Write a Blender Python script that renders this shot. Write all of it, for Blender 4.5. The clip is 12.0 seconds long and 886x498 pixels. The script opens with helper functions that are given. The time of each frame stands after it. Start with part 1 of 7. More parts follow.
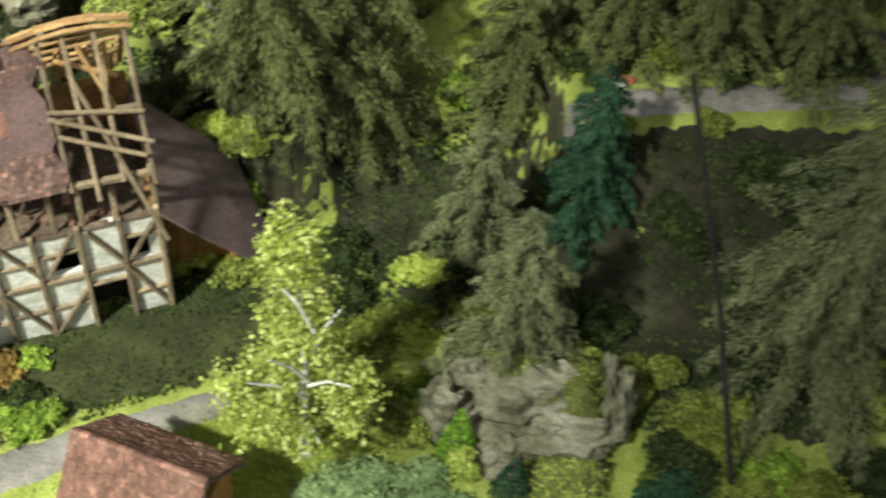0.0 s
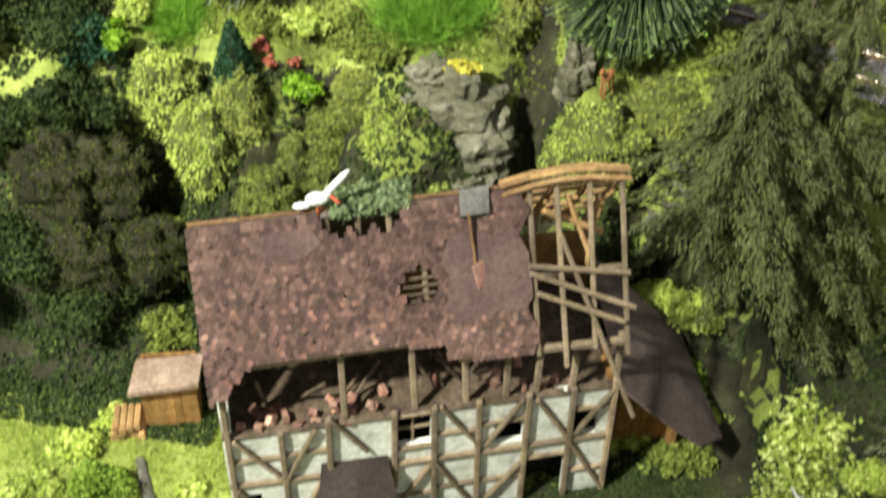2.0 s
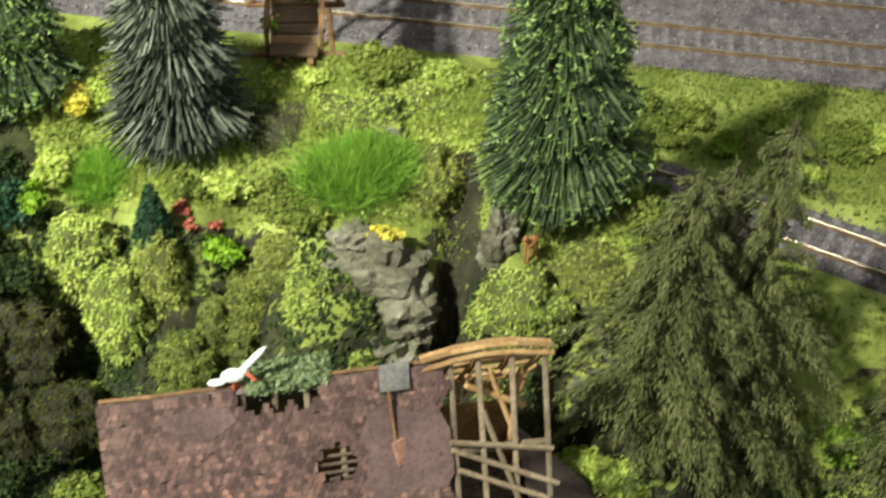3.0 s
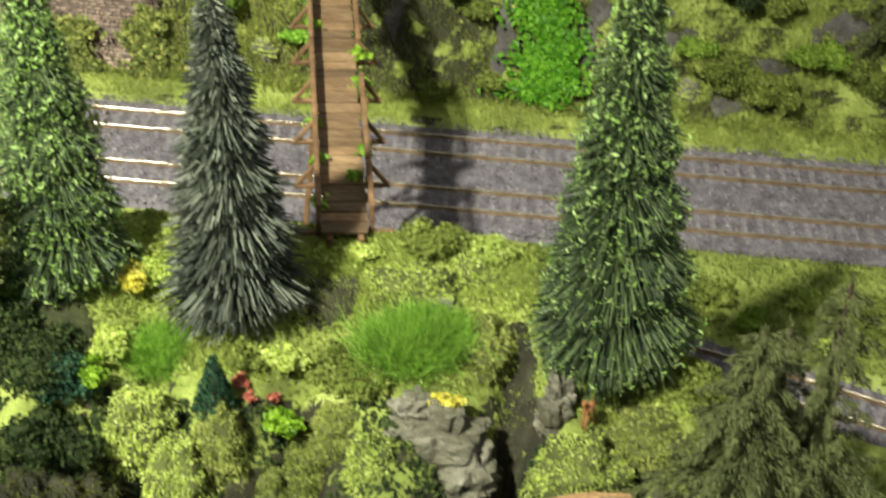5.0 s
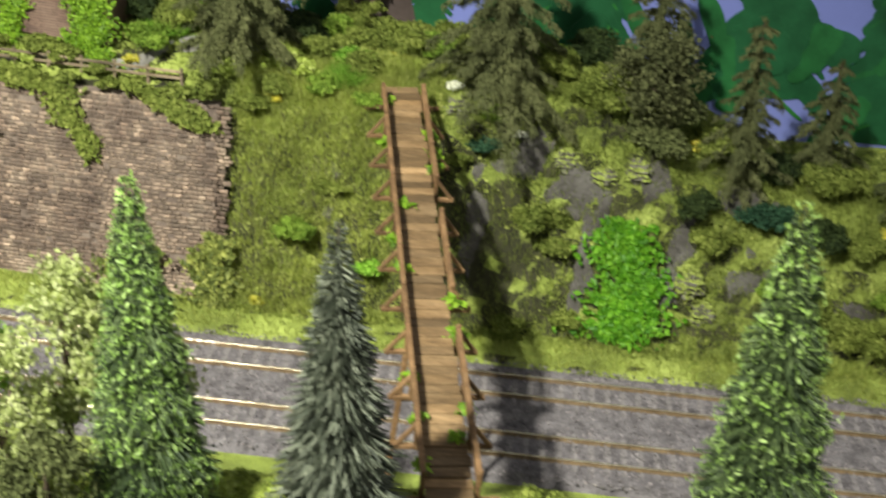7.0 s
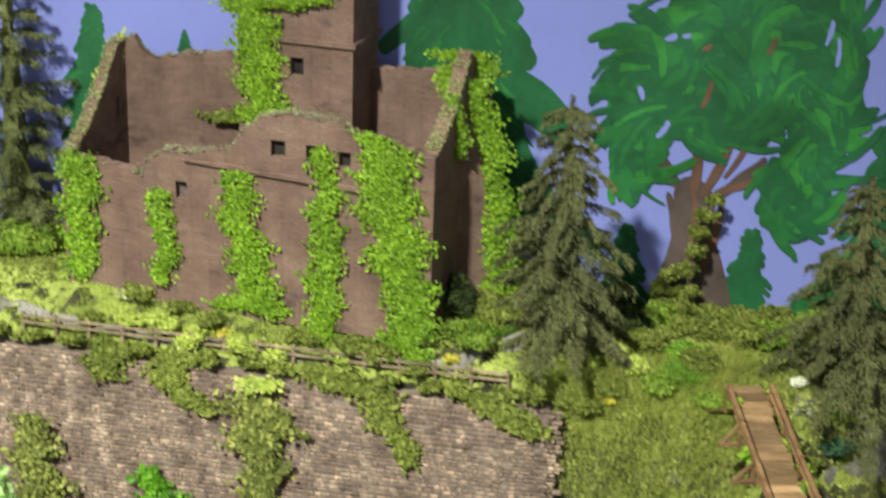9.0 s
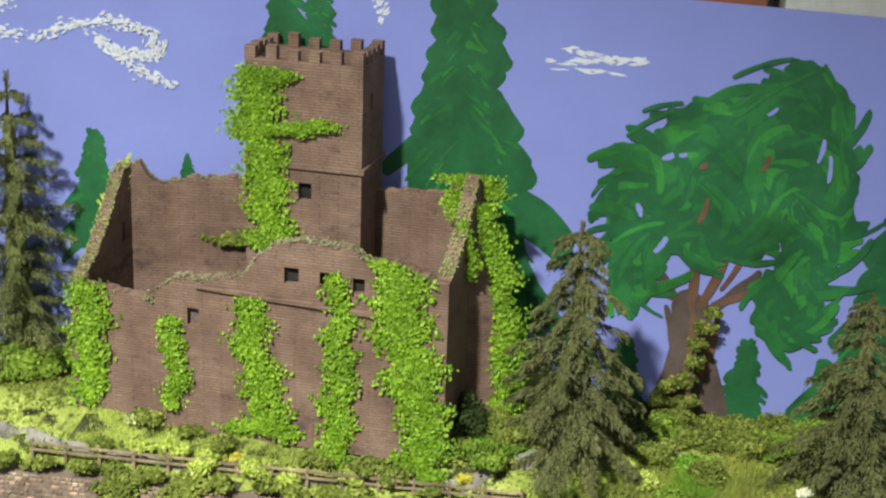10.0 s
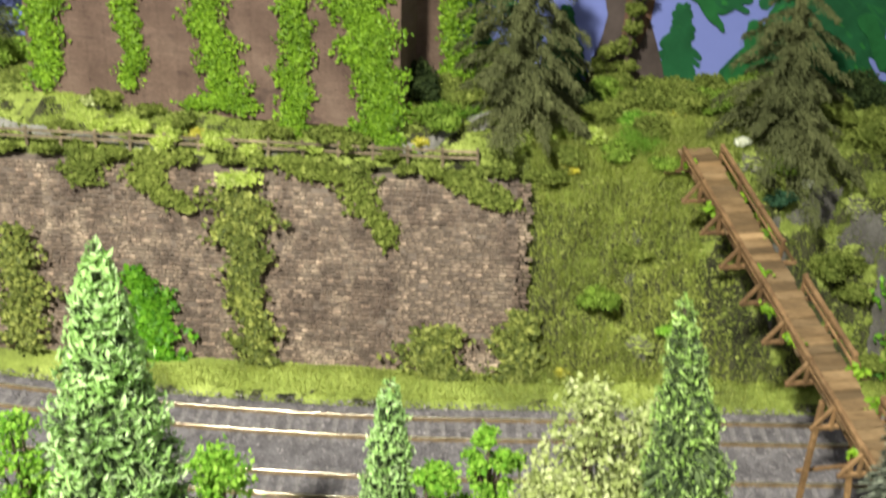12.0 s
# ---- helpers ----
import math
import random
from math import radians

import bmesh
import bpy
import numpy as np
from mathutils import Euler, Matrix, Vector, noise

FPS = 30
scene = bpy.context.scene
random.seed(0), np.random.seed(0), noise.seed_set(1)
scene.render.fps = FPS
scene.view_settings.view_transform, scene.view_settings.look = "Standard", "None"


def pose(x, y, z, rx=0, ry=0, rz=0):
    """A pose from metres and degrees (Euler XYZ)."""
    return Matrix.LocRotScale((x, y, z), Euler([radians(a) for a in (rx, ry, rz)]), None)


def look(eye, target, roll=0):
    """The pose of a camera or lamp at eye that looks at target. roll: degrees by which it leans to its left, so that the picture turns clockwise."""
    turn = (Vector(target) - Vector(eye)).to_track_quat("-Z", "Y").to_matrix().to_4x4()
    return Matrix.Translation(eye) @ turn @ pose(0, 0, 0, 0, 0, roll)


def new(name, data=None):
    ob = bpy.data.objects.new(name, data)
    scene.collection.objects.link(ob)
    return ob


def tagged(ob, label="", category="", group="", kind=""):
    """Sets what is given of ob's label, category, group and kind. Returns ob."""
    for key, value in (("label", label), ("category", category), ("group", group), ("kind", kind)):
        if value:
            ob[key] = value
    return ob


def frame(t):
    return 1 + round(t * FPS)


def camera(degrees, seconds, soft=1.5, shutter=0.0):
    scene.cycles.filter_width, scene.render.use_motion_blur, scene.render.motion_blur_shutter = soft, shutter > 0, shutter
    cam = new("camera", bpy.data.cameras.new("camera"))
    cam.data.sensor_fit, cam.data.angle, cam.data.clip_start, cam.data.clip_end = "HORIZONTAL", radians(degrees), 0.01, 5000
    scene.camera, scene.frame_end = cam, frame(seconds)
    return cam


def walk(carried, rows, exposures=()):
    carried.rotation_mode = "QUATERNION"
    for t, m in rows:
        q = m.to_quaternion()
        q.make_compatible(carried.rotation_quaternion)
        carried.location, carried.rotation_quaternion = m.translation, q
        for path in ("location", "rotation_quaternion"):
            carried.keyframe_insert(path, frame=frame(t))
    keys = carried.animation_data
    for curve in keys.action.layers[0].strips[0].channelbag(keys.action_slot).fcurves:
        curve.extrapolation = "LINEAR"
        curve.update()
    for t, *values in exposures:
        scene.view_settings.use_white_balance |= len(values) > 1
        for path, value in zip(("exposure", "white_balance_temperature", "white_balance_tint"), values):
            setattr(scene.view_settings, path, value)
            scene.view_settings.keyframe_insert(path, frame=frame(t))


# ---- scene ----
# A model railway landscape, built at its true model size. Helper arguments are in millimetres.
cam = camera(31.92, 12.0, soft=2.3, shutter=0.5)
PATH = [
    (0, look((0.1638, -0.6384, 0.4265), (0.1832, -0.3429, 0.0236), 4.50)),
    (0.5, look((0.1359, -0.6411, 0.3865), (0.1416, -0.3284, -0.0036), 3.02)),
    (1, look((0.1083, -0.6326, 0.3799), (0.0986, -0.3188, -0.0092), 2.38)),
    (1.5, look((0.0896, -0.6210, 0.3804), (0.0565, -0.3003, -0.0017), 1.14)),
    (2, look((0.0797, -0.6155, 0.3848), (0.0298, -0.2798, 0.0176), 0.49)),
    (2.5, look((0.0798, -0.6090, 0.3889), (0.0372, -0.2535, 0.0399), 1.96)),
    (3, look((0.0816, -0.6001, 0.3901), (0.0478, -0.2341, 0.0511), 2.82)),
    (3.2, look((0.0837, -0.5976, 0.3927), (0.0526, -0.2284, 0.0569), 2.94)),
    (4.8, look((0.0505, -0.6231, 0.3818), (0.0322, -0.2155, 0.0928), 3.44)),
    (5, look((0.0464, -0.6223, 0.3820), (0.0244, -0.2106, 0.0991), 3.33)),
    (5.5, look((0.0417, -0.6189, 0.3842), (0.0140, -0.1974, 0.1167), 3.47)),
    (6, look((0.0378, -0.6133, 0.3853), (0.0066, -0.1839, 0.1310), 3.68)),
    (6.5, look((0.0253, -0.6005, 0.3862), (-0.0028, -0.1645, 0.1430), 4.28)),
    (6.7, look((0.0177, -0.5960, 0.3871), (-0.0044, -0.1566, 0.1494), 4.77)),
    (8.3, look((-0.0799, -0.5464, 0.3948), (-0.1303, -0.0917, 0.1931), 2.28)),
    (8.5, look((-0.0786, -0.5400, 0.3878), (-0.1450, -0.0804, 0.2023), 1.73)),
    (9, look((-0.1200, -0.5331, 0.4124), (-0.1773, -0.0706, 0.2313), 2.05)),
    (9.5, look((-0.1485, -0.5365, 0.4294), (-0.1915, -0.0696, 0.2555), 2.32)),
    (10, look((-0.1635, -0.5384, 0.4442), (-0.1952, -0.0671, 0.2804), 2.07)),
    (10.5, look((-0.1723, -0.5437, 0.4448), (-0.1955, -0.0706, 0.2846), 1.75)),
    (11, look((-0.1809, -0.5574, 0.4328), (-0.1932, -0.0915, 0.2517), 1.66)),
    (11.5, look((-0.1884, -0.5678, 0.4216), (-0.1902, -0.1156, 0.2082), 1.65)),
    (12, look((-0.1961, -0.5773, 0.4124), (-0.1860, -0.1355, 0.1785), 1.69)),
]
walk(cam, PATH, exposures=[(0, 0.2), (0.6, 0.1), (1.1, 0.0), (11.4, 0.0), (12, -0.1)])

# ---- light: one warm lamp over the layout, and the dim room round it ----
world = bpy.data.worlds.new("room_light")
scene.world = world
world.use_nodes = True
world.node_tree.nodes["Background"].inputs[0].default_value = (0.95, 1.0, 0.98, 1)
world.node_tree.nodes["Background"].inputs[1].default_value = 0.45
lamp_data = bpy.data.lights.new("layout_lamp", "SPOT")
lamp_data.spot_size, lamp_data.spot_blend = radians(41.5), 1.0
lamp_data.energy, lamp_data.shadow_soft_size, lamp_data.color = 605, 0.05, (0.965, 1.0, 0.87)
lamp = new("layout_lamp", lamp_data)
lamp.matrix_world = look((-0.74, -1.35, 1.70), (-0.36, -0.27, 0.0))
scene.view_settings.exposure = 0.0

MM = 0.001
R = np.random.default_rng(7)


# ---- materials ----
def nodes_of(name, rough=0.8, metal=0.0):
    m = bpy.data.materials.new(name)
    m.use_nodes = True
    t = m.node_tree
    b = t.nodes["Principled BSDF"]
    b.inputs["Roughness"].default_value, b.inputs["Metallic"].default_value = rough, metal
    b.inputs["Specular IOR Level"].default_value = 0.25
    return m, t, b


def noise_node(t, scale, detail=4.0, rough=0.6, stretch=(1, 1, 1)):
    c = t.nodes.new("ShaderNodeTexCoord")
    mp = t.nodes.new("ShaderNodeMapping")
    mp.inputs["Scale"].default_value = stretch
    n = t.nodes.new("ShaderNodeTexNoise")
    n.inputs["Scale"].default_value, n.inputs["Detail"].default_value, n.inputs["Roughness"].default_value = scale, detail, rough
    t.links.new(c.outputs["Object"], mp.inputs[0])
    t.links.new(mp.outputs[0], n.inputs["Vector"])
    return n


def ramp(t, src, stops):
    r = t.nodes.new("ShaderNodeValToRGB")
    e = r.color_ramp.elements
    while len(e) < len(stops):
        e.new(0.5)
    for k, (p, c) in zip(e, stops):
        k.position, k.color = p, (*c, 1)
    t.links.new(src, r.inputs[0])
    return r.outputs[0]


def mixed(t, a, b, f, how="MIX"):
    n = t.nodes.new("ShaderNodeMix")
    n.data_type, n.blend_type = "RGBA", how
    for s, v in ((n.inputs[6], a), (n.inputs[7], b), (n.inputs[0], f)):
        if isinstance(v, (int, float)):
            s.default_value = v
        elif isinstance(v, tuple):
            s.default_value = (*v, 1)
        else:
            t.links.new(v, s)
    return n.outputs[2]


def bumped(t, b, src, strength, dist):
    n = t.nodes.new("ShaderNodeBump")
    n.inputs["Strength"].default_value, n.inputs["Distance"].default_value = strength, dist * MM
    t.links.new(src, n.inputs["Height"])
    t.links.new(n.outputs[0], b.inputs["Normal"])


def surface(name, dark, mid, light, coarse=60, fine=900, rough=0.85, bump=0.6, dist=0.4, stretch=(1, 1, 1), piece=0.0, metal=0.0, grain=0.75):
    """Mottled surface: coarse patches, fine grain, and a tint of each piece's own."""
    m, t, b = nodes_of(name, rough, metal)
    c, f = noise_node(t, coarse, 5, 0.65, stretch), noise_node(t, fine, 3, 0.7, stretch)
    col = ramp(t, c.outputs["Fac"], [(0.3, dark), (0.5, mid), (0.72, light)])
    g = ramp(t, f.outputs["Fac"], [(0.3, (0.55, 0.55, 0.55)), (0.7, (1.3, 1.3, 1.3))])
    col = mixed(t, col, g, grain, "MULTIPLY")
    if piece:
        o, i = t.nodes.new("ShaderNodeObjectInfo"), t.nodes.new("ShaderNodeNewGeometry")
        s = t.nodes.new("ShaderNodeMath")
        s.operation = "ADD"
        t.links.new(o.outputs["Random"], s.inputs[0])
        t.links.new(i.outputs["Random Per Island"], s.inputs[1])
        w = t.nodes.new("ShaderNodeMath")
        w.operation = "FRACT"
        t.links.new(s.outputs[0], w.inputs[0])
        p = ramp(t, w.outputs[0], [(0.0, (1 - piece,) * 3), (0.5, (1.0, 0.98, 0.95)), (0.93, (1 + piece, 1 + piece * 0.9, 1 + piece * 0.75)), (1.0, (1 + 2.6 * piece, 1 + 2.4 * piece, 1 + 2.1 * piece))])
        col = mixed(t, col, p, 1.0, "MULTIPLY")
    t.links.new(col, b.inputs["Base Color"])
    bumped(t, b, f.outputs["Fac"], bump, dist)
    return m


def leafy(name, dark, mid, light, rough=0.7, patch=25, glow=0.35):
    """Foliage: each flake has its own tone, and patches differ; thin flakes let some light through."""
    m, t, b = nodes_of(name, rough)
    i = t.nodes.new("ShaderNodeNewGeometry")
    col = ramp(t, i.outputs["Random Per Island"], [(0.0, dark), (0.55, mid), (1.0, light)])
    n = noise_node(t, patch, 3)
    g = ramp(t, n.outputs["Fac"], [(0.3, (0.6, 0.62, 0.55)), (0.7, (1.25, 1.2, 1.1))])
    col = mixed(t, col, g, 0.8, "MULTIPLY")
    t.links.new(col, b.inputs["Base Color"])
    if glow:
        d = t.nodes.new("ShaderNodeBsdfTranslucent")
        s = t.nodes.new("ShaderNodeMixShader")
        s.inputs[0].default_value = glow
        t.links.new(col, d.inputs[0])
        t.links.new(b.outputs[0], s.inputs[1])
        t.links.new(d.outputs[0], s.inputs[2])
        t.links.new(s.outputs[0], t.nodes["Material Output"].inputs[0])
    return m


def ground_material():
    m, t, b = nodes_of("turf_and_earth", 0.95)
    c, f, p = noise_node(t, 28, 5, 0.65), noise_node(t, 1400, 3, 0.7), noise_node(t, 70, 4)
    grass = ramp(t, c.outputs["Fac"], [(0.32, (0.085, 0.1, 0.024)), (0.5, (0.21, 0.25, 0.05)), (0.68, (0.38, 0.43, 0.11))])
    earth = ramp(t, p.outputs["Fac"], [(0.3, (0.014, 0.014, 0.007)), (0.7, (0.075, 0.072, 0.034))])
    geo = t.nodes.new("ShaderNodeNewGeometry")
    sep = t.nodes.new("ShaderNodeSeparateXYZ")
    t.links.new(geo.outputs["True Normal"], sep.inputs[0])
    add = t.nodes.new("ShaderNodeMath")
    add.operation = "MULTIPLY_ADD"
    add.inputs[1].default_value = 0.9
    t.links.new(p.outputs["Fac"], add.inputs[0])
    t.links.new(sep.outputs["Z"], add.inputs[2])
    k = ramp(t, add.outputs[0], [(0.92, (1, 1, 1)), (1.2, (0, 0, 0))])
    col = mixed(t, grass, earth, k)
    g = ramp(t, f.outputs["Fac"], [(0.3, (0.45, 0.45, 0.45)), (0.7, (1.45, 1.45, 1.4))])
    t.links.new(mixed(t, col, g, 0.8, "MULTIPLY"), b.inputs["Base Color"])
    bumped(t, b, f.outputs["Fac"], 0.9, 0.8)
    return m


M = dict(
    ground=ground_material(),
    ballast=surface("grey_ballast", (0.09, 0.079, 0.085), (0.17, 0.15, 0.16), (0.25, 0.225, 0.238), 120, 700, 0.95, 0.9, 0.7, piece=0.42),
    rail=surface("rusty_rail", (0.1, 0.065, 0.035), (0.165, 0.11, 0.06), (0.23, 0.16, 0.09), 150, 900, 0.6, 0.3, 0.1),
    railhead=surface("bright_railhead", (0.32, 0.24, 0.15), (0.48, 0.4, 0.3), (0.62, 0.55, 0.45), 150, 900, 0.24, 0.1, 0.05, metal=0.8),
    sleeper=surface("weathered_sleeper", (0.1, 0.085, 0.085), (0.17, 0.15, 0.15), (0.24, 0.21, 0.21), 200, 900, 0.9, 0.5, 0.3),
    plank=surface("brown_plank", (0.1, 0.06, 0.028), (0.165, 0.103, 0.052), (0.25, 0.165, 0.09), 60, 500, 0.7, 0.6, 0.3, (0.35, 1.6, 1), piece=0.38),
    post=surface("dark_post", (0.09, 0.05, 0.025), (0.17, 0.095, 0.045), (0.27, 0.16, 0.08), 90, 600, 0.75, 0.5, 0.3, piece=0.2),
    timber=surface("old_timber", (0.1, 0.075, 0.048), (0.19, 0.145, 0.095), (0.3, 0.23, 0.155), 80, 700, 0.85, 0.6, 0.3, piece=0.25),
    fresh=surface("bare_timber", (0.2, 0.11, 0.045), (0.32, 0.195, 0.085), (0.46, 0.31, 0.16), 60, 600, 0.75, 0.4, 0.3, piece=0.25),
    plaster=surface("stained_plaster", (0.33, 0.325, 0.28), (0.56, 0.56, 0.51), (0.66, 0.66, 0.62), 90, 500, 0.9, 0.5, 0.3, piece=0.06),
    tile=surface("old_roof_tile", (0.058, 0.034, 0.031), (0.092, 0.054, 0.047), (0.15, 0.092, 0.076), 30, 700, 0.5, 0.4, 0.2, piece=0.4),
    tile_red=surface("red_roof_tile", (0.1, 0.05, 0.038), (0.18, 0.095, 0.072), (0.3, 0.18, 0.145), 60, 600, 0.8, 0.5, 0.2, piece=0.3),
    felt=surface("mossy_brown_felt", (0.075, 0.052, 0.047), (0.118, 0.083, 0.075), (0.165, 0.122, 0.108), 50, 600, 0.9, 0.5, 0.3),
    brown=surface("ochre_boards", (0.13, 0.065, 0.02), (0.24, 0.125, 0.04), (0.34, 0.19, 0.07), 60, 500, 0.8, 0.5, 0.3, piece=0.2),
    # Near-black of pole and chimney; inside openings it stands in for shade.
    dark=surface("black_and_inside_shade", (0.01, 0.009, 0.008), (0.018, 0.016, 0.014), (0.03, 0.026, 0.022), 100, 500, 0.95, 0.2, 0.2),
    rubble=surface("red_rubble", (0.14, 0.06, 0.045), (0.25, 0.135, 0.1), (0.42, 0.28, 0.22), 200, 900, 0.9, 0.5, 0.3, piece=0.35),
    stone=surface("wall_stone", (0.07, 0.047, 0.039), (0.165, 0.118, 0.093), (0.34, 0.26, 0.2), 75, 800, 0.9, 0.7, 0.35, (1.3, 1, 0.7), piece=0.4),
    joint=surface("dark_joint", (0.09, 0.064, 0.052), (0.155, 0.115, 0.095), (0.22, 0.17, 0.14), 60, 800, 0.95, 0.5, 0.3),
    rock=surface("grey_rock", (0.07, 0.065, 0.05), (0.17, 0.155, 0.13), (0.31, 0.29, 0.26), 70, 500, 0.9, 1.0, 1.0),
    path=surface("gravel_path", (0.1, 0.09, 0.078), (0.18, 0.165, 0.148), (0.28, 0.26, 0.235), 60, 1100, 0.95, 0.7, 0.4),
    white=surface("white_feather", (0.65, 0.65, 0.63), (0.8, 0.8, 0.78), (0.85, 0.85, 0.84), 200, 900, 0.7, 0.1, 0.1),
    red=surface("orange_red", (0.4, 0.07, 0.03), (0.55, 0.1, 0.04), (0.65, 0.16, 0.08), 200, 900, 0.6, 0.1, 0.1),
    fawn=surface("fawn_brown", (0.28, 0.11, 0.04), (0.4, 0.17, 0.065), (0.5, 0.24, 0.1), 200, 900, 0.7, 0.1, 0.1),
    slate=surface("grey_chimney", (0.15, 0.145, 0.14), (0.25, 0.24, 0.23), (0.36, 0.35, 0.33), 150, 700, 0.9, 0.5, 0.3),
    bark=surface("brown_bark", (0.045, 0.03, 0.02), (0.085, 0.06, 0.04), (0.15, 0.11, 0.08), 150, 600, 0.9, 0.8, 0.5),
    birchbark=surface("white_birch_bark", (0.3, 0.29, 0.27), (0.62, 0.61, 0.58), (0.75, 0.74, 0.72), 90, 400, 0.7, 0.3, 0.2),
    ivy=leafy("bright_ivy", (0.09, 0.18, 0.01), (0.185, 0.33, 0.02), (0.31, 0.49, 0.045), 0.5, 40),
    birch=leafy("birch_leaf", (0.24, 0.31, 0.05), (0.46, 0.54, 0.13), (0.74, 0.78, 0.34), 0.5, 30, 0.4),
    brush=leafy("dark_needle", (0.022, 0.027, 0.018), (0.046, 0.053, 0.038), (0.21, 0.225, 0.175), 0.6, 40, 0.0),
    brushgreen=leafy("green_needle", (0.018, 0.031, 0.012), (0.042, 0.064, 0.025), (0.14, 0.19, 0.075), 0.6, 40, 0.0),
    tip=leafy("light_needle_tip", (0.28, 0.46, 0.09), (0.44, 0.64, 0.18), (0.62, 0.8, 0.34), 0.6, 40),
    fluffy=leafy("fir_foam", (0.055, 0.064, 0.022), (0.098, 0.112, 0.04), (0.165, 0.18, 0.072), 0.9, 30, 0.12),
    fluffy_brown=leafy("brown_fir_foam", (0.066, 0.072, 0.028), (0.1, 0.107, 0.043), (0.145, 0.15, 0.066), 0.9, 30, 0.12),
    greyfir=leafy("grey_green_fir_foam", (0.075, 0.088, 0.042), (0.13, 0.146, 0.072), (0.215, 0.235, 0.125), 0.9, 30, 0.12),
    hay=leafy("yellow_green_fibre", (0.2, 0.235, 0.04), (0.32, 0.365, 0.08), (0.47, 0.5, 0.16), 0.85, 50),
    moss=leafy("olive_foam", (0.11, 0.14, 0.024), (0.17, 0.21, 0.04), (0.32, 0.36, 0.09), 0.85, 40),
    lime=leafy("lime_foam", (0.3, 0.39, 0.06), (0.44, 0.53, 0.11), (0.64, 0.7, 0.24), 0.85, 40),
    green=leafy("mid_green_foam", (0.1, 0.17, 0.02), (0.21, 0.32, 0.04), (0.36, 0.48, 0.09), 0.85, 40),
    vivid=leafy("vivid_green_fibre", (0.1, 0.26, 0.02), (0.22, 0.42, 0.04), (0.38, 0.6, 0.1), 0.8, 60),
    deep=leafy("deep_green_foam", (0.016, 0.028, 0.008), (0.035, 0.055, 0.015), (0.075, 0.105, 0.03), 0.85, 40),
    bluegreen=leafy("blue_green_foam", (0.015, 0.052, 0.027), (0.032, 0.088, 0.047), (0.07, 0.15, 0.085), 0.85, 40),
    mint=leafy("mint_flock", (0.17, 0.25, 0.11), (0.23, 0.32, 0.15), (0.31, 0.4, 0.2), 0.8, 40),
    mintshoot=leafy("mint_needle_tip", (0.3, 0.5, 0.14), (0.48, 0.72, 0.28), (0.7, 0.88, 0.5), 0.5, 40),
    ridgemoss=leafy("grey_green_moss", (0.13, 0.18, 0.08), (0.23, 0.3, 0.15), (0.4, 0.47, 0.28), 0.9, 40),
    # Olive moss again, darkened: the shade is put into its colour.
    darkmoss=leafy("shade_olive_moss", (0.026, 0.031, 0.008), (0.052, 0.059, 0.014), (0.115, 0.125, 0.032), 0.9, 40),
    russet=leafy("russet_leaf", (0.1, 0.06, 0.015), (0.2, 0.13, 0.035), (0.36, 0.25, 0.08), 0.8, 40),
    rimgreen=leafy("yellow_green_rim", (0.24, 0.29, 0.1), (0.32, 0.37, 0.14), (0.42, 0.46, 0.22), 0.9, 40),
    rim=leafy("pale_rim", (0.16, 0.16, 0.09), (0.2, 0.2, 0.12), (0.25, 0.25, 0.16), 0.9, 40, 0.0),
    pale=leafy("pale_leaf", (0.26, 0.31, 0.09), (0.42, 0.47, 0.19), (0.62, 0.65, 0.36), 0.7, 40),
    yellow=leafy("yellow_blossom", (0.5, 0.45, 0.05), (0.7, 0.62, 0.08), (0.8, 0.74, 0.2), 0.7, 40),
    orange=leafy("orange_blossom", (0.5, 0.28, 0.06), (0.68, 0.42, 0.12), (0.75, 0.55, 0.25), 0.7, 40),
    vividivy=leafy("vivid_ivy_leaf", (0.05, 0.17, 0.008), (0.11, 0.29, 0.015), (0.2, 0.42, 0.035), 0.5, 60),
    shrub=leafy("shrub_leaf", (0.07, 0.09, 0.02), (0.17, 0.2, 0.045), (0.42, 0.44, 0.12), 0.6, 40),
    whiteflower=leafy("white_blossom", (0.6, 0.62, 0.5), (0.75, 0.75, 0.68), (0.82, 0.82, 0.78), 0.7, 40),
    redflower=leafy("red_blossom", (0.42, 0.1, 0.06), (0.56, 0.18, 0.12), (0.66, 0.3, 0.22), 0.7, 40),
)


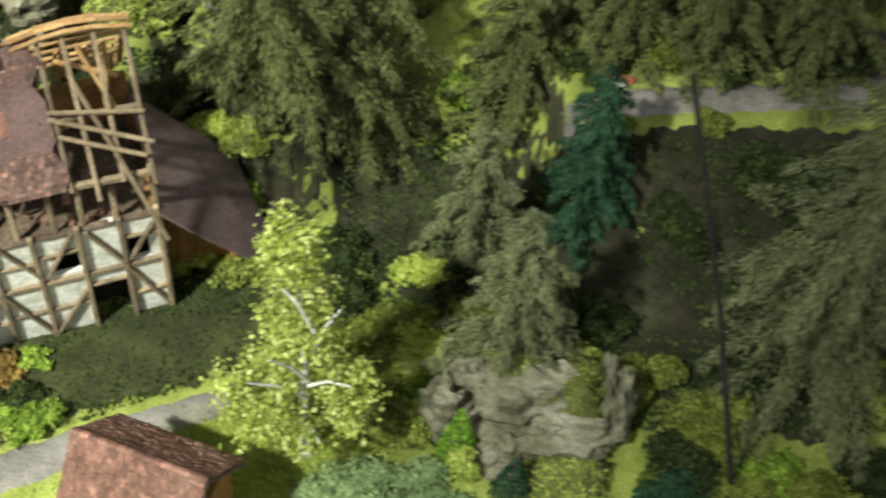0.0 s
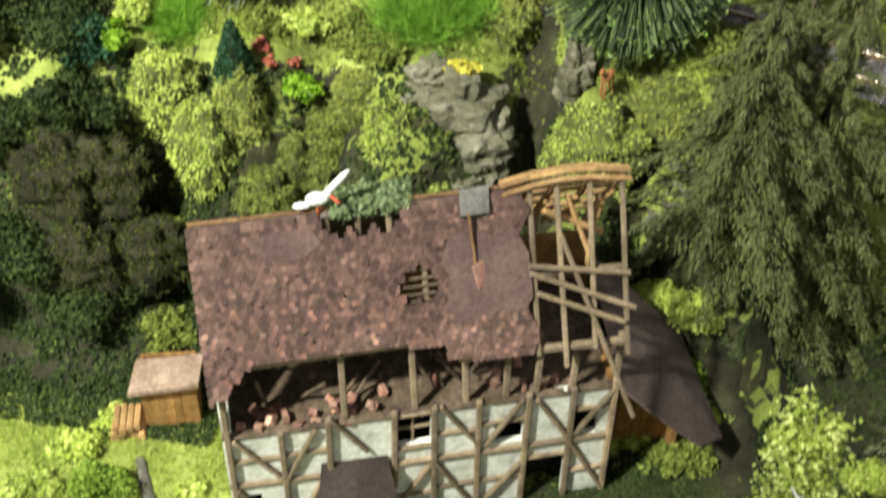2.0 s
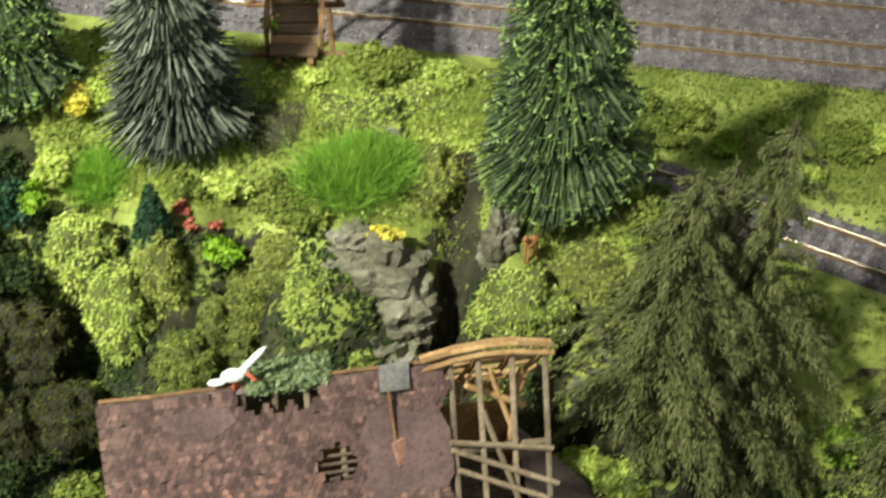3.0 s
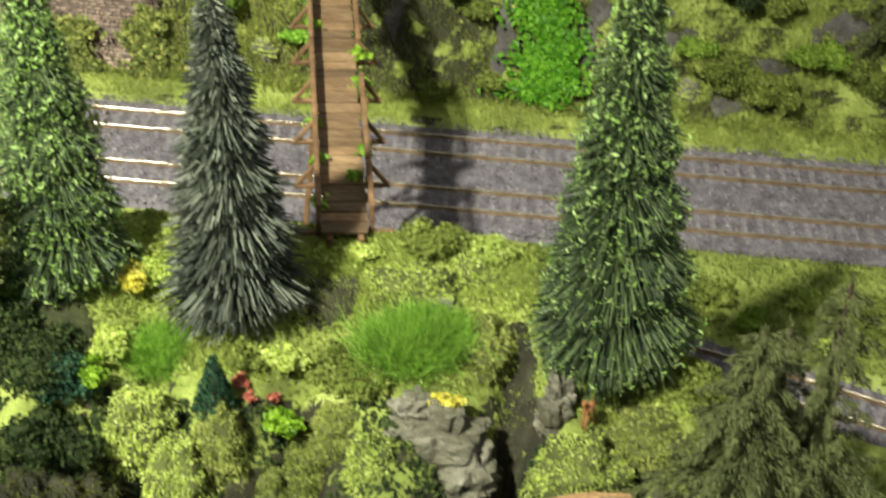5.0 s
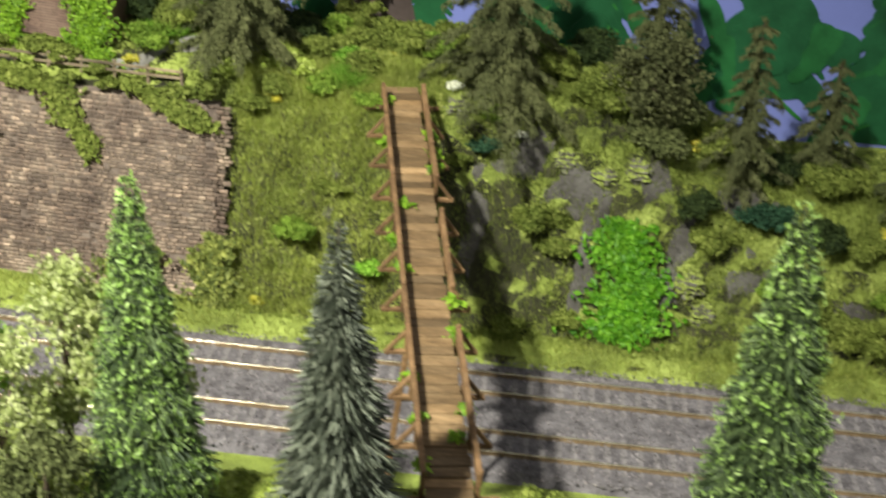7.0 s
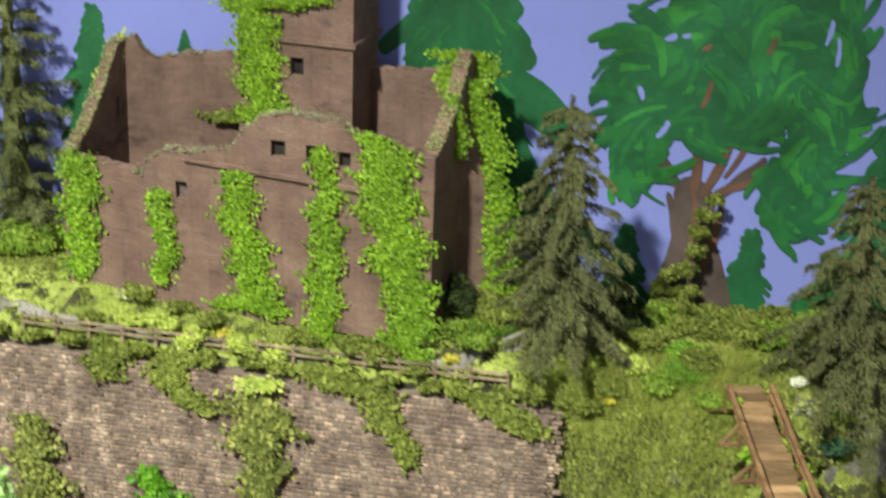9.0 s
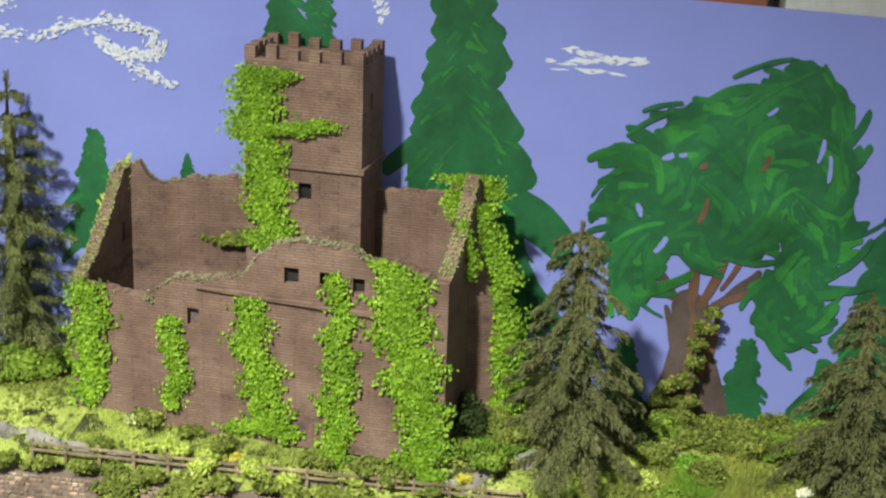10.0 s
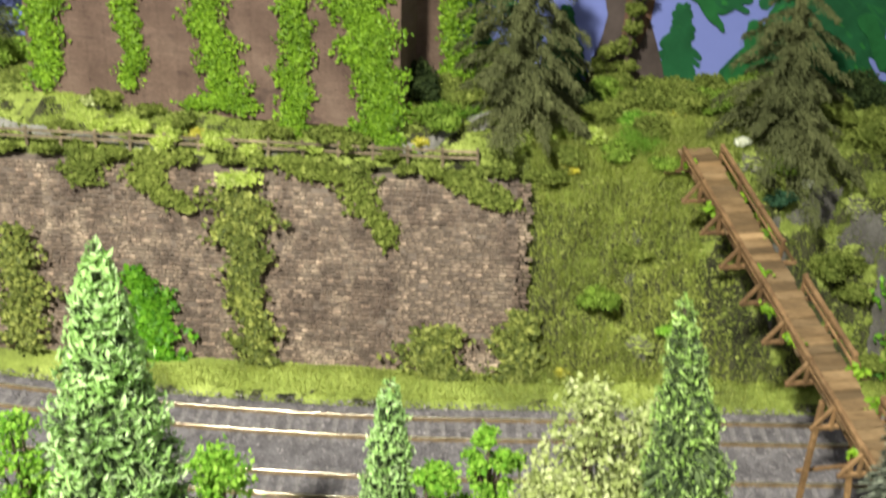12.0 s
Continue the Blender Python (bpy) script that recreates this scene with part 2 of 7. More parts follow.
def castle_material():
    """Moulded brickwork: low courses as relief, brown paint rubbed over it."""
    m, t, b = nodes_of("brown_castle_stone", 0.9)
    c = t.nodes.new("ShaderNodeTexCoord")
    br = t.nodes.new("ShaderNodeTexBrick")
    br.inputs["Scale"].default_value = 100.0
    br.inputs["Brick Width"].default_value, br.inputs["Row Height"].default_value, br.inputs["Mortar Size"].default_value = 1.5, 0.14, 0.026
    br.inputs["Color1"].default_value, br.inputs["Color2"].default_value, br.inputs["Mortar"].default_value = (0.9, 0.9, 0.9, 1), (1.12, 1.1, 1.08, 1), (0.5, 0.49, 0.49, 1)
    sep, com, ad = t.nodes.new("ShaderNodeSeparateXYZ"), t.nodes.new("ShaderNodeCombineXYZ"), t.nodes.new("ShaderNodeMath")
    t.links.new(c.outputs["Object"], sep.inputs[0])
    t.links.new(sep.outputs["X"], ad.inputs[0])
    t.links.new(sep.outputs["Y"], ad.inputs[1])
    t.links.new(ad.outputs[0], com.inputs["X"])
    t.links.new(sep.outputs["Z"], com.inputs["Y"])
    t.links.new(com.outputs[0], br.inputs["Vector"])
    n, f = noise_node(t, 45, 5), noise_node(t, 700, 3)
    col = ramp(t, n.outputs["Fac"], [(0.3, (0.105, 0.064, 0.05)), (0.5, (0.165, 0.103, 0.08)), (0.72, (0.22, 0.145, 0.112))])
    col = mixed(t, col, br.outputs["Color"], 0.72, "MULTIPLY")
    sm = noise_node(t, 62, 3, 0.6, (1, 1, 1.7))
    col = mixed(t, col, ramp(t, sm.outputs["Fac"], [(0.6, (1, 1, 1)), (0.74, (0.5, 0.5, 0.56))]), 1.0, "MULTIPLY")
    g = ramp(t, f.outputs["Fac"], [(0.3, (0.8, 0.8, 0.8)), (0.7, (1.15, 1.15, 1.15))])
    t.links.new(mixed(t, col, g, 0.8, "MULTIPLY"), b.inputs["Base Color"])
    bumped(t, b, br.outputs["Color"], 0.8, 0.35)
    return m


M["castle"] = castle_material()


def rock_material():
    """Grey-brown layered rock with moss lying on what faces up."""
    m, t, b = nodes_of("mossy_layered_rock", 0.95)
    c, f, p = noise_node(t, 90, 5, 0.7, (0.6, 0.6, 2.6)), noise_node(t, 700, 3, 0.7), noise_node(t, 60, 4)
    stone = ramp(t, c.outputs["Fac"], [(0.3, (0.045, 0.04, 0.028)), (0.5, (0.13, 0.118, 0.09)), (0.72, (0.27, 0.25, 0.21))])
    moss = ramp(t, f.outputs["Fac"], [(0.3, (0.09, 0.11, 0.02)), (0.7, (0.3, 0.34, 0.08))])
    geo, sep, add = t.nodes.new("ShaderNodeNewGeometry"), t.nodes.new("ShaderNodeSeparateXYZ"), t.nodes.new("ShaderNodeMath")
    t.links.new(geo.outputs["True Normal"], sep.inputs[0])
    add.operation = "MULTIPLY_ADD"
    add.inputs[1].default_value = 1.1
    t.links.new(p.outputs["Fac"], add.inputs[0])
    t.links.new(sep.outputs["Z"], add.inputs[2])
    k = ramp(t, add.outputs[0], [(0.8, (0, 0, 0)), (1.1, (1, 1, 1))])
    col = mixed(t, stone, moss, k)
    g = ramp(t, f.outputs["Fac"], [(0.3, (0.55, 0.55, 0.55)), (0.7, (1.3, 1.3, 1.3))])
    t.links.new(mixed(t, col, g, 0.7, "MULTIPLY"), b.inputs["Base Color"])
    bumped(t, b, c.outputs["Fac"], 1.0, 1.2)
    return m


M["mossearth"] = surface("mossy_earth", (0.03, 0.034, 0.01), (0.075, 0.085, 0.022), (0.15, 0.17, 0.045), 70, 800, 0.95, 0.9, 0.8)
M["slabgrey"] = surface("grey_slab", (0.075, 0.07, 0.064), (0.12, 0.112, 0.103), (0.18, 0.168, 0.155), 90, 700, 0.9, 0.4, 0.3)
M["boulder"] = surface("brown_grey_boulder", (0.065, 0.062, 0.036), (0.15, 0.142, 0.095), (0.3, 0.28, 0.22), 55, 500, 0.95, 1.0, 1.0, (1, 1, 1.6))
M["earthgrey"] = surface("grey_brown_earth", (0.045, 0.039, 0.033), (0.09, 0.08, 0.072), (0.15, 0.136, 0.122), 60, 700, 0.95, 0.9, 0.8)
M["paste"] = surface("roof_paste", (0.072, 0.043, 0.04), (0.1, 0.061, 0.056), (0.135, 0.084, 0.076), 70, 700, 0.7, 0.5, 0.3)
M["cragrock"] = surface("grey_crag", (0.06, 0.056, 0.032), (0.145, 0.135, 0.09), (0.28, 0.262, 0.2), 60, 500, 0.95, 1.0, 1.0, (0.8, 0.8, 2.0))
# Lawn and moss colour with shade mixed into it.
M["lawn"] = surface("shade_dark_lawn", (0.016, 0.019, 0.007), (0.033, 0.037, 0.013), (0.07, 0.08, 0.025), 50, 900, 0.95, 0.9, 0.8)
# Dark rim colour for the courses' shade lines; the porch roof's own brown too.
M["tile_edge"] = surface("tile_shade_and_porch", (0.02, 0.014, 0.012), (0.035, 0.024, 0.021), (0.06, 0.042, 0.038), 60, 600, 0.9, 0.3, 0.2)
# Near-black ground; on most strips this colour stands in for shade.
M["earth_shade"] = surface("dark_earth_and_shade", (0.012, 0.012, 0.006), (0.024, 0.022, 0.012), (0.05, 0.05, 0.025), 60, 700, 0.95, 0.9, 0.8)
M["rock"] = rock_material()


# ---- mesh helpers ----
def mesh(name, verts, faces):
    me = bpy.data.meshes.new(name)
    v = np.asarray(verts, float) * MM
    if isinstance(faces, np.ndarray):
        k = faces.shape[1]
        me.vertices.add(len(v))
        me.vertices.foreach_set("co", v.ravel())
        me.loops.add(faces.size)
        me.loops.foreach_set("vertex_index", faces.ravel().astype(np.int32))
        me.polygons.add(len(faces))
        me.polygons.foreach_set("loop_start", np.arange(0, faces.size, k, dtype=np.int32))
        me.update(calc_edges=True)
        me.validate()
        me.shade_flat()
    else:
        me.from_pydata(v.tolist(), [], [list(f) for f in faces])
        me.update()
    return me


def thing(name, label, category, verts=None, faces=None, mat=None, group="", kind="", smooth=False, at=None):
    """A top-level object: a mesh, or an Empty at a point of its base."""
    if verts is None:
        ob = new(name)
        ob.empty_display_size = 0.01
    else:
        ob = new(name, mesh(name, verts, faces))
        ob.data.materials.append(M[mat])
        if smooth:
            ob.data.shade_smooth()
    if at is not None:
        ob.matrix_world = at
    return tagged(ob, label, category, group, kind)


def part(name, verts, faces, mat, parent, label="", smooth=False, kind=""):
    ob = new(name, mesh(name, verts, faces))
    ob.data.materials.append(M[mat])
    if smooth:
        ob.data.shade_smooth()
    ob.parent = parent
    return tagged(ob, label, kind=kind)


def join(*geos):
    """Joins (verts, faces) pairs with equal face sizes or lists."""
    vs, fs, n = [], [], 0
    arr = all(isinstance(g[1], np.ndarray) for g in geos)
    for v, f in geos:
        vs.append(np.asarray(v, float).reshape(-1, 3))
        fs.append(f + n if arr else [[i + n for i in q] for q in (f.tolist() if isinstance(f, np.ndarray) else f)])
        n += len(vs[-1])
    return np.concatenate(vs), np.concatenate(fs) if arr else [q for some in fs for q in some]


BOX_F = np.array([[0, 2, 3, 1], [4, 5, 7, 6], [0, 1, 5, 4], [2, 6, 7, 3], [0, 4, 6, 2], [1, 3, 7, 5]])
BOX_V = np.array([[x, y, z] for x in (-1, 1) for y in (-1, 1) for z in (-1, 1)], float)


def box(a, b, wear=0.0):
    """A box from corner a to corner b; wear moves its corners about."""
    a, b = np.array(a, float), np.array(b, float)
    v = (a + b) / 2 + BOX_V * (b - a) / 2
    return v + (R.random((8, 3)) - 0.5) * 2 * wear, BOX_F


def cham_box(size, c):
    """A box about the origin with chamfered edges."""
    h = np.array(size, float) / 2
    c = min(c, h.min() * 0.8)
    v, ids = [], {}
    for sx in (-1, 1):
        for sy in (-1, 1):
            for sz in (-1, 1):
                for ax in range(3):
                    q = h - c
                    q[ax] = h[ax]
                    ids[sx, sy, sz, ax] = len(v)
                    v.append(q * (sx, sy, sz))
    f = []
    for ax in range(3):
        o1, o2 = [k for k in range(3) if k != ax]
        for s in (-1, 1):
            ring = []
            for p, q in ((-1, -1), (1, -1), (1, 1), (-1, 1)):
                sg = [0, 0, 0]
                sg[ax], sg[o1], sg[o2] = s, p, q
                ring.append(ids[sg[0], sg[1], sg[2], ax])
            f.append(ring if (s > 0) == (ax != 1) else ring[::-1])
        for p in (-1, 1):
            for q in (-1, 1):
                ends = []
                for s in (-1, 1):
                    sg = [0, 0, 0]
                    sg[ax], sg[o1], sg[o2] = s, p, q
                    ends.append((ids[sg[0], sg[1], sg[2], o1], ids[sg[0], sg[1], sg[2], o2]))
                ring = [ends[0][0], ends[1][0], ends[1][1], ends[0][1]]
                f.append(ring)
    for sx in (-1, 1):
        for sy in (-1, 1):
            for sz in (-1, 1):
                f.append([ids[sx, sy, sz, k] for k in range(3)])
    return np.array(v), f


def beam(p, q, w, h, up=(0, 0, 1), c=0.3, bend=0.0):
    """A chamfered beam from p to q, w wide and h high."""
    p, q, up = np.array(p, float), np.array(q, float), np.array(up, float)
    d = q - p
    n = np.linalg.norm(d)
    d /= n
    s = np.cross(d, up)
    s = s / np.linalg.norm(s) if np.linalg.norm(s) > 1e-6 else np.array([1.0, 0, 0])
    u = np.cross(s, d)
    v, f = cham_box((n, w, h), c)
    return (p + q) / 2 + v @ np.array([d, s, u]), f


def tube(points, radii, k=7):
    """A tapered tube along points."""
    p, v, f = np.array(points, float), [], []
    for i, c in enumerate(p):
        d = p[min(i + 1, len(p) - 1)] - p[max(i - 1, 0)]
        d /= np.linalg.norm(d)
        a = np.cross(d, (0.3, 0.9, 0.1))
        a /= np.linalg.norm(a)
        b = np.cross(d, a)
        for j in range(k):
            t = 2 * math.pi * j / k
            v.append(c + radii[i] * (math.cos(t) * a + math.sin(t) * b))
    for i in range(len(p) - 1):
        for j in range(k):
            f.append([i * k + j, i * k + (j + 1) % k, (i + 1) * k + (j + 1) % k, (i + 1) * k + j])
    f.append(list(range(k))[::-1])
    f.append([(len(p) - 1) * k + j for j in range(k)])
    return np.array(v), f


def unit(n, rng=None):
    v = (rng or R).normal(size=(n, 3))
    return v / np.linalg.norm(v, axis=1, keepdims=True)


def flakes(p, size, flat=None, vary=0.5, aspect=0.65):
    """Small folded leaf flakes at points p; flat: a normal that they face roughly."""
    n = len(p)
    nrm = unit(n)
    if flat is not None:
        nrm = nrm * 0.7 + flat
        nrm /= np.linalg.norm(nrm, axis=1, keepdims=True)
    a = np.cross(nrm, unit(n))
    a /= np.linalg.norm(a, axis=1, keepdims=True) + 1e-9
    b = np.cross(nrm, a)
    s = (size * (1 - vary + 2 * vary * R.random(n)))[:, None]
    v = np.stack([p - a * s, p - b * s * aspect + nrm * s * 0.25, p + a * s, p + b * s * aspect + nrm * s * 0.25], 1).reshape(-1, 3)
    return v, np.arange(4 * n).reshape(n, 4)


def spikes(p, d, length, width, tip=0.25):
    """Three-sided tapered fibres from p along d."""
    n = len(p)
    a = np.cross(d, unit(n))
    a /= np.linalg.norm(a, axis=1, keepdims=True) + 1e-9
    b = np.cross(d, a)
    e = p + d * length[:, None]
    rows = []
    for c, w in ((p, width), (e, width * tip)):
        for t in (0, 2.094, 4.189):
            rows.append(c + (math.cos(t) * a + math.sin(t) * b) * w[:, None])
    v = np.stack(rows, 1).reshape(-1, 3)
    f = np.array([[0, 1, 4, 3], [1, 2, 5, 4], [2, 0, 3, 5]])
    return v, (np.arange(n)[:, None, None] * 6 + f).reshape(-1, 4)


def lumps(c, r, count, spread=0.95):
    """Centres and radii of lumps that make up one uneven mass."""
    d = unit(count)
    d[:, 2] = np.abs(d[:, 2]) * 0.9 - 0.15
    cs = np.array(c) + d * np.array(r) * spread * R.random((count, 1)) ** 0.4
    rs = np.array(r) * (0.22 + 0.3 * R.random((count, 1)))
    return np.vstack([np.array(c)[None], cs]), np.vstack([np.array(r)[None] * 0.55, rs])


def ball(c, r, seg=8, rings=5, rough=0.15):
    v, f = [], []
    for i in range(rings + 1):
        t = math.pi * i / rings
        for j in range(seg):
            a = 2 * math.pi * j / seg
            k = 1 + rough * (R.random() - 0.5) * 2
            v.append([c[0] + r[0] * k * math.sin(t) * math.cos(a), c[1] + r[1] * k * math.sin(t) * math.sin(a), c[2] + r[2] * k * math.cos(t)])
    for i in range(rings):
        for j in range(seg):
            f.append([i * seg + j, (i + 1) * seg + j, (i + 1) * seg + (j + 1) % seg, i * seg + (j + 1) % seg])
    return np.array(v), np.array(f)


def foam(c, r, flake=1.3, count=9, dense=0.64, aspect=0.8):
    """A foam bush: lumps with a core each, covered with flakes."""
    cs, rs = lumps(c, r, count)
    geos = []
    for a, b in zip(cs, rs):
        geos.append(ball(a, b * 0.72, rough=0.25))
        area = 4 * math.pi * (b.prod() ** (2 / 3))
        n = int(dense * area / (flake * flake * 0.75)) + 6
        d = unit(n)
        p = a + d * b * (0.72 + 0.5 * R.random((n, 1)) ** 1.5)
        inside = np.zeros(n, bool)
        for a2, b2 in zip(cs, rs):
            if a2 is not a:
                inside |= (((p - a2) / (b2 * 0.78)) ** 2).sum(1) < 1
        keep = ~inside & (d[:, 2] > -0.45)
        geos[-1] = join(geos[-1], flakes(p[keep], flake, d[keep] * 0.6, 0.55, aspect))
    return geos


def ico_rock(c, r, seed, sub=4, rough=0.35, squash=1.0):
    bm = bmesh.new()
    bmesh.ops.create_icosphere(bm, subdivisions=sub, radius=1)
    for v in bm.verts:
        p = v.co * 1.3 + Vector((seed * 7.1, seed * 3.3, 0))
        k = 1 + rough * noise.fractal(p, 0.9, 2.1, 5) + 0.12 * noise.cell(p * 2.2)
        z = v.co.z * k
        v.co = v.co * k * (1 + 0.10 * math.sin(z * 15 + 2.2 * noise.noise(p)))
    vs = np.array([v.co[:] for v in bm.verts]) * np.array(r) + np.array(c)
    fs = np.array([[v.index for v in f.verts] for f in bm.faces])
    bm.free()
    return vs, fs


# ---- the lie of the land ----
def lerp(y, pairs):
    return np.interp(y, [p[0] for p in pairs], [p[1] for p in pairs])


def smooth(x, a, b):
    t = np.clip((x - a) / (b - a), 0, 1)
    return t * t * (3 - 2 * t)


def bed_edge(x):
    """The far edge of the track bed, which bends away on one side."""
    return 46 + 0.00043 * np.maximum(0, -150 - x) ** 2


def bend(x):
    return 0.00045 * np.maximum(0, -165 - x) ** 2


def wall_foot(x):
    return 64 + 0.075 * np.maximum(0, -170 - x)


def siding(x):
    """The middle line of the single track in front."""
    return -128 - 0.30 * (x - 125) - 0.0006 * np.maximum(x - 125, 0) ** 2


def land(x, y):
    x, y = np.asarray(x, float), np.asarray(y, float)
    wob = 7 * np.sin(x * 0.045 + 1.0) + 4 * np.sin(x * 0.11)
    for gx0, gw, gd in ((-16, 11, 17), (53, 8, 22), (94, 9, 18), (-66, 9, 12)):
        wob = wob - gd * np.exp(-((x - gx0 + 0.1 * (y + 255)) / gw) ** 2)
    hill = lerp(y + wob * smooth(y, -330, -270) * (1 - smooth(y, -215, -190)), [(-600, -40), (-305, -38), (-284, -22), (-268, 12), (-254, 38), (-240, 50), (-222, 58), (-200, 66), (-182, 72), (-165, 73), (-150, 60), (-110, 22), (-60, -5), (50, -5)])
    right = lerp(y - siding(x) - 128 + 58 * smooth(x, 205, 245) * (1 - smooth(y - siding(x), -25, -18)), [(-400, -44), (-215, -40), (-172, -6), (-160, -3), (-100, -3), (100, -4)])
    s = smooth(x + 0.25 * (y + 200), 100, 138)
    front = hill * (1 - s) + right * s
    grade = 1 - 0.36 * smooth(x, 40, 130)
    slope = lerp(y, [(0, -5), (46, -5), (52, 0), (62, 5), (80, 46), (98, 80), (114, 104), (140, 116), (165, 110), (220, 100)]) * grade
    steep_side = lerp(y, [(0, -5), (46, -5), (52, 0), (60, 5), (70, 42), (80, 80), (88, 99), (98, 108), (114, 113), (140, 116), (165, 110), (220, 100)])
    slope = steep_side + (slope - steep_side) * smooth(x, -52, 15)
    e, w = bed_edge(x), wall_foot(x)
    terrace = np.where(y < w + 7, np.where(y < e, -5, -2 + 6 * np.clip((y - e) / 12, 0, 1)), lerp(y - w, [(7, 4), (22, 101), (30, 109), (40, 121), (50, 126), (160, 128)]))
    k = 1 - smooth(x, -146, -128)
    back = slope * (1 - k) + terrace * k
    return np.where(y < -45, front, back)


def z_at(x, y):
    return float(land(x, y))


gx, gy = np.arange(-560, 441, 2.6), np.arange(-560, 192, 2.4)
X, Y = np.meshgrid(gx, gy)
Z = land(X, Y)
flat_bed = ((Y > -50) & (Y < bed_edge(X) + 2)) | ((X > 105) & (np.abs(Y - siding(X)) < 24))
steep = np.hypot(*np.gradient(Z, 2.4, 2.6))
for i in range(Z.shape[0]):
    for j in range(Z.shape[1]):
        if not flat_bed[i, j]:
            p = Vector((X[i, j] * 0.035, Y[i, j] * 0.035, Z[i, j] * 0.035))
            k = min(steep[i, j], 1.6)
            Z[i, j] += (1.2 + (4.5 if Y[i, j] < 45 else 1.6) * k) * noise.fractal(p, 0.8, 2.2, 4)
            if k > 0.7:
                Y[i, j] += 3.0 * noise.noise(p * 2.5)
nx, ny = len(gx), len(gy)
idx = np.arange(nx * ny).reshape(ny, nx)
quads = np.stack([idx[:-1, :-1], idx[:-1, 1:], idx[1:, 1:], idx[1:, :-1]], -1).reshape(-1, 4)
thing("ground", "mossy modelled ground with turf, earth and steep banks", "ground", np.stack([X, Y, Z], -1).reshape(-1, 3), quads, "ground", kind="structure", smooth=True)


def spot(x, y):
    """Points of the finished ground surface for plan points, between its grid lines."""
    a = np.clip((np.asarray(x, float) + 560) / 2.6, 0, nx - 1.001)
    b = np.clip((np.asarray(y, float) + 560) / 2.4, 0, ny - 1.001)
    j, i = a.astype(int), b.astype(int)
    fa, fb = a - j, b - i
    mix = lambda G: (G[i, j] * (1 - fa) + G[i, j + 1] * fa) * (1 - fb) + (G[i + 1, j] * (1 - fa) + G[i + 1, j + 1] * fa) * fb
    return np.stack([mix(X), mix(Y), mix(Z)], -1)


def top(x, y):
    """The height of the finished ground."""
    return float(spot(x, y)[2])


# ---- painted backdrop board behind the layout ----
def paint(name, rgb, rough=0.5, amount=0.25, grain=0.2):
    d, l = tuple(c * (1 - amount) for c in rgb), tuple(min(1, c * (1 + amount)) for c in rgb)
    M[name] = surface(name, d, rgb, l, 30, 300, rough, 0.2, 0.05, grain=grain)


paint("sky_paint", (0.175, 0.2, 0.49), 0.85, 0.04, 0.05)
paint("dark_green_paint", (0.016, 0.088, 0.034), 0.45, 0.4)
paint("mid_green_paint", (0.02, 0.115, 0.034), 0.45, 0.45)
paint("light_green_paint", (0.028, 0.155, 0.033), 0.45, 0.5)
paint("bark_paint", (0.075, 0.055, 0.05), 0.45, 0.5)
paint("brown_paint", (0.115, 0.062, 0.042), 0.45, 0.5)
paint("white_paint", (0.5, 0.52, 0.58), 0.6, 0.1)
BY = 190.0
bv, bf = box((-640, BY, 60), (420, BY + 4, 324))
bv[4:, 2] = np.where(bv[4:, 2] > 100, 297, bv[4:, 2])
bv[:4, 2] = np.where(bv[:4, 2] > 100, 345, bv[:4, 2])
backdrop = thing("backdrop_board", "blue painted backdrop board with painted trees and clouds", "backdrop", bv, bf, "sky_paint", kind="structure")


COATS = []


def daub(name, outline, mat, off, label=""):
    """A flat patch of paint on the board, as one thin sheet with its own rim."""
    COATS.append(off)
    off = 0.05 + 0.0009 * len(COATS)
    for _ in range(1):
        nxt = outline[1:] + outline[:1]
        outline = [q for a, b in zip(outline, nxt) for q in ((0.75 * a[0] + 0.25 * b[0], 0.75 * a[1] + 0.25 * b[1]), (0.25 * a[0] + 0.75 * b[0], 0.25 * a[1] + 0.75 * b[1]))]
    n = len(outline)
    v = [(x, BY - off, z) for x, z in outline] + [(x, BY + 0.5, z) for x, z in outline]
    f = [list(range(n))] + [[i, i + n, (i + 1) % n + n, (i + 1) % n] for i in range(n)]
    return part(name, v, f, mat, backdrop, label)


def brush_blob(cx, cz, rx, rz, n=26, rough=0.2, seed=1, tilt=0.0):
    q = random.Random(seed)
    out = []
    for i in range(n):
        t = 2 * math.pi * i / n
        k = 1 + rough * (q.random() - 0.5) * 2
        x, z = rx * k * math.cos(t), rz * k * math.sin(t)
        out.append((cx + x * math.cos(tilt) - z * math.sin(tilt), cz + x * math.sin(tilt) + z * math.cos(tilt)))
    return out


def stroke(x, z, length, width, angle, seed, curve=0.2):
    """One brush stroke: a tapered, slightly bent, ragged lick of paint."""
    q = random.Random(seed)
    ca, sa = math.cos(angle), math.sin(angle)
    up, lo, n = [], [], 6
    for i in range(n + 1):
        k = i / n
        w = width * (0.35 + 0.65 * math.sin(0.5 + 2.2 * k)) * q.uniform(0.75, 1.25)
        u, c = length * k, curve * length * (k * k - k)
        up.append((x + u * ca - (c + w) * sa, z + u * sa + (c + w) * ca))
        lo.append((x + u * ca - (c - w) * sa, z + u * sa + (c - w) * ca))
    return up + lo[::-1]


GREENS = ["dark_green_paint", "dark_green_paint", "mid_green_paint", "mid_green_paint", "light_green_paint"]


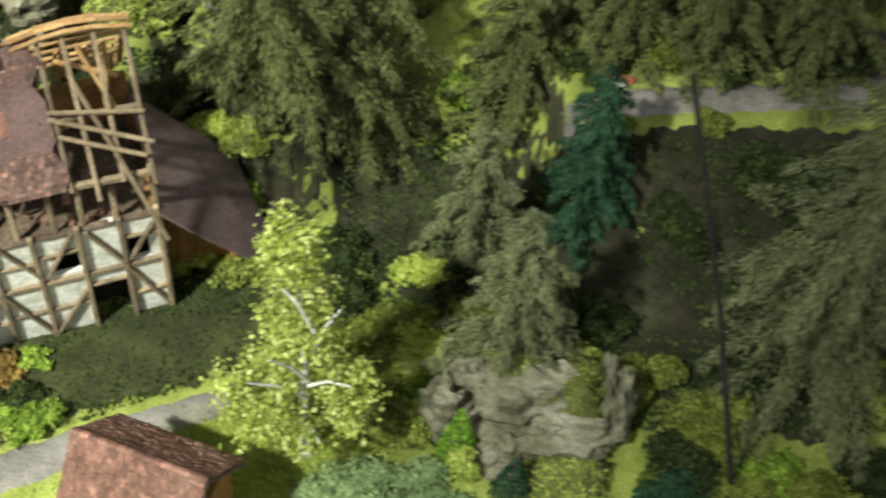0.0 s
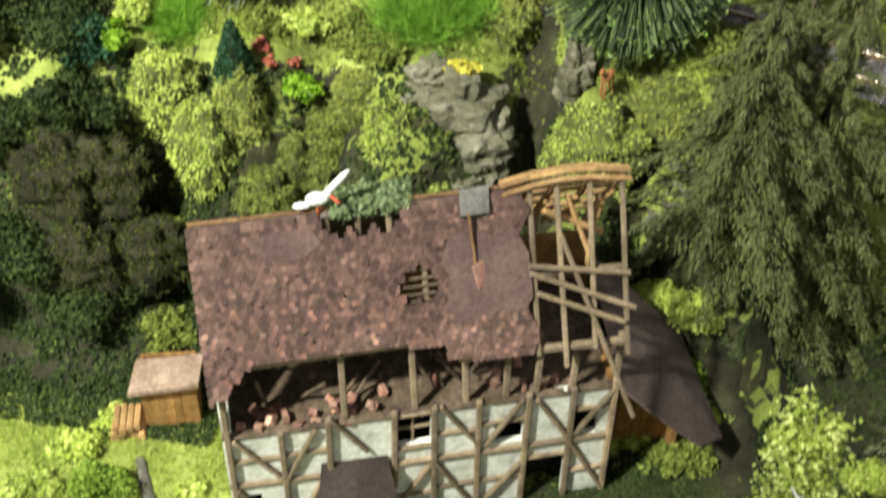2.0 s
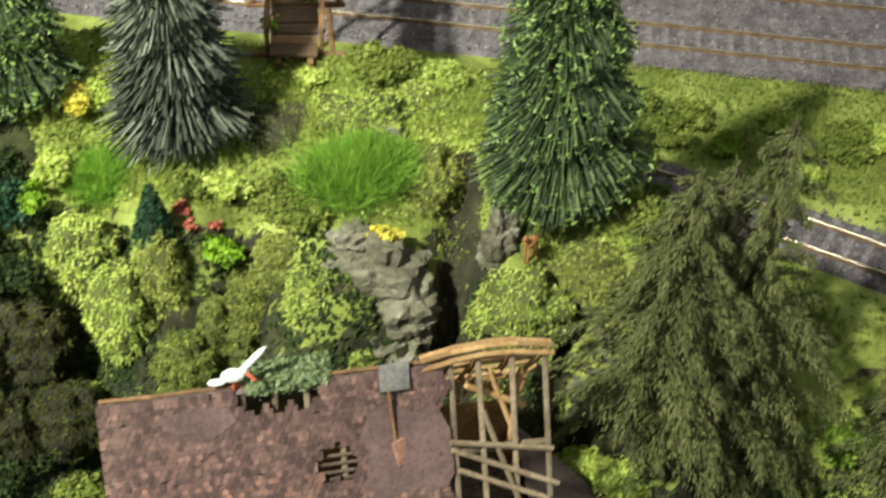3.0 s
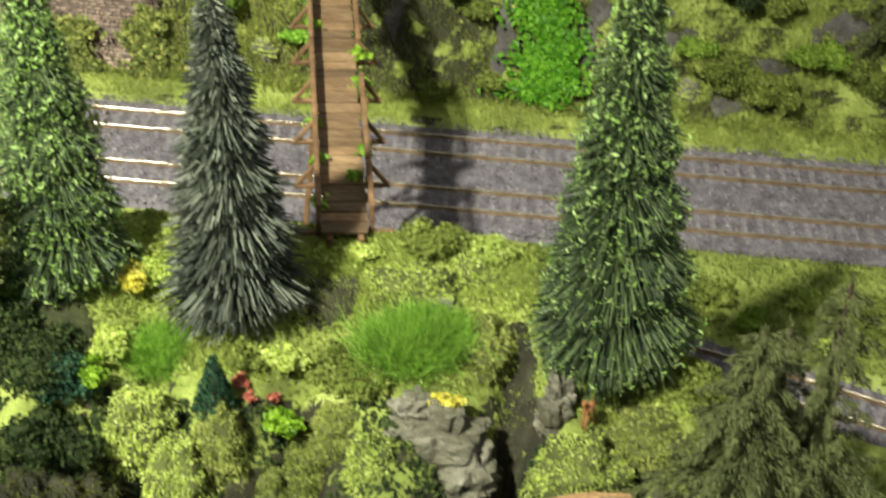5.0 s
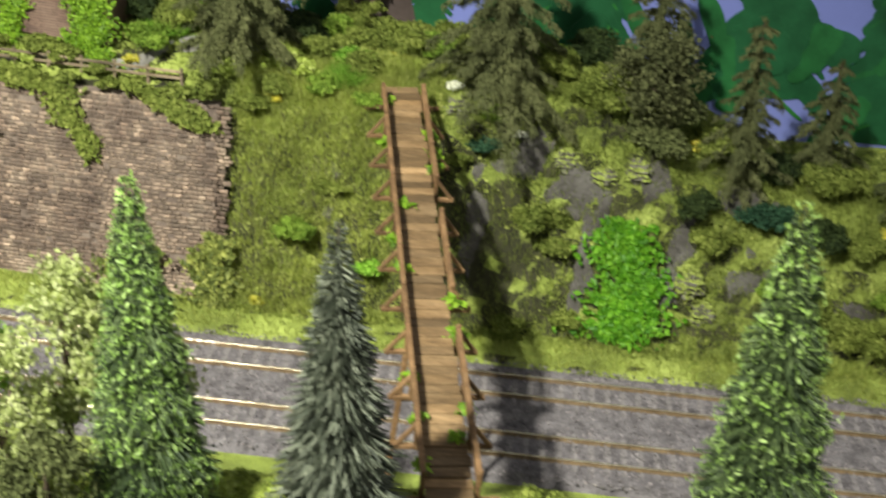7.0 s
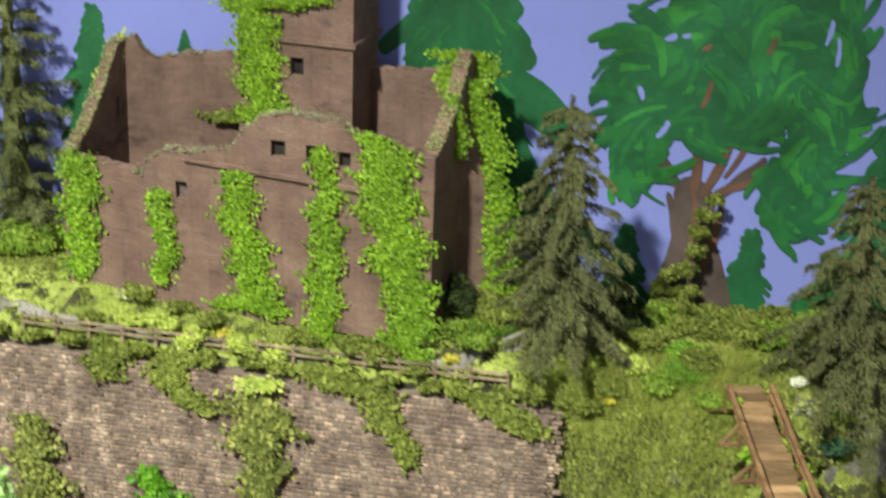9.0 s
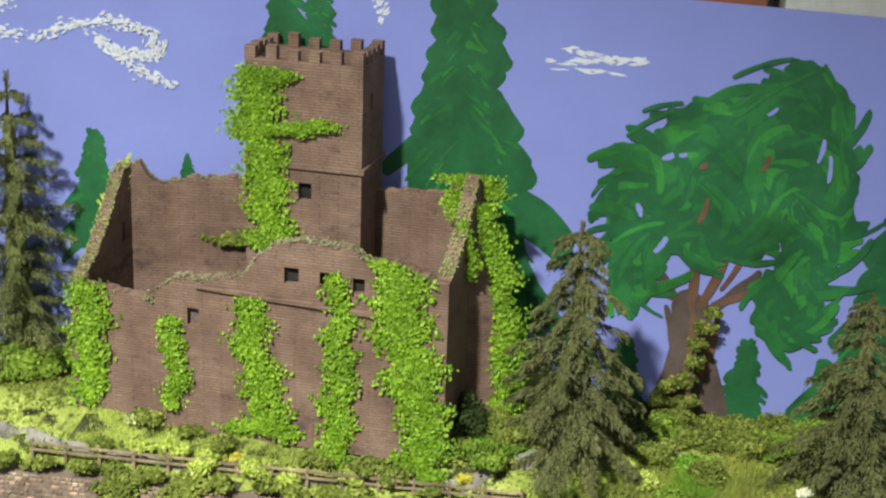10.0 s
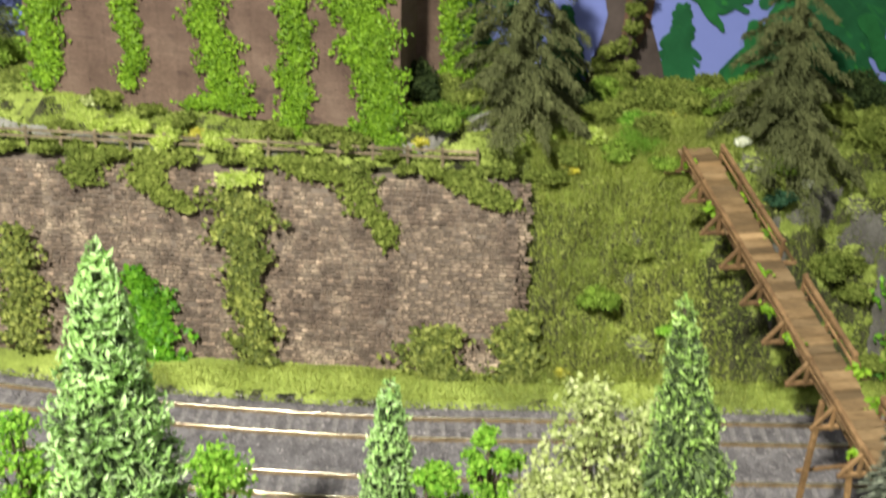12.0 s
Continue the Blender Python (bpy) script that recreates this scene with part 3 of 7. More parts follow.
def painted_spruce(x, z0, z1, half, seed, mats=GREENS, lop=0.0):
    """A spruce in brush strokes that droop from the stem on both sides."""
    q = random.Random(seed)
    body = []
    for i in range(9):
        k = i / 8
        body.append((x - half * (0.1 + 0.62 * k) * q.uniform(0.8, 1.15), z1 + (z0 - z1) * k))
    for i in range(9):
        k = 1 - i / 8
        body.append((x + half * (0.1 + 0.62 * k) * q.uniform(0.8, 1.15), z1 + (z0 - z1) * k))
    daub("painted_spruce", body, "dark_green_paint", 0.6 + 0.02 * seed)
    n = 17
    for i in range(n):
        k = (i + 0.4 * q.random()) / n
        z = z1 + (z0 - z1) * k
        for sd in (-1, 1):
            L = half * (0.16 + 0.95 * k ** 0.85) * q.uniform(0.75, 1.2) * (1 + lop * sd * k)
            w = (z1 - z0) / n * q.uniform(0.42, 0.7)
            ang = -0.55 - 0.25 * q.random()
            ang = ang if sd > 0 else math.pi - ang
            daub("brush_stroke", stroke(x, z + L * 0.25, L * 1.12, w, ang, seed * 100 + i * 2 + sd, -0.25 * sd), mats[(i + sd) % 2], 0.8 + 0.02 * i)
            if q.random() < 0.6:
                daub("brush_stroke", stroke(x + sd * L * q.uniform(0.0, 0.4), z, L * 0.5, w * 0.4, ang + q.uniform(-0.3, 0.3), seed * 77 + i), q.choice(mats), 1.25 + 0.01 * i)


def streaks(x, z0, z1, half, n, seed):
    """Thin brush marks inside a painted spruce."""
    q = random.Random(seed)
    for i in range(n):
        k = q.random() ** 0.7
        sd = q.choice((-1, 1))
        an = -0.7 - 0.3 * q.random()
        daub("brush_stroke", stroke(x + sd * half * k * q.uniform(0, 0.7), z1 + (z0 - z1) * k, half * 0.3 * (0.4 + k) * q.random() + 3, q.uniform(0.4, 1.1), an if sd > 0 else math.pi - an, seed * 500 + i), q.choice(GREENS), 2)


painted_spruce(-206, 146, 330, 62, 3, lop=0.1)
streaks(-206, 148, 320, 60, 150, 3)
painted_spruce(-292, 270, 336, 17, 5)
painted_spruce(-276, 285, 332, 12, 9)
painted_spruce(-388, 180, 243, 20, 6)
painted_spruce(-341, 218, 233, 5, 8)
painted_spruce(16, 92, 240, 56, 7)
streaks(16, 120, 236, 52, 70, 7)
painted_spruce(-58, 92, 152, 20, 11)
painted_spruce(120, 90, 190, 40, 12)
painted_spruce(185, 70, 170, 40, 13)
painted_spruce(-118, 92, 150, 19, 14)


def painted_oak():
    """A round-crowned tree: forked brown stem, swirling green strokes, the blue showing between."""
    q = random.Random(4)
    daub("painted_trunk", [(-110, 92), (-104, 116), (-97, 140), (-96, 158), (-98, 172), (-92, 178), (-84, 176), (-77, 168), (-77, 150), (-70, 132), (-64, 112), (-60, 92)], "bark_paint", 0.55)
    for i, (x, z, L, w, an) in enumerate(((-92, 166, 30, 2.6, 2.2), (-88, 168, 44, 2.6, 1.62), (-84, 168, 36, 2.4, 1.2), (-80, 166, 34, 2.6, 0.75), (-78, 170, 36, 1.8, 0.45), (-96, 172, 18, 1.8, 2.7), (-94, 135, 34, 2.0, 1.75), (-80, 130, 36, 2.2, 1.4), (-88, 130, 40, 1.6, 1.55), (-86, 205, 18, 1.6, 1.9), (-74, 178, 22, 1.4, 1.1))):
        daub("painted_limb", stroke(x, z, L, w, an, 300 + i, 0.15), "brown_paint" if i % 3 else "bark_paint", 0.75 + 0.03 * i)
    for j, (x, z, rx, rz, n) in enumerate(((-78, 236, 40, 38, 60), (-46, 258, 26, 34, 30), (-112, 226, 20, 26, 26), (-34, 228, 20, 34, 28), (-118, 190, 11, 26, 16), (-40, 172, 17, 22, 22), (-30, 196, 10, 20, 12), (-84, 206, 34, 12, 18))):
        daub("painted_crown", brush_blob(x, z, rx * 1.04, rz * 1.04, 44, 0.14, 40 + j), "dark_green_paint", 0.9 + 0.02 * j)
        for i in range(n * 2):
            t, k = q.uniform(0, 6.283), 0.9 * math.sqrt(q.random())
            px, pz = x + rx * k * math.cos(t), z + rz * k * math.sin(t)
            daub("brush_stroke", stroke(px, pz, q.uniform(12, 30), q.uniform(1.0, 3.0), t + 1.57 + q.uniform(-0.5, 0.5), 900 + 70 * j + i, 0.35), q.choice(GREENS), 1.1 + 0.006 * (i + j))
    for i, (x, z, L, an) in enumerate(((-46, 286, 34, 3.6), (-40, 290, 40, 3.75), (-50, 296, 30, 3.5), (-36, 294, 22, -0.9), (-30, 286, 30, -1.2), (-104, 268, 26, 3.7), (-100, 272, 20, 3.4), (-24, 262, 28, -1.4))):
        daub("brush_stroke", stroke(x, z, L, 1.1, an, 1700 + i, 0.2), "mid_green_paint", 1.5 + 0.01 * i)
    for i, (x, z, L, an) in enumerate(((-90, 240, 5, 0.6), (-60, 240, 9, 1.2), (-88, 212, 14, 1.3))):
        daub("painted_limb", stroke(x, z, L, 1.3, an, 1800 + i), "brown_paint", 1.7)
    for i, (x, z, L, w, an) in enumerate(((-108, 244, 6, 1.6, 0.4), (-34, 246, 12, 1.2, 1.4), (-28, 236, 14, 1.1, 1.6), (-116, 214, 7, 1.3, 1.9), (-100, 246, 4, 1.2, 0.2), (-108, 196, 10, 1.5, 1.0), (-60, 268, 6, 0.9, 0.7))):
        daub("bare_patch", stroke(x, z, L, w, an, 1900 + i), "sky_paint", 1.95)


painted_oak()
for j in range(34):
    q = random.Random(j)
    x = -60 + q.random() * 300
    daub("brush_stroke", stroke(x, 76 + q.random() ** 2 * 50, 16 + q.random() * 22, 4 + q.random() * 5, 1.57 + q.uniform(-0.7, 0.7), j + 2000), q.choice(["dark_green_paint", "mid_green_paint"]), 1.0 + 0.01 * j)


def cloud(points, width, n, seed, long=1.0):
    """Dabs of white paint along a line."""
    q = random.Random(seed)
    geos = []
    for j in range(n):
        k = q.random() * (len(points) - 1)
        i = int(k)
        a, b = points[i], points[min(i + 1, len(points) - 1)]
        x = a[0] + (b[0] - a[0]) * (k - i) + q.gauss(0, width)
        z = a[1] + (b[1] - a[1]) * (k - i) + q.gauss(0, width * 0.6)
        o = brush_blob(x, z, q.uniform(0.5, 1.7) * long, q.uniform(0.25, 0.8), 7, 0.4, j, (b[1] - a[1]) / ((b[0] - a[0]) or 1) * 0.8 + q.gauss(0, 0.25))
        m = len(o)
        geos.append(([(u, BY - 0.15 - 0.0012 * j, w) for u, w in o] + [(u, BY + 0.3, w) for u, w in o], [list(range(m))] + [[c, c + m, (c + 1) % m + m, (c + 1) % m] for c in range(m)]))
    part("painted_cloud", *join(*geos), "white_paint", backdrop)


cloud([(-440, 292), (-415, 288), (-395, 296), (-372, 298), (-356, 292), (-355, 282), (-372, 281), (-385, 290), (-365, 275), (-350, 268)], 2.3, 620, 1)
cloud([(-425, 305), (-440, 300), (-440, 290)], 2.5, 60, 6)
cloud([(-166, 288), (-120, 291)], 1.6, 26, 2, 3.2)
cloud([(-156, 295), (-130, 290)], 1.3, 18, 5, 3.0)
cloud([(-150, 286), (-132, 284)], 1.0, 12, 8, 3.0)
cloud([(-248, 318), (-244, 306)], 2.2, 45, 3)
shelf = thing("storage_shelf", "grey wall shelf holding boxes behind the backdrop", "shelf", *join(box((-330, 194, 296), (260, 330, 300)), box((-330, 328, 60), (260, 334, 420)), box((-330, 250, 60), (-324, 328, 296)), box((254, 250, 60), (260, 328, 296))), "slate")
paint("carton_brown", (0.28, 0.1, 0.06), 0.6, 0.2)
paint("carton_white", (0.6, 0.6, 0.58), 0.5, 0.1)
paint("violet", (0.12, 0.06, 0.3), 0.4, 0.2)
paint("teal", (0.05, 0.3, 0.25), 0.4, 0.2)
for x0, x1, h, m, lb in ((-215, -186, 40, "carton_brown", "brown cardboard box on the shelf"), (-176, -55, 42, "carton_brown", "long reddish-brown cardboard box on the shelf"), (-46, 20, 46, "carton_white", "white cardboard box on the shelf"), (24, 90, 40, "carton_white", "pale cardboard box on the shelf")):
    b = thing("box", lb, "box", *cham_box((x1 - x0, 50, h), 1), m, at=pose((x0 + x1) / 2 * MM, 0.29, (300 + h / 2) * MM))
for x, m in ((-200, "violet"), (-165, "violet"), (-135, "violet"), (-35, "teal"), (-22, "violet"), (-8, "carton_brown"), (6, "violet")):
    thing("paint_tube", "small coloured paint tube lying on the shelf", "tube", *tube([(x, 254, 303.2), (x + 10, 254, 303.2), (x + 12, 254, 303.2)], [3, 3, 1.5], 8), m, group="paint tubes on the shelf")


# ---- railway ----
def ribbon(xs, mids, half, z0, z1, shoulder=6):
    """A ballast bed: a low flat-topped bank along a line."""
    v, f = [], []
    for x, m in zip(xs, mids):
        v += [(x, m - half - shoulder, z0), (x, m - half, z1), (x, m + half, z1), (x, m + half + shoulder, z0)]
    for i in range(len(xs) - 1):
        for k in range(3):
            f.append([4 * i + k, 4 * i + 4 + k, 4 * i + 5 + k, 4 * i + 1 + k])
    return np.array(v), np.array(f)


xs = np.arange(-560, 441, 8.0)
thing("ballast_bed", "grey ballast bed under the double track", "ballast", *ribbon(xs, bend(xs) - 1, 42, -6.5, -2.0, 8), "ballast", kind="structure")
xs2 = np.arange(96, 441, 8.0)
thing("ballast_bed", "grey ballast bed under the single track", "ballast", *ribbon(xs2, siding(xs2), 15, -5, -2.0, 6), "ballast", kind="structure")


def stones(n, mid, half, x0, x1, name):
    x = R.uniform(x0, x1, n)
    y = mid(x) + R.uniform(-half, half, n)
    s = R.uniform(0.45, 1.05, n)
    t = unit(n * 4).reshape(n, 4, 3) * s[:, None, None]
    v = (np.stack([x, y, np.full(n, -1.9)], 1)[:, None] + t).reshape(-1, 3)
    f = (np.arange(n)[:, None, None] * 4 + np.array([[0, 1, 2], [0, 2, 3], [0, 3, 1], [1, 3, 2]])).reshape(-1, 3)
    thing(name, "loose grey ballast stones between the rails", "gravel", v, f, "ballast", kind="stuff")


stones(36000, lambda x: bend(x) - 1, 47, -430, 330, "ballast_stones")
stones(7000, siding, 18, 100, 380, "ballast_stones")


def rail_line(path, x0, x1, parent):
    x = np.arange(x0, x1 + 1, 6.0)
    y = path(x)
    for name, w, za, zb, mat in (("rail_foot", 1.1, -2.0, -1.5, "rail"), ("rail_web", 0.42, -1.5, -0.5, "rail")):
        v, f = [], []
        for a, b in zip(x, y):
            v += [(a, b - w, za), (a, b - w, zb), (a, b + w, zb), (a, b + w, za)]
        for i in range(len(x) - 1):
            for k in range(4):
                f.append([4 * i + k, 4 * i + 4 + k, 4 * i + 4 + (k + 1) % 4, 4 * i + (k + 1) % 4])
        f += [[3, 2, 1, 0], [4 * len(x) - 4 + k for k in range(4)]]
        part(name, v, f, mat, parent)
    prof = [(-0.58, -0.5), (-0.58, -0.28), (-0.5, -0.12), (-0.34, -0.02), (-0.12, 0.03), (0.12, 0.03), (0.34, -0.02), (0.5, -0.12), (0.58, -0.28), (0.58, -0.5)]
    m = len(prof)
    v = [(a, b + p, q) for a, b in zip(x, y) for p, q in prof]
    f = [[m * i + k, m * i + m + k, m * i + m + (k + 1) % m, m * i + (k + 1) % m] for i in range(len(x) - 1) for k in range(m)]
    part("rail_head", v, f, "railhead", parent, smooth=True)


def track(name, label, path, x0, x1, gauge, slope):
    tr = thing(name, label, "railway track", group="railway tracks")
    rail_line(lambda x: path(x) + gauge / 2, x0, x1, tr)
    rail_line(lambda x: path(x) - gauge / 2, x0, x1, tr)
    me = mesh("sleeper", *cham_box((3.0, 29, 1.6), 0.25))
    me.materials.append(M["sleeper"])
    for x in np.arange(max(x0, -425), min(x1, 330), 7.2):
        s = new("sleeper", me)
        s.parent = tr
        s.matrix_basis = pose(x * MM, float(path(x)) * MM, -2.75 * MM, 0, 0, math.degrees(math.atan(slope(x))))


track("track", "rusty rails on grey sleepers, far line of the double track", lambda x: 23.7 + bend(x), -560, 440, 16.5, lambda x: -0.0009 * max(0, -165 - x))
track("track", "rusty rails on grey sleepers, near line of the double track", lambda x: -23.6 + bend(x), -560, 440, 16.5, lambda x: -0.0009 * max(0, -165 - x))
track("track", "rusty rails of the single line beside the rocks", siding, 100, 440, 16.5, lambda x: -0.30 - 0.0012 * max(x - 125, 0))


# ---- wooden footbridge over the tracks ----
A0, A1 = np.array([-12.0, -174.0, 77.0]), np.array([-61.0, 94.0, 110.5])
along = A1 - A0
span = np.linalg.norm(along)
along /= span
side = np.cross(along, (0, 0, 1))
side /= np.linalg.norm(side)
upb = np.cross(side, along)
bridge = thing("footbridge", "narrow brown plank footbridge with worn handrails over the tracks", "footbridge")
W2 = 8.2


def on(s, across, up):
    return A0 + along * s + side * across + upb * up


pos, k = 0.0, 0
while pos < span:
    w = R.uniform(4.6, 6.6)
    o = R.uniform(-0.7, 0.7)
    h = R.uniform(-0.25, 0.25)
    v, f = beam(on(pos + w / 2, -W2 + o, h), on(pos + w / 2 + R.uniform(-0.4, 0.4), W2 + o, h + R.uniform(-0.3, 0.3)), w - 0.5, 1.3, upb, 0.2)
    part("plank", v, f, "plank", bridge)
    pos += w
for a in (-5.5, 5.5):
    part("girder", *beam(on(-2, a, -2.6), on(span + 2, a, -2.6), 2.2, 3.4, upb, 0.3), "post", bridge)
n = 11
for i in range(n):
    s = 6 + (span - 12) * i / (n - 1)
    for sg in (-1, 1):
        lean = R.uniform(-0.6, 0.6)
        part("post", *beam(on(s, sg * (W2 + 1.1), -6), on(s + lean, sg * (W2 + 1.4), 8.6), 1.7, 1.7, along, 0.25), "post", bridge)
        if 0 < i < n - 1:
            part("brace", *beam(on(s, sg * (W2 + 1.4), 5.5), on(s, sg * (W2 + 8.5), -4.2), 1.5, 1.5, along, 0.2), "post", bridge)
    part("cross_beam", *beam(on(s, -W2 - 9.5, -4.6), on(s, W2 + 9.5, -4.6), 1.8, 1.8, upb, 0.25), "post", bridge)
for sg in (-1, 1):
    for i in range(n - 1):
        s0, s1 = 6 + (span - 12) * i / (n - 1), 6 + (span - 12) * (i + 1) / (n - 1)
        if sg > 0 and i in (3, 6):
            continue
        part("handrail", *beam(on(s0 - 1, sg * (W2 + 1.2), 7.0 + R.uniform(-0.4, 0.4)), on(s1 + 1, sg * (W2 + 1.2), 7.0 + R.uniform(-0.4, 0.4)), 2.0, 2.1, upb, 0.3), "post", bridge)
        part("knee_rail", *beam(on(s0, sg * (W2 + 0.9), 3.2), on(s1, sg * (W2 + 0.9), 3.2), 0.9, 1.3, upb, 0.2), "post", bridge)
for s in (0.36,):
    base = A0 + along * span * s
    for sg in (-1, 1):
        foot = base + side * sg * 13
        zf = top(foot[0], foot[1])
        part("trestle_leg", *beam((foot[0], foot[1], zf - 1), on(span * s, sg * 7, -4), 2.2, 2.2, along, 0.3), "post", bridge)
    part("trestle_tie", *beam(on(span * s, -11, -40), on(span * s, 11, -40), 1.6, 1.6, upb, 0.3), "post", bridge)
for s, a in ((40, -9), (44, 9.5), (62, -10), (88, 10), (108, 10), (130, -8), (175, -6), (205, 10), (216, 10.5), (232, 10), (225, -11), (262, -8), (30, 4), (16, -9), (150, -10.5)):
    c = on(s, a, 2.0)
    p = c + R.normal(size=(26, 3)) * (1.7, 1.7, 0.9)
    thing("creeper_tuft", "small bright green leaf tuft growing on the footbridge", "plant", *flakes(p, 1.5, np.array([[0, -0.3, 1.0]])), "ivy", group="leaf tufts on the footbridge")

# ---- retaining wall of rough stones ----
wall = thing("retaining_wall", "tall weathered brown stone retaining wall with ivy", "wall", kind="structure")
WX0, WX1, HT, LEAN = -470.0, -141.0, 100.0, 15.0
xw = np.arange(WX0, WX1 + 1, 6)
v, f = [], []
for x in xw:
    y = float(wall_foot(x))
    v += [(x, y + 0.9, -2), (x, y + 0.9 + LEAN, HT), (x, y + 12 + LEAN, HT), (x, y + 12, -2)]
for i in range(len(xw) - 1):
    for k in range(4):
        f.append([4 * i + k, 4 * i + 4 + k, 4 * i + 4 + (k + 1) % 4, 4 * i + (k + 1) % 4])
f += [[0, 1, 2, 3], [4 * len(xw) - 1 - k for k in range(4)]]
part("wall_core", v, f, "joint", wall)


def stone_geo(w, h):
    c = 0.42
    v = np.array([[-w, 0, -h], [w, 0, -h], [w, 0, h], [-w, 0, h], [-w + c, -1, -h + c], [w - c, -1, -h + c], [w - c, -1, h - c], [-w + c, -1, h - c]])
    v[4:, 1] *= 1.0
    return v, np.array([[4, 5, 6, 7], [0, 1, 5, 4], [1, 2, 6, 5], [2, 3, 7, 6], [3, 0, 4, 7]])


rest, near, z = [], [], 0.3
shared = {}
while z < HT - 1:
    h = R.uniform(1.5, 2.5)
    x = WX0 + R.uniform(0, 3)
    while x < WX1 - 1:
        w = R.uniform(1.8, 5.2)
        if R.random() > 0.03:
            y = float(wall_foot(x)) + 0.9 + LEAN * (z + h / 2) / HT
            d = R.uniform(0.35, 0.95)
            if -205 < x < -160 and 30 < z < 78 and len(near) < 300:
                near.append((x, y, z, w, h, d))
            else:
                v, f = stone_geo(w / 2 - 0.14, h / 2 - 0.12)
                v = v * (1, d, 1) + R.uniform(-0.13, 0.13, (8, 3))
                rest.append((v + (x + w / 2, y, z + h / 2), f))
        x += w
    z += h
part("stone_courses", *join(*rest), "stone", wall, kind="stuff")

# ---- ruined castle ----
castle = thing("castle_ruin", "ruined brown castle with a square tower, overgrown with ivy", "castle")
CB = 118.0


def wall_slab(name, p, q, tops, thick, holes=(), z0=CB, mat="castle", parent=castle, label=""):
    """A broken wall from p to q in plan; tops: (share of the length, height) along its crown; holes: (from, to, low, high)."""
    p, q = np.array(p, float), np.array(q, float)
    d = q - p
    L = np.linalg.norm(d)
    d /= L
    nrm = np.array([-d[1], d[0]])
    us = sorted({0.0, L, *[t * L for t, _ in tops], *[u for hh in holes for u in hh[:2]], *np.arange(0, L, 3.0)})
    us = [u for i, u in enumerate(us) if i == 0 or u - us[i - 1] > 0.3]
    hts = np.interp([u / L for u in us], [t for t, _ in tops], [h for _, h in tops])
    hts = hts + np.array([R.uniform(-0.9, 0.9) for _ in us])
    cols = []
    for i in range(len(us) - 1):
        m = (us[i] + us[i + 1]) / 2
        cuts = [(z0, z0, hts[i], hts[i + 1])]
        for h0, h1, lo, hi in holes:
            if h0 < m < h1:
                cuts = [c for c in ((z0, z0, lo, lo), (hi, hi, hts[i], hts[i + 1])) if c[2] > c[0] + 0.1]
        cols.append(cuts)
    geos = []
    for i, cuts in enumerate(cols):
        a, b = us[i], us[i + 1]
        for c in cuts:
            z1, z2, z3, z4 = c
            vs = []
            for off in (0, thick):
                for u, zl, zh in ((a, z1, z3), (b, z2, z4)):
                    e = p + d * u + nrm * off
                    vs += [(e[0], e[1], zl), (e[0], e[1], zh)]
            fs = [[0, 2, 3, 1], [4, 5, 7, 6], [1, 3, 7, 5], [0, 4, 6, 2]]
            if i == 0 or len(cols[i - 1]) != len(cuts) or cols[i - 1][0][0] != cuts[0][0]:
                fs.append([0, 1, 5, 4])
            if i == len(cols) - 1 or len(cols[i + 1]) != len(cuts) or cols[i + 1][0][0] != cuts[0][0]:
                fs.append([2, 6, 7, 3])
            geos.append((np.array(vs), fs))
    gv, gf = join(*geos)
    ids, keep = {}, []
    back = [ids.setdefault(tuple(q), len(ids)) for q in np.round(gv, 2).tolist()]
    geos = [(np.array(list(ids)), [[back[i] for i in q] for q in gf])]
    return part(name, *join(*geos), mat, parent, label)


FL, FR = np.array([-382.0, 124.0]), np.array([-203.0, 98.0])
flen = np.linalg.norm(FR - FL)


def fx(x):
    return (x + 382.0) / 179.0 * flen


WINDOWS = [(fx(-324.5), fx(-319), 172.8, 181.2), (fx(-278.2), fx(-271.4), 198.5, 206.3), (fx(-261.7), fx(-255.4), 198.4, 205.6), (fx(-246.5), fx(-241), 197.5, 204.5)]
FRONT_TOPS = [(0, 187), (0.1, 186), (0.2, 184), (0.232, 180), (0.24, 189), (0.3, 196), (0.36, 195), (0.47, 199), (0.5, 208), (0.55, 216), (0.62, 219), (0.75, 218), (0.8, 212), (0.87, 214), (1, 205)]
wall_slab("front_wall", FL, FR, FRONT_TOPS, 6, WINDOWS)
# Plates added behind the windows; their dark tone replaces inner shade.
for u0, u1, lo, hi in WINDOWS:
    e = FL + (FR - FL) * (u0 + u1) / 2 / flen
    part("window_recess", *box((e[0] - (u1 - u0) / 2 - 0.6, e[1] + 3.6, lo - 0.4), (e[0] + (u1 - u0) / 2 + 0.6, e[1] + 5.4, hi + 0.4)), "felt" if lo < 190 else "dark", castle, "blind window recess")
part("string_course", *beam((-290, 109.6, 191), (-236, 101.8, 188.2), 2.2, 2.4), "castle", castle)
part("string_course", *beam((-320, 114, 192.6), (-290, 109.7, 191.2), 2.0, 2.2), "castle", castle)
LEFT_TOPS = [(0, 233), (0.2, 232), (0.45, 214), (0.7, 198), (1, 187)]
wall_slab("side_wall", (-368, 172), FL, LEFT_TOPS, 6, [(10, 13, 196, 206)])
REAR_TOPS = [(0, 229), (0.3, 228), (0.55, 227), (0.72, 224), (0.8, 226), (0.88, 234), (1, 232)]
wall_slab("rear_wall", (-296, 176), (-368, 172), REAR_TOPS, 6)
part("floor_ledge", *beam((-362, 169.5, 196), (-300, 173, 198), 2.0, 2.4), "castle", castle)
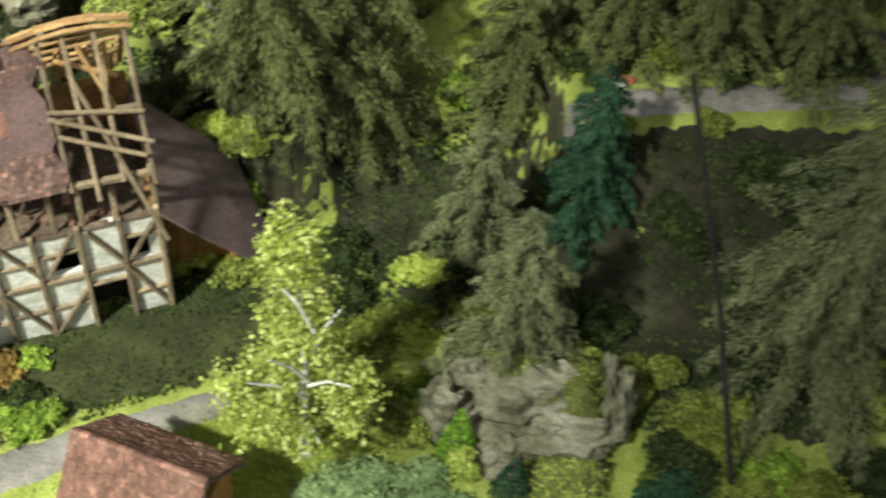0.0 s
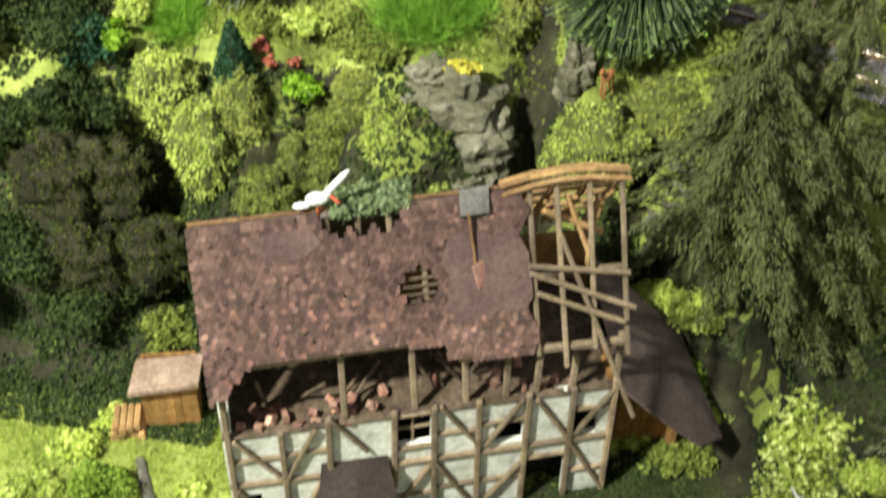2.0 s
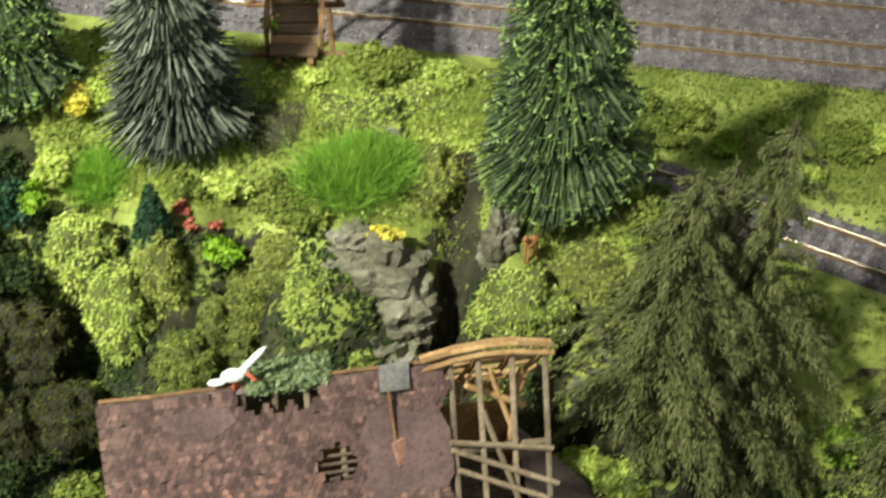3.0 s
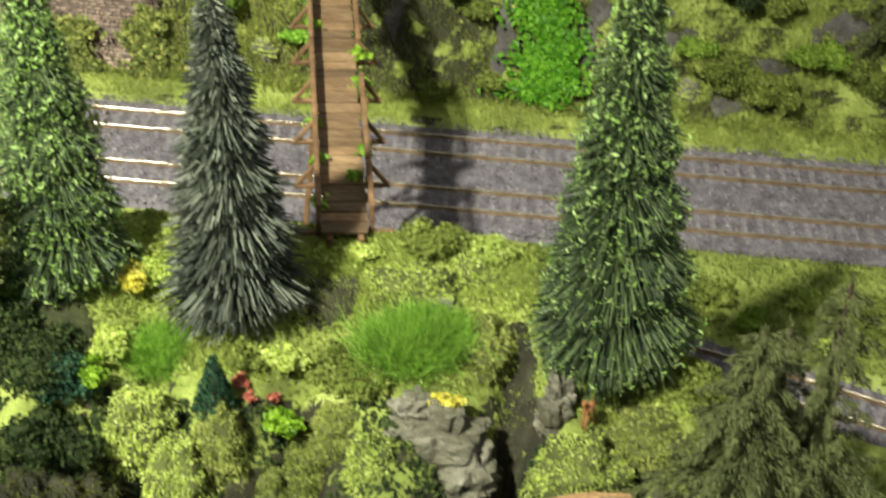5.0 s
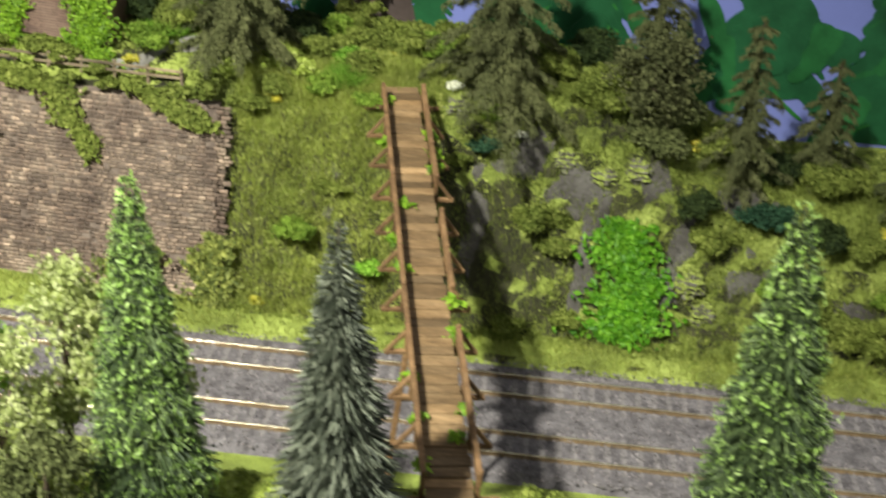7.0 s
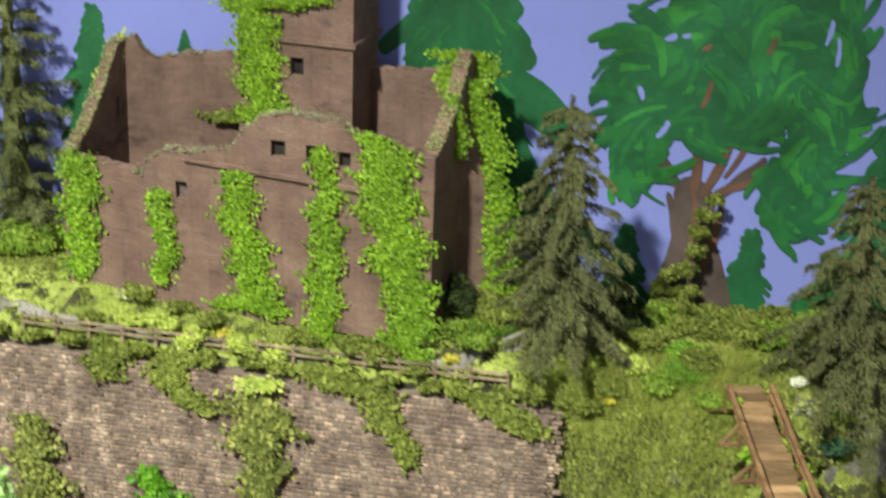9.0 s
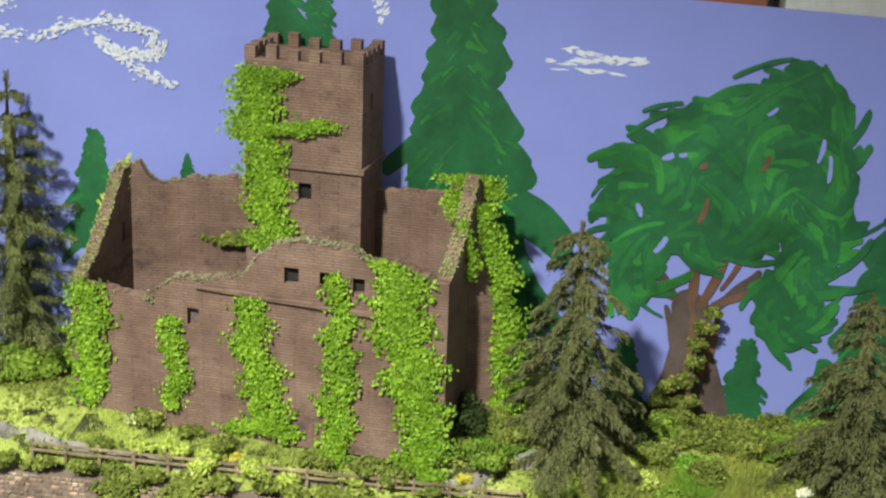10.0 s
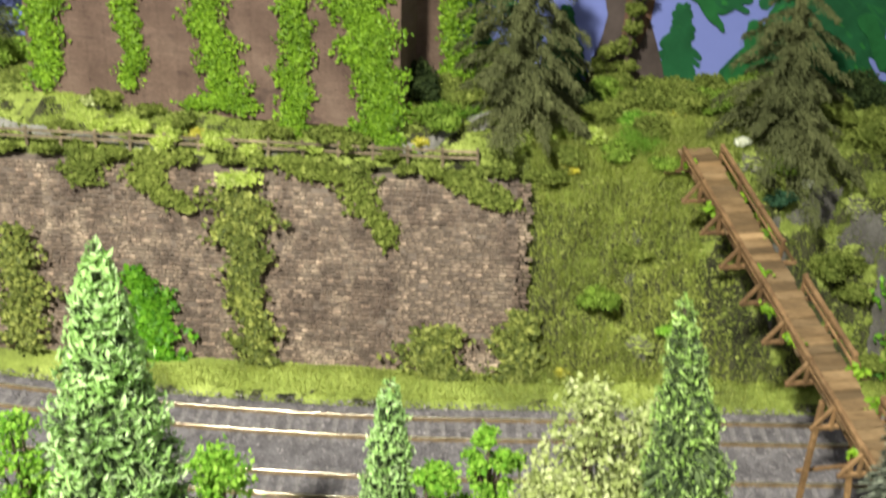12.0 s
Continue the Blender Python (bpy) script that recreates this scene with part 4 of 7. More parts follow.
wall_slab("rear_wall", (-186, 168), (-246, 176), [(0, 231), (0.2, 235), (0.45, 227), (1, 226)], 6)
GABLE_TOPS = [(0, 206), (0.2, 214), (0.4, 226), (0.62, 244), (0.75, 238), (1, 226)]
wall_slab("side_wall", FR, (-188, 166), GABLE_TOPS, 6)
wall_slab("buttress", (-199, 130), (-176, 140), [(0, 226), (0.3, 212), (0.6, 190), (1, 160)], 7)

# the tower stands turned against the front
TW, TD, TA = 57.0, 34.0, math.radians(-10)
C0 = np.array([-248.5, 145.0])
ux, uy = np.array([-math.cos(TA), -math.sin(TA)]), np.array([-math.sin(TA), math.cos(TA)])


def tw(u, w, z):
    c = C0 + ux * u + uy * w
    return (c[0], c[1], z)


tower = part("tower", [tw(u, w, z) for u in (TW + 1.5, -1.5) for w in (-1.5, TD + 1.5) for z in (CB, CB + 16)], BOX_F, "castle", castle)


def tower_box(name, u0, u1, w0, w1, z0, z1):
    vs = [tw(u, w, z) for u in (u1, u0) for w in (w0, w1) for z in (z0, z1)]
    return part(name, vs, BOX_F, "castle", tower)


TT = 291.0
wt = 5.0
# front face with a window, then the other three faces
for u0, u1, z0, z1 in ((0, TW, CB, 225), (0, 24.3, 225, 233.5), (30.7, TW, 225, 233.5), (0, TW, 233.5, TT)):
    tower_box("tower_front", u0, u1, 0, wt, z0, z1)
for w0, w1, z0, z1 in ((wt, TD, CB, 268), (wt, 13, 268, 276), (16, TD, 268, 276), (wt, TD, 276, TT)):
    tower_box("tower_side", 0, wt, w0, w1, z0, z1)
tower_box("tower_side", TW - wt, TW, wt, TD, CB, TT)
tower_box("tower_rear", wt, TW - wt, TD - wt, TD, CB, TT)
# Plate added in the opening, near-black for the shade inside the tower.
part("window_recess", [tw(u, w, z) for u in (31.5, 23.5) for w in (3.4, 4.8) for z in (224.5, 234)], BOX_F, "dark", tower, "dark plate for the shade in the window opening")
tower_box("tower_floor", wt, TW - wt, wt, TD - wt, TT - 8, TT - 6)
for u0, u1, w0, w1 in ((-1.6, TW + 1.6, -1.6, 0), (-1.6, 0, 0, TD + 1)):
    tower_box("cornice", u0, u1, w0, w1, 240.5, 243)
for i in range(6):
    u = i * (TW - 5) / 5
    hh = R.uniform(4.5, 6.5)
    tower_box("merlon", u, u + 5.2, 0, 4.2, TT, TT + hh)
    tower_box("merlon", u, u + 5.2, TD - 4.2, TD, TT, TT + hh)
for i in range(1, 4):
    w = i * (TD - 5) / 4
    tower_box("merlon", 0, 4.2, w, w + 4.6, TT, TT + R.uniform(4.5, 6))
    tower_box("merlon", TW - 4.2, TW, w, w + 4.6, TT, TT + R.uniform(4.5, 6))


def creeper(strips, n, y_of, mat="ivy", size=1.0, parent=castle, label="bright green ivy", facing=(0, -1, 0.4)):
    """Ivy on a wall: leaves along strips of (x, z, half width)."""
    pts = []
    total = sum(max(1e-3, np.hypot(b[0] - a[0], b[1] - a[1])) * (a[2] + b[2]) for s in strips for a, b in zip(s, s[1:]))
    for s in strips:
        for a, b in zip(s, s[1:]):
            m = int(1.25 * n * np.hypot(b[0] - a[0], b[1] - a[1]) * (a[2] + b[2]) / total)
            t = R.random(m)
            run = a[1] + (b[1] - a[1]) * t + 0.6 * (a[0] + (b[0] - a[0]) * t)
            e = np.clip(R.normal(0, 0.55, m), -1.25, 1.25)
            sd = np.sign(e) * 1.7
            wd = (a[2] + (b[2] - a[2]) * t) * (1 + 0.26 * np.sin(run * 0.36 + sd) + 0.2 * np.sin(run * 0.83 + sd * 3) + 0.12 * np.sin(run * 1.9 + sd))
            x = a[0] + (b[0] - a[0]) * t + e * wd + 1.6 * np.sin(run * 0.22)
            z = a[1] + (b[1] - a[1]) * t + R.normal(0, 1.2, m)
            bulge = 2.6 * np.sqrt(np.clip(1 - (e / 1.3) ** 2, 0, 1)) + 1.2
            pts.append(np.stack([x, np.array([y_of(q, w) for q, w in zip(x, z)]) - bulge * (0.25 + 0.75 * R.random(m)), z], 1))
    for p in pts:
        if len(p) > 8:
            part("ivy_trail", *flakes(p, size, np.array([facing])), mat, parent, label)


def front_y(x, z):
    return 124.0 - (x + 382.0) / 179.0 * 26.0


creeper([[(-372, 189, 8), (-373, 160, 8.5), (-374, 128, 6.5)]], 2090, front_y)
creeper([[(-333, 176, 5), (-330, 155, 5), (-331, 131, 5)]], 950, front_y)
creeper([[(-295, 190, 7), (-293, 165, 8), (-287, 140, 9), (-279, 122, 10)], [(-286, 128, 6), (-304, 124, 6)]], 2850, front_y)
creeper([[(-253, 205, 4.5), (-252, 180, 6), (-252, 150, 7.5), (-254, 112, 6)]], 2470, front_y)
creeper([[(-233, 214, 5), (-226, 208, 10), (-222, 175, 11.5), (-214, 145, 10), (-210, 104, 8.5)]], 6460, front_y)


creeper([[(-298, 286, 9), (-301, 268, 11), (-298, 250, 9), (-294, 232, 9), (-293, 200, 8)], [(-298, 258, 7), (-282, 259, 7.5), (-266, 263, 6.5)], [(-284, 285, 9), (-300, 283, 9)]], 7600, lambda x, z: C0[1] + (x - C0[0]) * math.tan(TA))
creeper([[(-207, 240, 8), (-196, 240, 8), (-189, 232, 7)], [(-202, 234, 6), (-204, 222, 6)]], 1330, lambda x, z: 150.0)
creeper([[(-190, 232, 5), (-184, 205, 7), (-178, 165, 9), (-176, 130, 9)]], 3230, lambda x, z: 139.0)
creeper([[(-198, 226, 3), (-196, 200, 3.5)]], 494, lambda x, z: 126.0, "ivy")
creeper([[(-376, 190, 2), (-372, 214, 3), (-368, 228, 3.5)], [(-372, 225, 3), (-366, 233, 2)]], 420, lambda x, z: 150 - (187 - z) * 0.45, "lime", 1.3)
def crest(name, label, p, q, tops, thick, n, mat, x_from=0.0, x_to=1.0):
    """Pale crumbling rim and moss along a wall's crown."""
    p, q = np.array(p, float), np.array(q, float)
    d = (q - p) / np.linalg.norm(q - p)
    k = R.uniform(x_from, x_to, n)
    e = R.uniform(-0.15, 1.1, n) * thick
    z = np.interp(k, [t for t, _ in tops], [h for _, h in tops])
    pts = np.stack([p[0] + (q[0] - p[0]) * k - d[1] * e, p[1] + (q[1] - p[1]) * k + d[0] * e, z + R.normal(0.3, 0.6, n)], 1)
    part(name, *flakes(pts, 0.6, np.array([[0, -0.2, 1.0]])), mat, castle, label)


crest("moss_rim", "pale grey-green mossy rim", FL, FR, FRONT_TOPS, 6, 1100, "rim", 0.2, 0.82)
crest("moss_rim", "bright mossy rim", (-368, 172), FL, LEFT_TOPS, 6, 1000, "rimgreen", 0.0, 1.0)
crest("stone_rim", "crumbling pale stone rim", (-296, 176), (-368, 172), REAR_TOPS, 6, 500, "rim")
crest("moss_rim", "bright mossy rim", FR, (-188, 166), GABLE_TOPS, 6, 700, "rimgreen", 0.05, 0.62)
creeper([[(-318, 197, 8), (-306, 200, 6)]], 300, lambda x, z: 168.0, "moss", 1.4)

# ---- fence along the path ----
fence = thing("path_fence", "low grey wooden fence along the castle path", "fence")
fpts = []
for i in range(15):
    x = -398 + i * 16.6
    y = float(wall_foot(x)) + 25
    fpts.append((x, y, z_at(x, y) + 1.5))
for i, (x, y, zf) in enumerate(fpts):
    part("fence_post", *beam((x, y, zf - 2), (x + R.uniform(-0.5, 0.5), y, zf + 8), 1.5, 1.5, (1, 0, 0), 0.2), "timber", fence)
    if i:
        a, b = fpts[i - 1], fpts[i]
        for h in (3.2, 6.4):
            part("fence_rail", *beam((a[0], a[1] - 0.9, a[2] + h), (b[0], b[1] - 0.9, b[2] + h), 0.8, 1.3, (0, 0, 1), 0.15), "timber", fence)


def ground_strip(name, label, pts, widths, mat, lift=1.3, category="path"):
    """A path laid on the ground, following it."""
    p = np.array(pts, float)
    n = 40
    t = np.linspace(0, len(p) - 1, n)
    c = np.stack([np.interp(t, range(len(p)), p[:, k]) for k in (0, 1)], 1)
    w = np.interp(t, range(len(p)), widths)
    d = np.gradient(c, axis=0)
    d /= np.linalg.norm(d, axis=1, keepdims=True)
    v, f, m = [], [], 9
    for i in range(n):
        for j in range(m):
            e = (j / (m - 1) - 0.5) * 2
            q = c[i] + np.array([-d[i, 1], d[i, 0]]) * w[i] * e * (1 + 0.12 * math.sin(i * 1.7 + j))
            v.append((q[0], q[1], top(q[0], q[1]) + lift * (1 - 1.8 * abs(e) ** 4)))
    for i in range(n - 1):
        for j in range(m - 1):
            f.append([i * m + j, i * m + j + 1, (i + 1) * m + j + 1, (i + 1) * m + j])
    thing(name, label, category, np.array(v), np.array(f), mat, kind="structure", smooth=True)


ground_strip("castle_path", "grey gravel path above the retaining wall", [(-430, 118), (-390, 112), (-330, 104), (-260, 98), (-200, 96), (-150, 108), (-100, 128), (-62, 122)], [3, 2, 1.2, 0.9, 1.4, 4, 6, 6.5], "path")
ground_strip("back_road", "grey gravel road at the top of the valley bank", [(230, -258), (262, -253), (300, -249), (345, -247)], [6, 8, 8, 8], "path")
ground_strip("village_path", "grey gravel path in front of the ruined house", [(-20, -410), (40, -394), (80, -377), (112, -364), (140, -345)], [9, 9, 7.5, 6, 3], "path")
ground_strip("garden_path", "narrow trodden path beside the ruined house", [(-70, -400), (-54, -378), (-52, -358), (-62, -338)], [4, 3.5, 3, 2], "earthgrey")
# Near-black strips take the place of shade on the valley ground.
ground_strip("forest_floor", "valley ground under the firs, its shade put into the colour", [(150, -258), (185, -285), (225, -312), (275, -325), (330, -345)], [26, 40, 40, 42, 40], "earth_shade", 1.5, "ground")
ground_strip("forest_floor", "slope below the valley road, darkened in place of shade", [(185, -292), (225, -288), (280, -284), (345, -290)], [16, 20, 24, 30], "earth_shade", 1.5, "ground")
# Cliff foot and cleft: strips coloured dark where shade falls.
ground_strip("forest_floor", "cliff-foot ground with shade put into its colour", [(-230, -280), (-150, -288), (-90, -292), (-50, -294)], [40, 36, 30, 12], "earth_shade", 1.7, "ground")
ground_strip("forest_floor", "cleft between the mossy rocks, darkened in place of shade", [(50, -200), (53, -222), (55, -244), (57, -268)], [5, 7, 8, 9], "earth_shade", 1.2, "ground")
ground_strip("forest_floor", "dark ground strip beside the lean-to", [(120, -282), (131, -302), (137, -322)], [8, 11, 10], "earth_shade", 1.4, "ground")
# Two dark strips imitate the shade under the spruce and leafy trees.
ground_strip("mossy_ground", "dark strip standing in for the spruce's shade", [(-36, -200), (-24, -199), (-12, -196), (-6, -190)], [5, 10, 10, 5], "earth_shade", 1.4, "ground")
ground_strip("mossy_ground", "mossy ground under the leafy trees, darkened for their shade", [(-150, -212), (-122, -214), (-100, -218), (-90, -228)], [12, 13, 10, 5], "lawn", 1.6, "ground")
ground_strip("forest_floor", "dark bare earth before the painted backdrop", [(-134, 146), (-104, 150), (-62, 150), (-10, 152)], [7, 12, 13, 9], "earth_shade", 1.4, "ground")
# The lawn's shade is a darker colour here, not a cast shadow.
ground_strip("shaded_lawn", "lawn before the ruined house with shade put into its colour", [(0, -368), (40, -360), (90, -340), (135, -326)], [8, 20, 23, 20], "lawn", 0.7, "lawn")


# ---- ruined half-timbered house ----
HL, HD, HW, EV, RZ = 118.6, 46.3, 60.0, 78.0, 123.6
house = thing("ruined_house", "derelict half-timbered house with a broken tiled roof", "house", at=pose(-0.0223, -0.3629, -0.0387, 2, 0, 18.8))


def hpart(name, geo, mat, label="", parent=house, kind=""):
    return part(name, geo[0], geo[1], mat, parent, label, kind=kind)


def rf(u, s, lift=0.0):
    """A point of the front roof slope: s runs from the ridge to the eaves."""
    return (u, HD / 2 - s * 26.15 - lift * 0.867, RZ - s * 45.5 + lift * 0.498)


def rb(u, s, lift=0.0):
    return (u, HD / 2 + s * 26.15 + lift * 0.867, RZ - s * 45.5 + lift * 0.498)


wall_slab("front_wall", (0, 0), (HL, 0), [(0, 57), (1, 57)], 1.8, [(2.6, 9, 14, 25.5), (29, 45, -6, 20), (50.8, 61.3, 41, 56), (81, 89.6, 35, 46), (91.3, 104, -6, 23.4), (105.6, 113, 34, 47)], -6, "plaster", house, "stained white plaster panels")
wall_slab("rear_wall", (HL, HD), (0, HD), [(0, 76), (1, 76)], 3, [(20, 30, 38, 52), (60, 70, 38, 52)], -6, "brown", house)
gable = [(0, 62), (0.06, 74), (0.5, 119), (0.94, 74), (1, 62)]
wall_slab("gable_wall", (0, HD - 3), (0, 3), gable, 3, (), -6, "plaster", house)
wall_slab("gable_wall", (HL, 3), (HL, HD - 3), [(0, 58), (0.3, 55), (0.7, 52), (1, 58)], 3, [(14, 30, -6, 22)], -6, "brown", house, "brown boarded gable wall")
hpart("attic_floor", box((2.5, 2.5, 54), (HL - 2.5, HD - 2.5, 56)), "bark")
for i in range(9):
    hpart("wall_plate", beam((i * 13.1, 0.4, 57.4 + R.uniform(-0.3, 0.3)), (i * 13.1 + 13.3, 0.4, 57.4 + R.uniform(-0.3, 0.3)), 2.6, 1.2, c=0.3), "bark")
# Added panel and the floor are near-black in place of room shade.
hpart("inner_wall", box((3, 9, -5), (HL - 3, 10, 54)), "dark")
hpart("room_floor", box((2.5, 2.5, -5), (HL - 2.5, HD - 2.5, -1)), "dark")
T = "timber"
for z in (32.0,):
    for a, b in ((0, 29.5), (29.5, 50), (50, 90.4), (90.4, HL)):
        if z < 20 and b in (50,):
            continue
        hpart("rail_beam", beam((a, -0.5, z + R.uniform(-0.5, 0.5)), (b, -0.5, z + R.uniform(-0.5, 0.5)), 1.6, 1.9, c=0.3), T)
for a, b, z in ((2, 30, 45), (2, 17, 16), (17, 29, 17), (62, 76, 45), (62, 90, 16), (104, HL, 15), (90, 104, 25), (50, 62, 57), (50, 62, 40), (45, 62, 14), (104, HL, 48), (76, 90, 47)):
    hpart("rail_beam", beam((a, -0.4, z + R.uniform(-0.5, 0.5)), (b, -0.4, z + R.uniform(-0.5, 0.5)), 1.5, 1.4, c=0.3), T)
for u, a, b in ((1.3, -2, 78), (17, -2, 58), (30.5, 20, 61), (46.5, -2, 30), (50, 20, 60), (62.3, -2, 60), (76, -2, 60), (90.4, -2, 60), (104.6, -2, 60), (HL - 1.3, -2, 62)):
    hpart("wall_post", beam((u, -0.8, a), (u + R.uniform(-0.6, 0.6), -0.8, b), 1.8, 1.9, (0, 1, 0), 0.3), T)
for a, b in (((3, 57), (17, 32)), ((27, 57), (17, 32)), ((31, 62), (42, 42)), ((64, 60), (75.5, 38)), ((62.5, 31), (75.5, 2)), ((77, 2), (89.5, 24)), ((93, 57), (104, 34)), ((104, 33), (117.5, 2)), ((117, 57), (106, 36)), ((2, 31), (16, 3)), ((28, 30), (18, 4)), ((61, 30), (48, 3)), ((89, 58), (78, 36))):
    hpart("brace", beam((a[0], -1.0, a[1]), (b[0], -1.0, b[1]), 1.4, 1.6, (0, 1, 0), 0.3), T)
for u, a, b in ((1.5, 60, 80), (36, 58, 90), (56.7, 58, 89), (72, 56, 84), (84, 56, 79), (93, 56, 78), (104, 56, 74), (117.5, 56, 80)):
    hpart("attic_post", beam((u, 1.2, a), (u + R.uniform(-0.5, 0.5), 1.2 + max(0, (b - 78) * 0.5), b), 1.9, 1.9, (0, 1, 0), 0.3), T)
hpart("purlin", beam(rf(10, 0.81, -2), rf(66, 0.8, -2), 2.0, 2.4), T)
hpart("purlin", beam(rf(69, 0.92, -1.5), rf(119, 0.95, -1.5), 2.0, 2.4), T)
hpart("purlin", beam(rf(88, 0.5, -1.5), rf(119, 0.52, -1.5), 1.8, 2.0), T)
for i in range(7):
    a, b = -1 + i * 13, 12.6 + i * 13
    hpart("ridge_lath", beam(rf(a, -0.01, -0.9 + R.uniform(-0.6, 0.6)), rf(b, -0.01, -0.9 + R.uniform(-0.6, 0.6)), 1.1, 1.2), "post")
    hpart("ridge_lath", beam(rb(a, 0.04, 0.5 + R.uniform(-0.3, 0.5)), rb(b, 0.04, 0.5 + R.uniform(-0.3, 0.5)), 1.3, 0.7), "post")
for off, up in ((0.0, 0.0), (2.2, -0.9), (-1.6, -1.6)):
    arch = [(84, 0.2), (92, 2.4), (101, 3.6), (110, 3.0), (120, 0.6)]
    for (a, za), (b, zb) in zip(arch, arch[1:]):
        p, q = np.array(rf(a, -0.02, 0.4)), np.array(rf(b + 0.6, -0.02, 0.4))
        hpart("ridge_board", beam(p + (0, off, za + up), q + (0, off + R.uniform(-0.3, 0.3), zb + up), 1.5, 0.9, c=0.2), "fresh")
for s in (0.385, 0.43, 0.475, 0.52, 0.56):
    hpart("roof_batten", beam(rf(51, s, -0.4), rf(68, s + R.uniform(-0.008, 0.008), -0.4), 0.8, 0.8, c=0.15), "bark")
for u in np.arange(2, 90, 8.5):
    hpart("rafter", beam(rf(u, 0, -1.8), rf(u, 0.78, -1.8), 1.6, 2.0, (0, 0, 1)), T)
for u, e in ((92, 0.96), (99.6, 1.05), (109, 0.96), (118.2, 1.02)):
    hpart("rafter", beam(rf(u, -0.02, 0), rf(u + R.uniform(-1, 1), e, 0), 1.5, 1.7, (0, 0, 1)), T)
    hpart("rafter", beam(rb(u, -0.02, 0), rb(u + R.uniform(-1, 1), 1.0, 0), 1.5, 1.7, (0, 0, 1)), "fresh")
for s in (0.12, 0.3, 0.48, 0.66, 0.84):
    hpart("roof_batten", beam(rb(89, s, 1.5), rb(119.5, s + R.uniform(-0.03, 0.03), 1.5), 1.2, 1.4), "fresh")
hpart("fallen_beam", beam(rf(90, 0.42, 2.5), rf(119, 0.53, 2.5), 1.3, 1.4), T)
hpart("fallen_beam", beam(rf(90, 0.45, 4), rf(120, 0.73, 3), 1.3, 1.4), T)
hpart("fallen_beam", beam(rf(92, 0.58, 2.5), rf(117, 0.81, 2.5), 1.3, 1.4), T)
hpart("fallen_beam", beam(rf(100, 0.28, 1), rf(118, 1.38, 3), 1.3, 1.4), T)
hpart("fallen_beam", beam(rb(96, 0.1, -6), rf(114, 0.35, -8), 1.5, 1.5), "fresh")
hpart("fallen_beam", beam(rf(112, 0.1, -3), rf(108, 0.55, -6), 1.4, 1.4), "fresh")
hpart("fallen_beam", beam(rf(103, 0.08, -3), rf(112, 0.6, -9), 1.3, 1.3), "fresh")
for i in range(26):
    u, sr = R.uniform(93, 117), R.uniform(0.05, 0.65)
    hpart("splintered_board", beam(rb(u, sr, -3), rb(u + R.uniform(-3, 3), sr + R.uniform(0.1, 0.25), -3 + R.uniform(-4, 2)), R.uniform(1.0, 2.2), 0.8, c=0.15), "fresh")
# rear slope, still boarded
v = [rb(-1, 0, 0), rb(90, 0, 0), rb(90, 1.05, 0), rb(-1, 1.05, 0), rb(-1, 0, -1.6), rb(90, 0, -1.6), rb(90, 1.05, -1.6), rb(-1, 1.05, -1.6)]
hpart("rear_roof", (v, [[0, 1, 2, 3], [7, 6, 5, 4], [0, 4, 5, 1], [1, 5, 6, 2], [2, 6, 7, 3], [3, 7, 4, 0]]), "felt")
# lean-to at the open gable end
lean = [(118, -3, 60), (118, 44, 68), (152, 40, 26), (156, 0, 20), (146, -7, 28), (131, -7, 46)]
v = lean + [(x, y, z - 1.6) for x, y, z in lean]
hpart("lean_to_roof", (v, [list(range(6)), list(range(11, 5, -1))] + [[i, i + 6, (i + 1) % 6 + 6, (i + 1) % 6] for i in range(6)]), "felt", "drooping brown lean-to roof")
for i in range(9):
    hpart("lean_to_board", box((119 + i * 2.7, 13, -6), (121.5 + i * 2.7, 15, 56 - i * 4.2), 0.3), "brown")
hpart("lean_to_board", box((142, 8, -6), (144, 42, 28)), "brown")
# porch over the door
pr = [(25, -10, 28.5), (49.5, -10, 27.5), (48, 0, 37), (28, 0, 37.5)]
hpart("porch_roof", (pr + [(x, y, z - 1.5) for x, y, z in pr], [[0, 1, 2, 3], [7, 6, 5, 4], [0, 4, 5, 1], [1, 5, 6, 2], [2, 6, 7, 3], [3, 7, 4, 0]]), "tile_edge", "small dark brown porch roof")
for u in (27.5, 46.5):
    hpart("porch_post", beam((u, -9, -4), (u, -9, 28), 1.8, 1.8, (0, 1, 0)), T)
hpart("porch_beam", beam((25, -9.4, 27), (49, -9.4, 26.2), 1.6, 1.6), T)
hpart("porch_step", box((27, -12, -5), (47, 0, -1.5), 0.3), "felt")
hpart("door_leaf", box((31, 1, -2), (37, 1.8, 19)), T)
for a, b in (((51, 1.2, 48.5), (61.2, 1.2, 48.5)), ((56, 1.2, 41), (56, 1.2, 56))):
    hpart("window_bar", beam(a, b, 0.8, 0.8, (0, 1, 0), 0.15), T)
hpart("chimney", box((72.5, 20, 104), (79.5, 26, 122), 0.4), "dark", "dark square chimney stack")
hpart("chimney_slab", (np.array([(72, 17.5, 121.5), (80, 17.5, 121.5), (72.5, 23, 126), (80.5, 23, 126.5), (72, 18, 120), (80, 18, 120), (72.5, 24, 124.5), (80.5, 24, 125)]), np.array([[0, 1, 3, 2], [4, 6, 7, 5], [0, 4, 5, 1], [2, 3, 7, 6], [0, 2, 6, 4], [1, 5, 7, 3]])), "slabgrey", "tilted grey stone slab")
hpart("loose_board", beam((74.2, 17.5, 122), (75.5, 11.5, 107), 0.9, 1.2), "post")
hpart("loose_board", beam((76.0, 11.5, 108), (77.5, 8.5, 101), 4.2, 0.9), "tile_red")
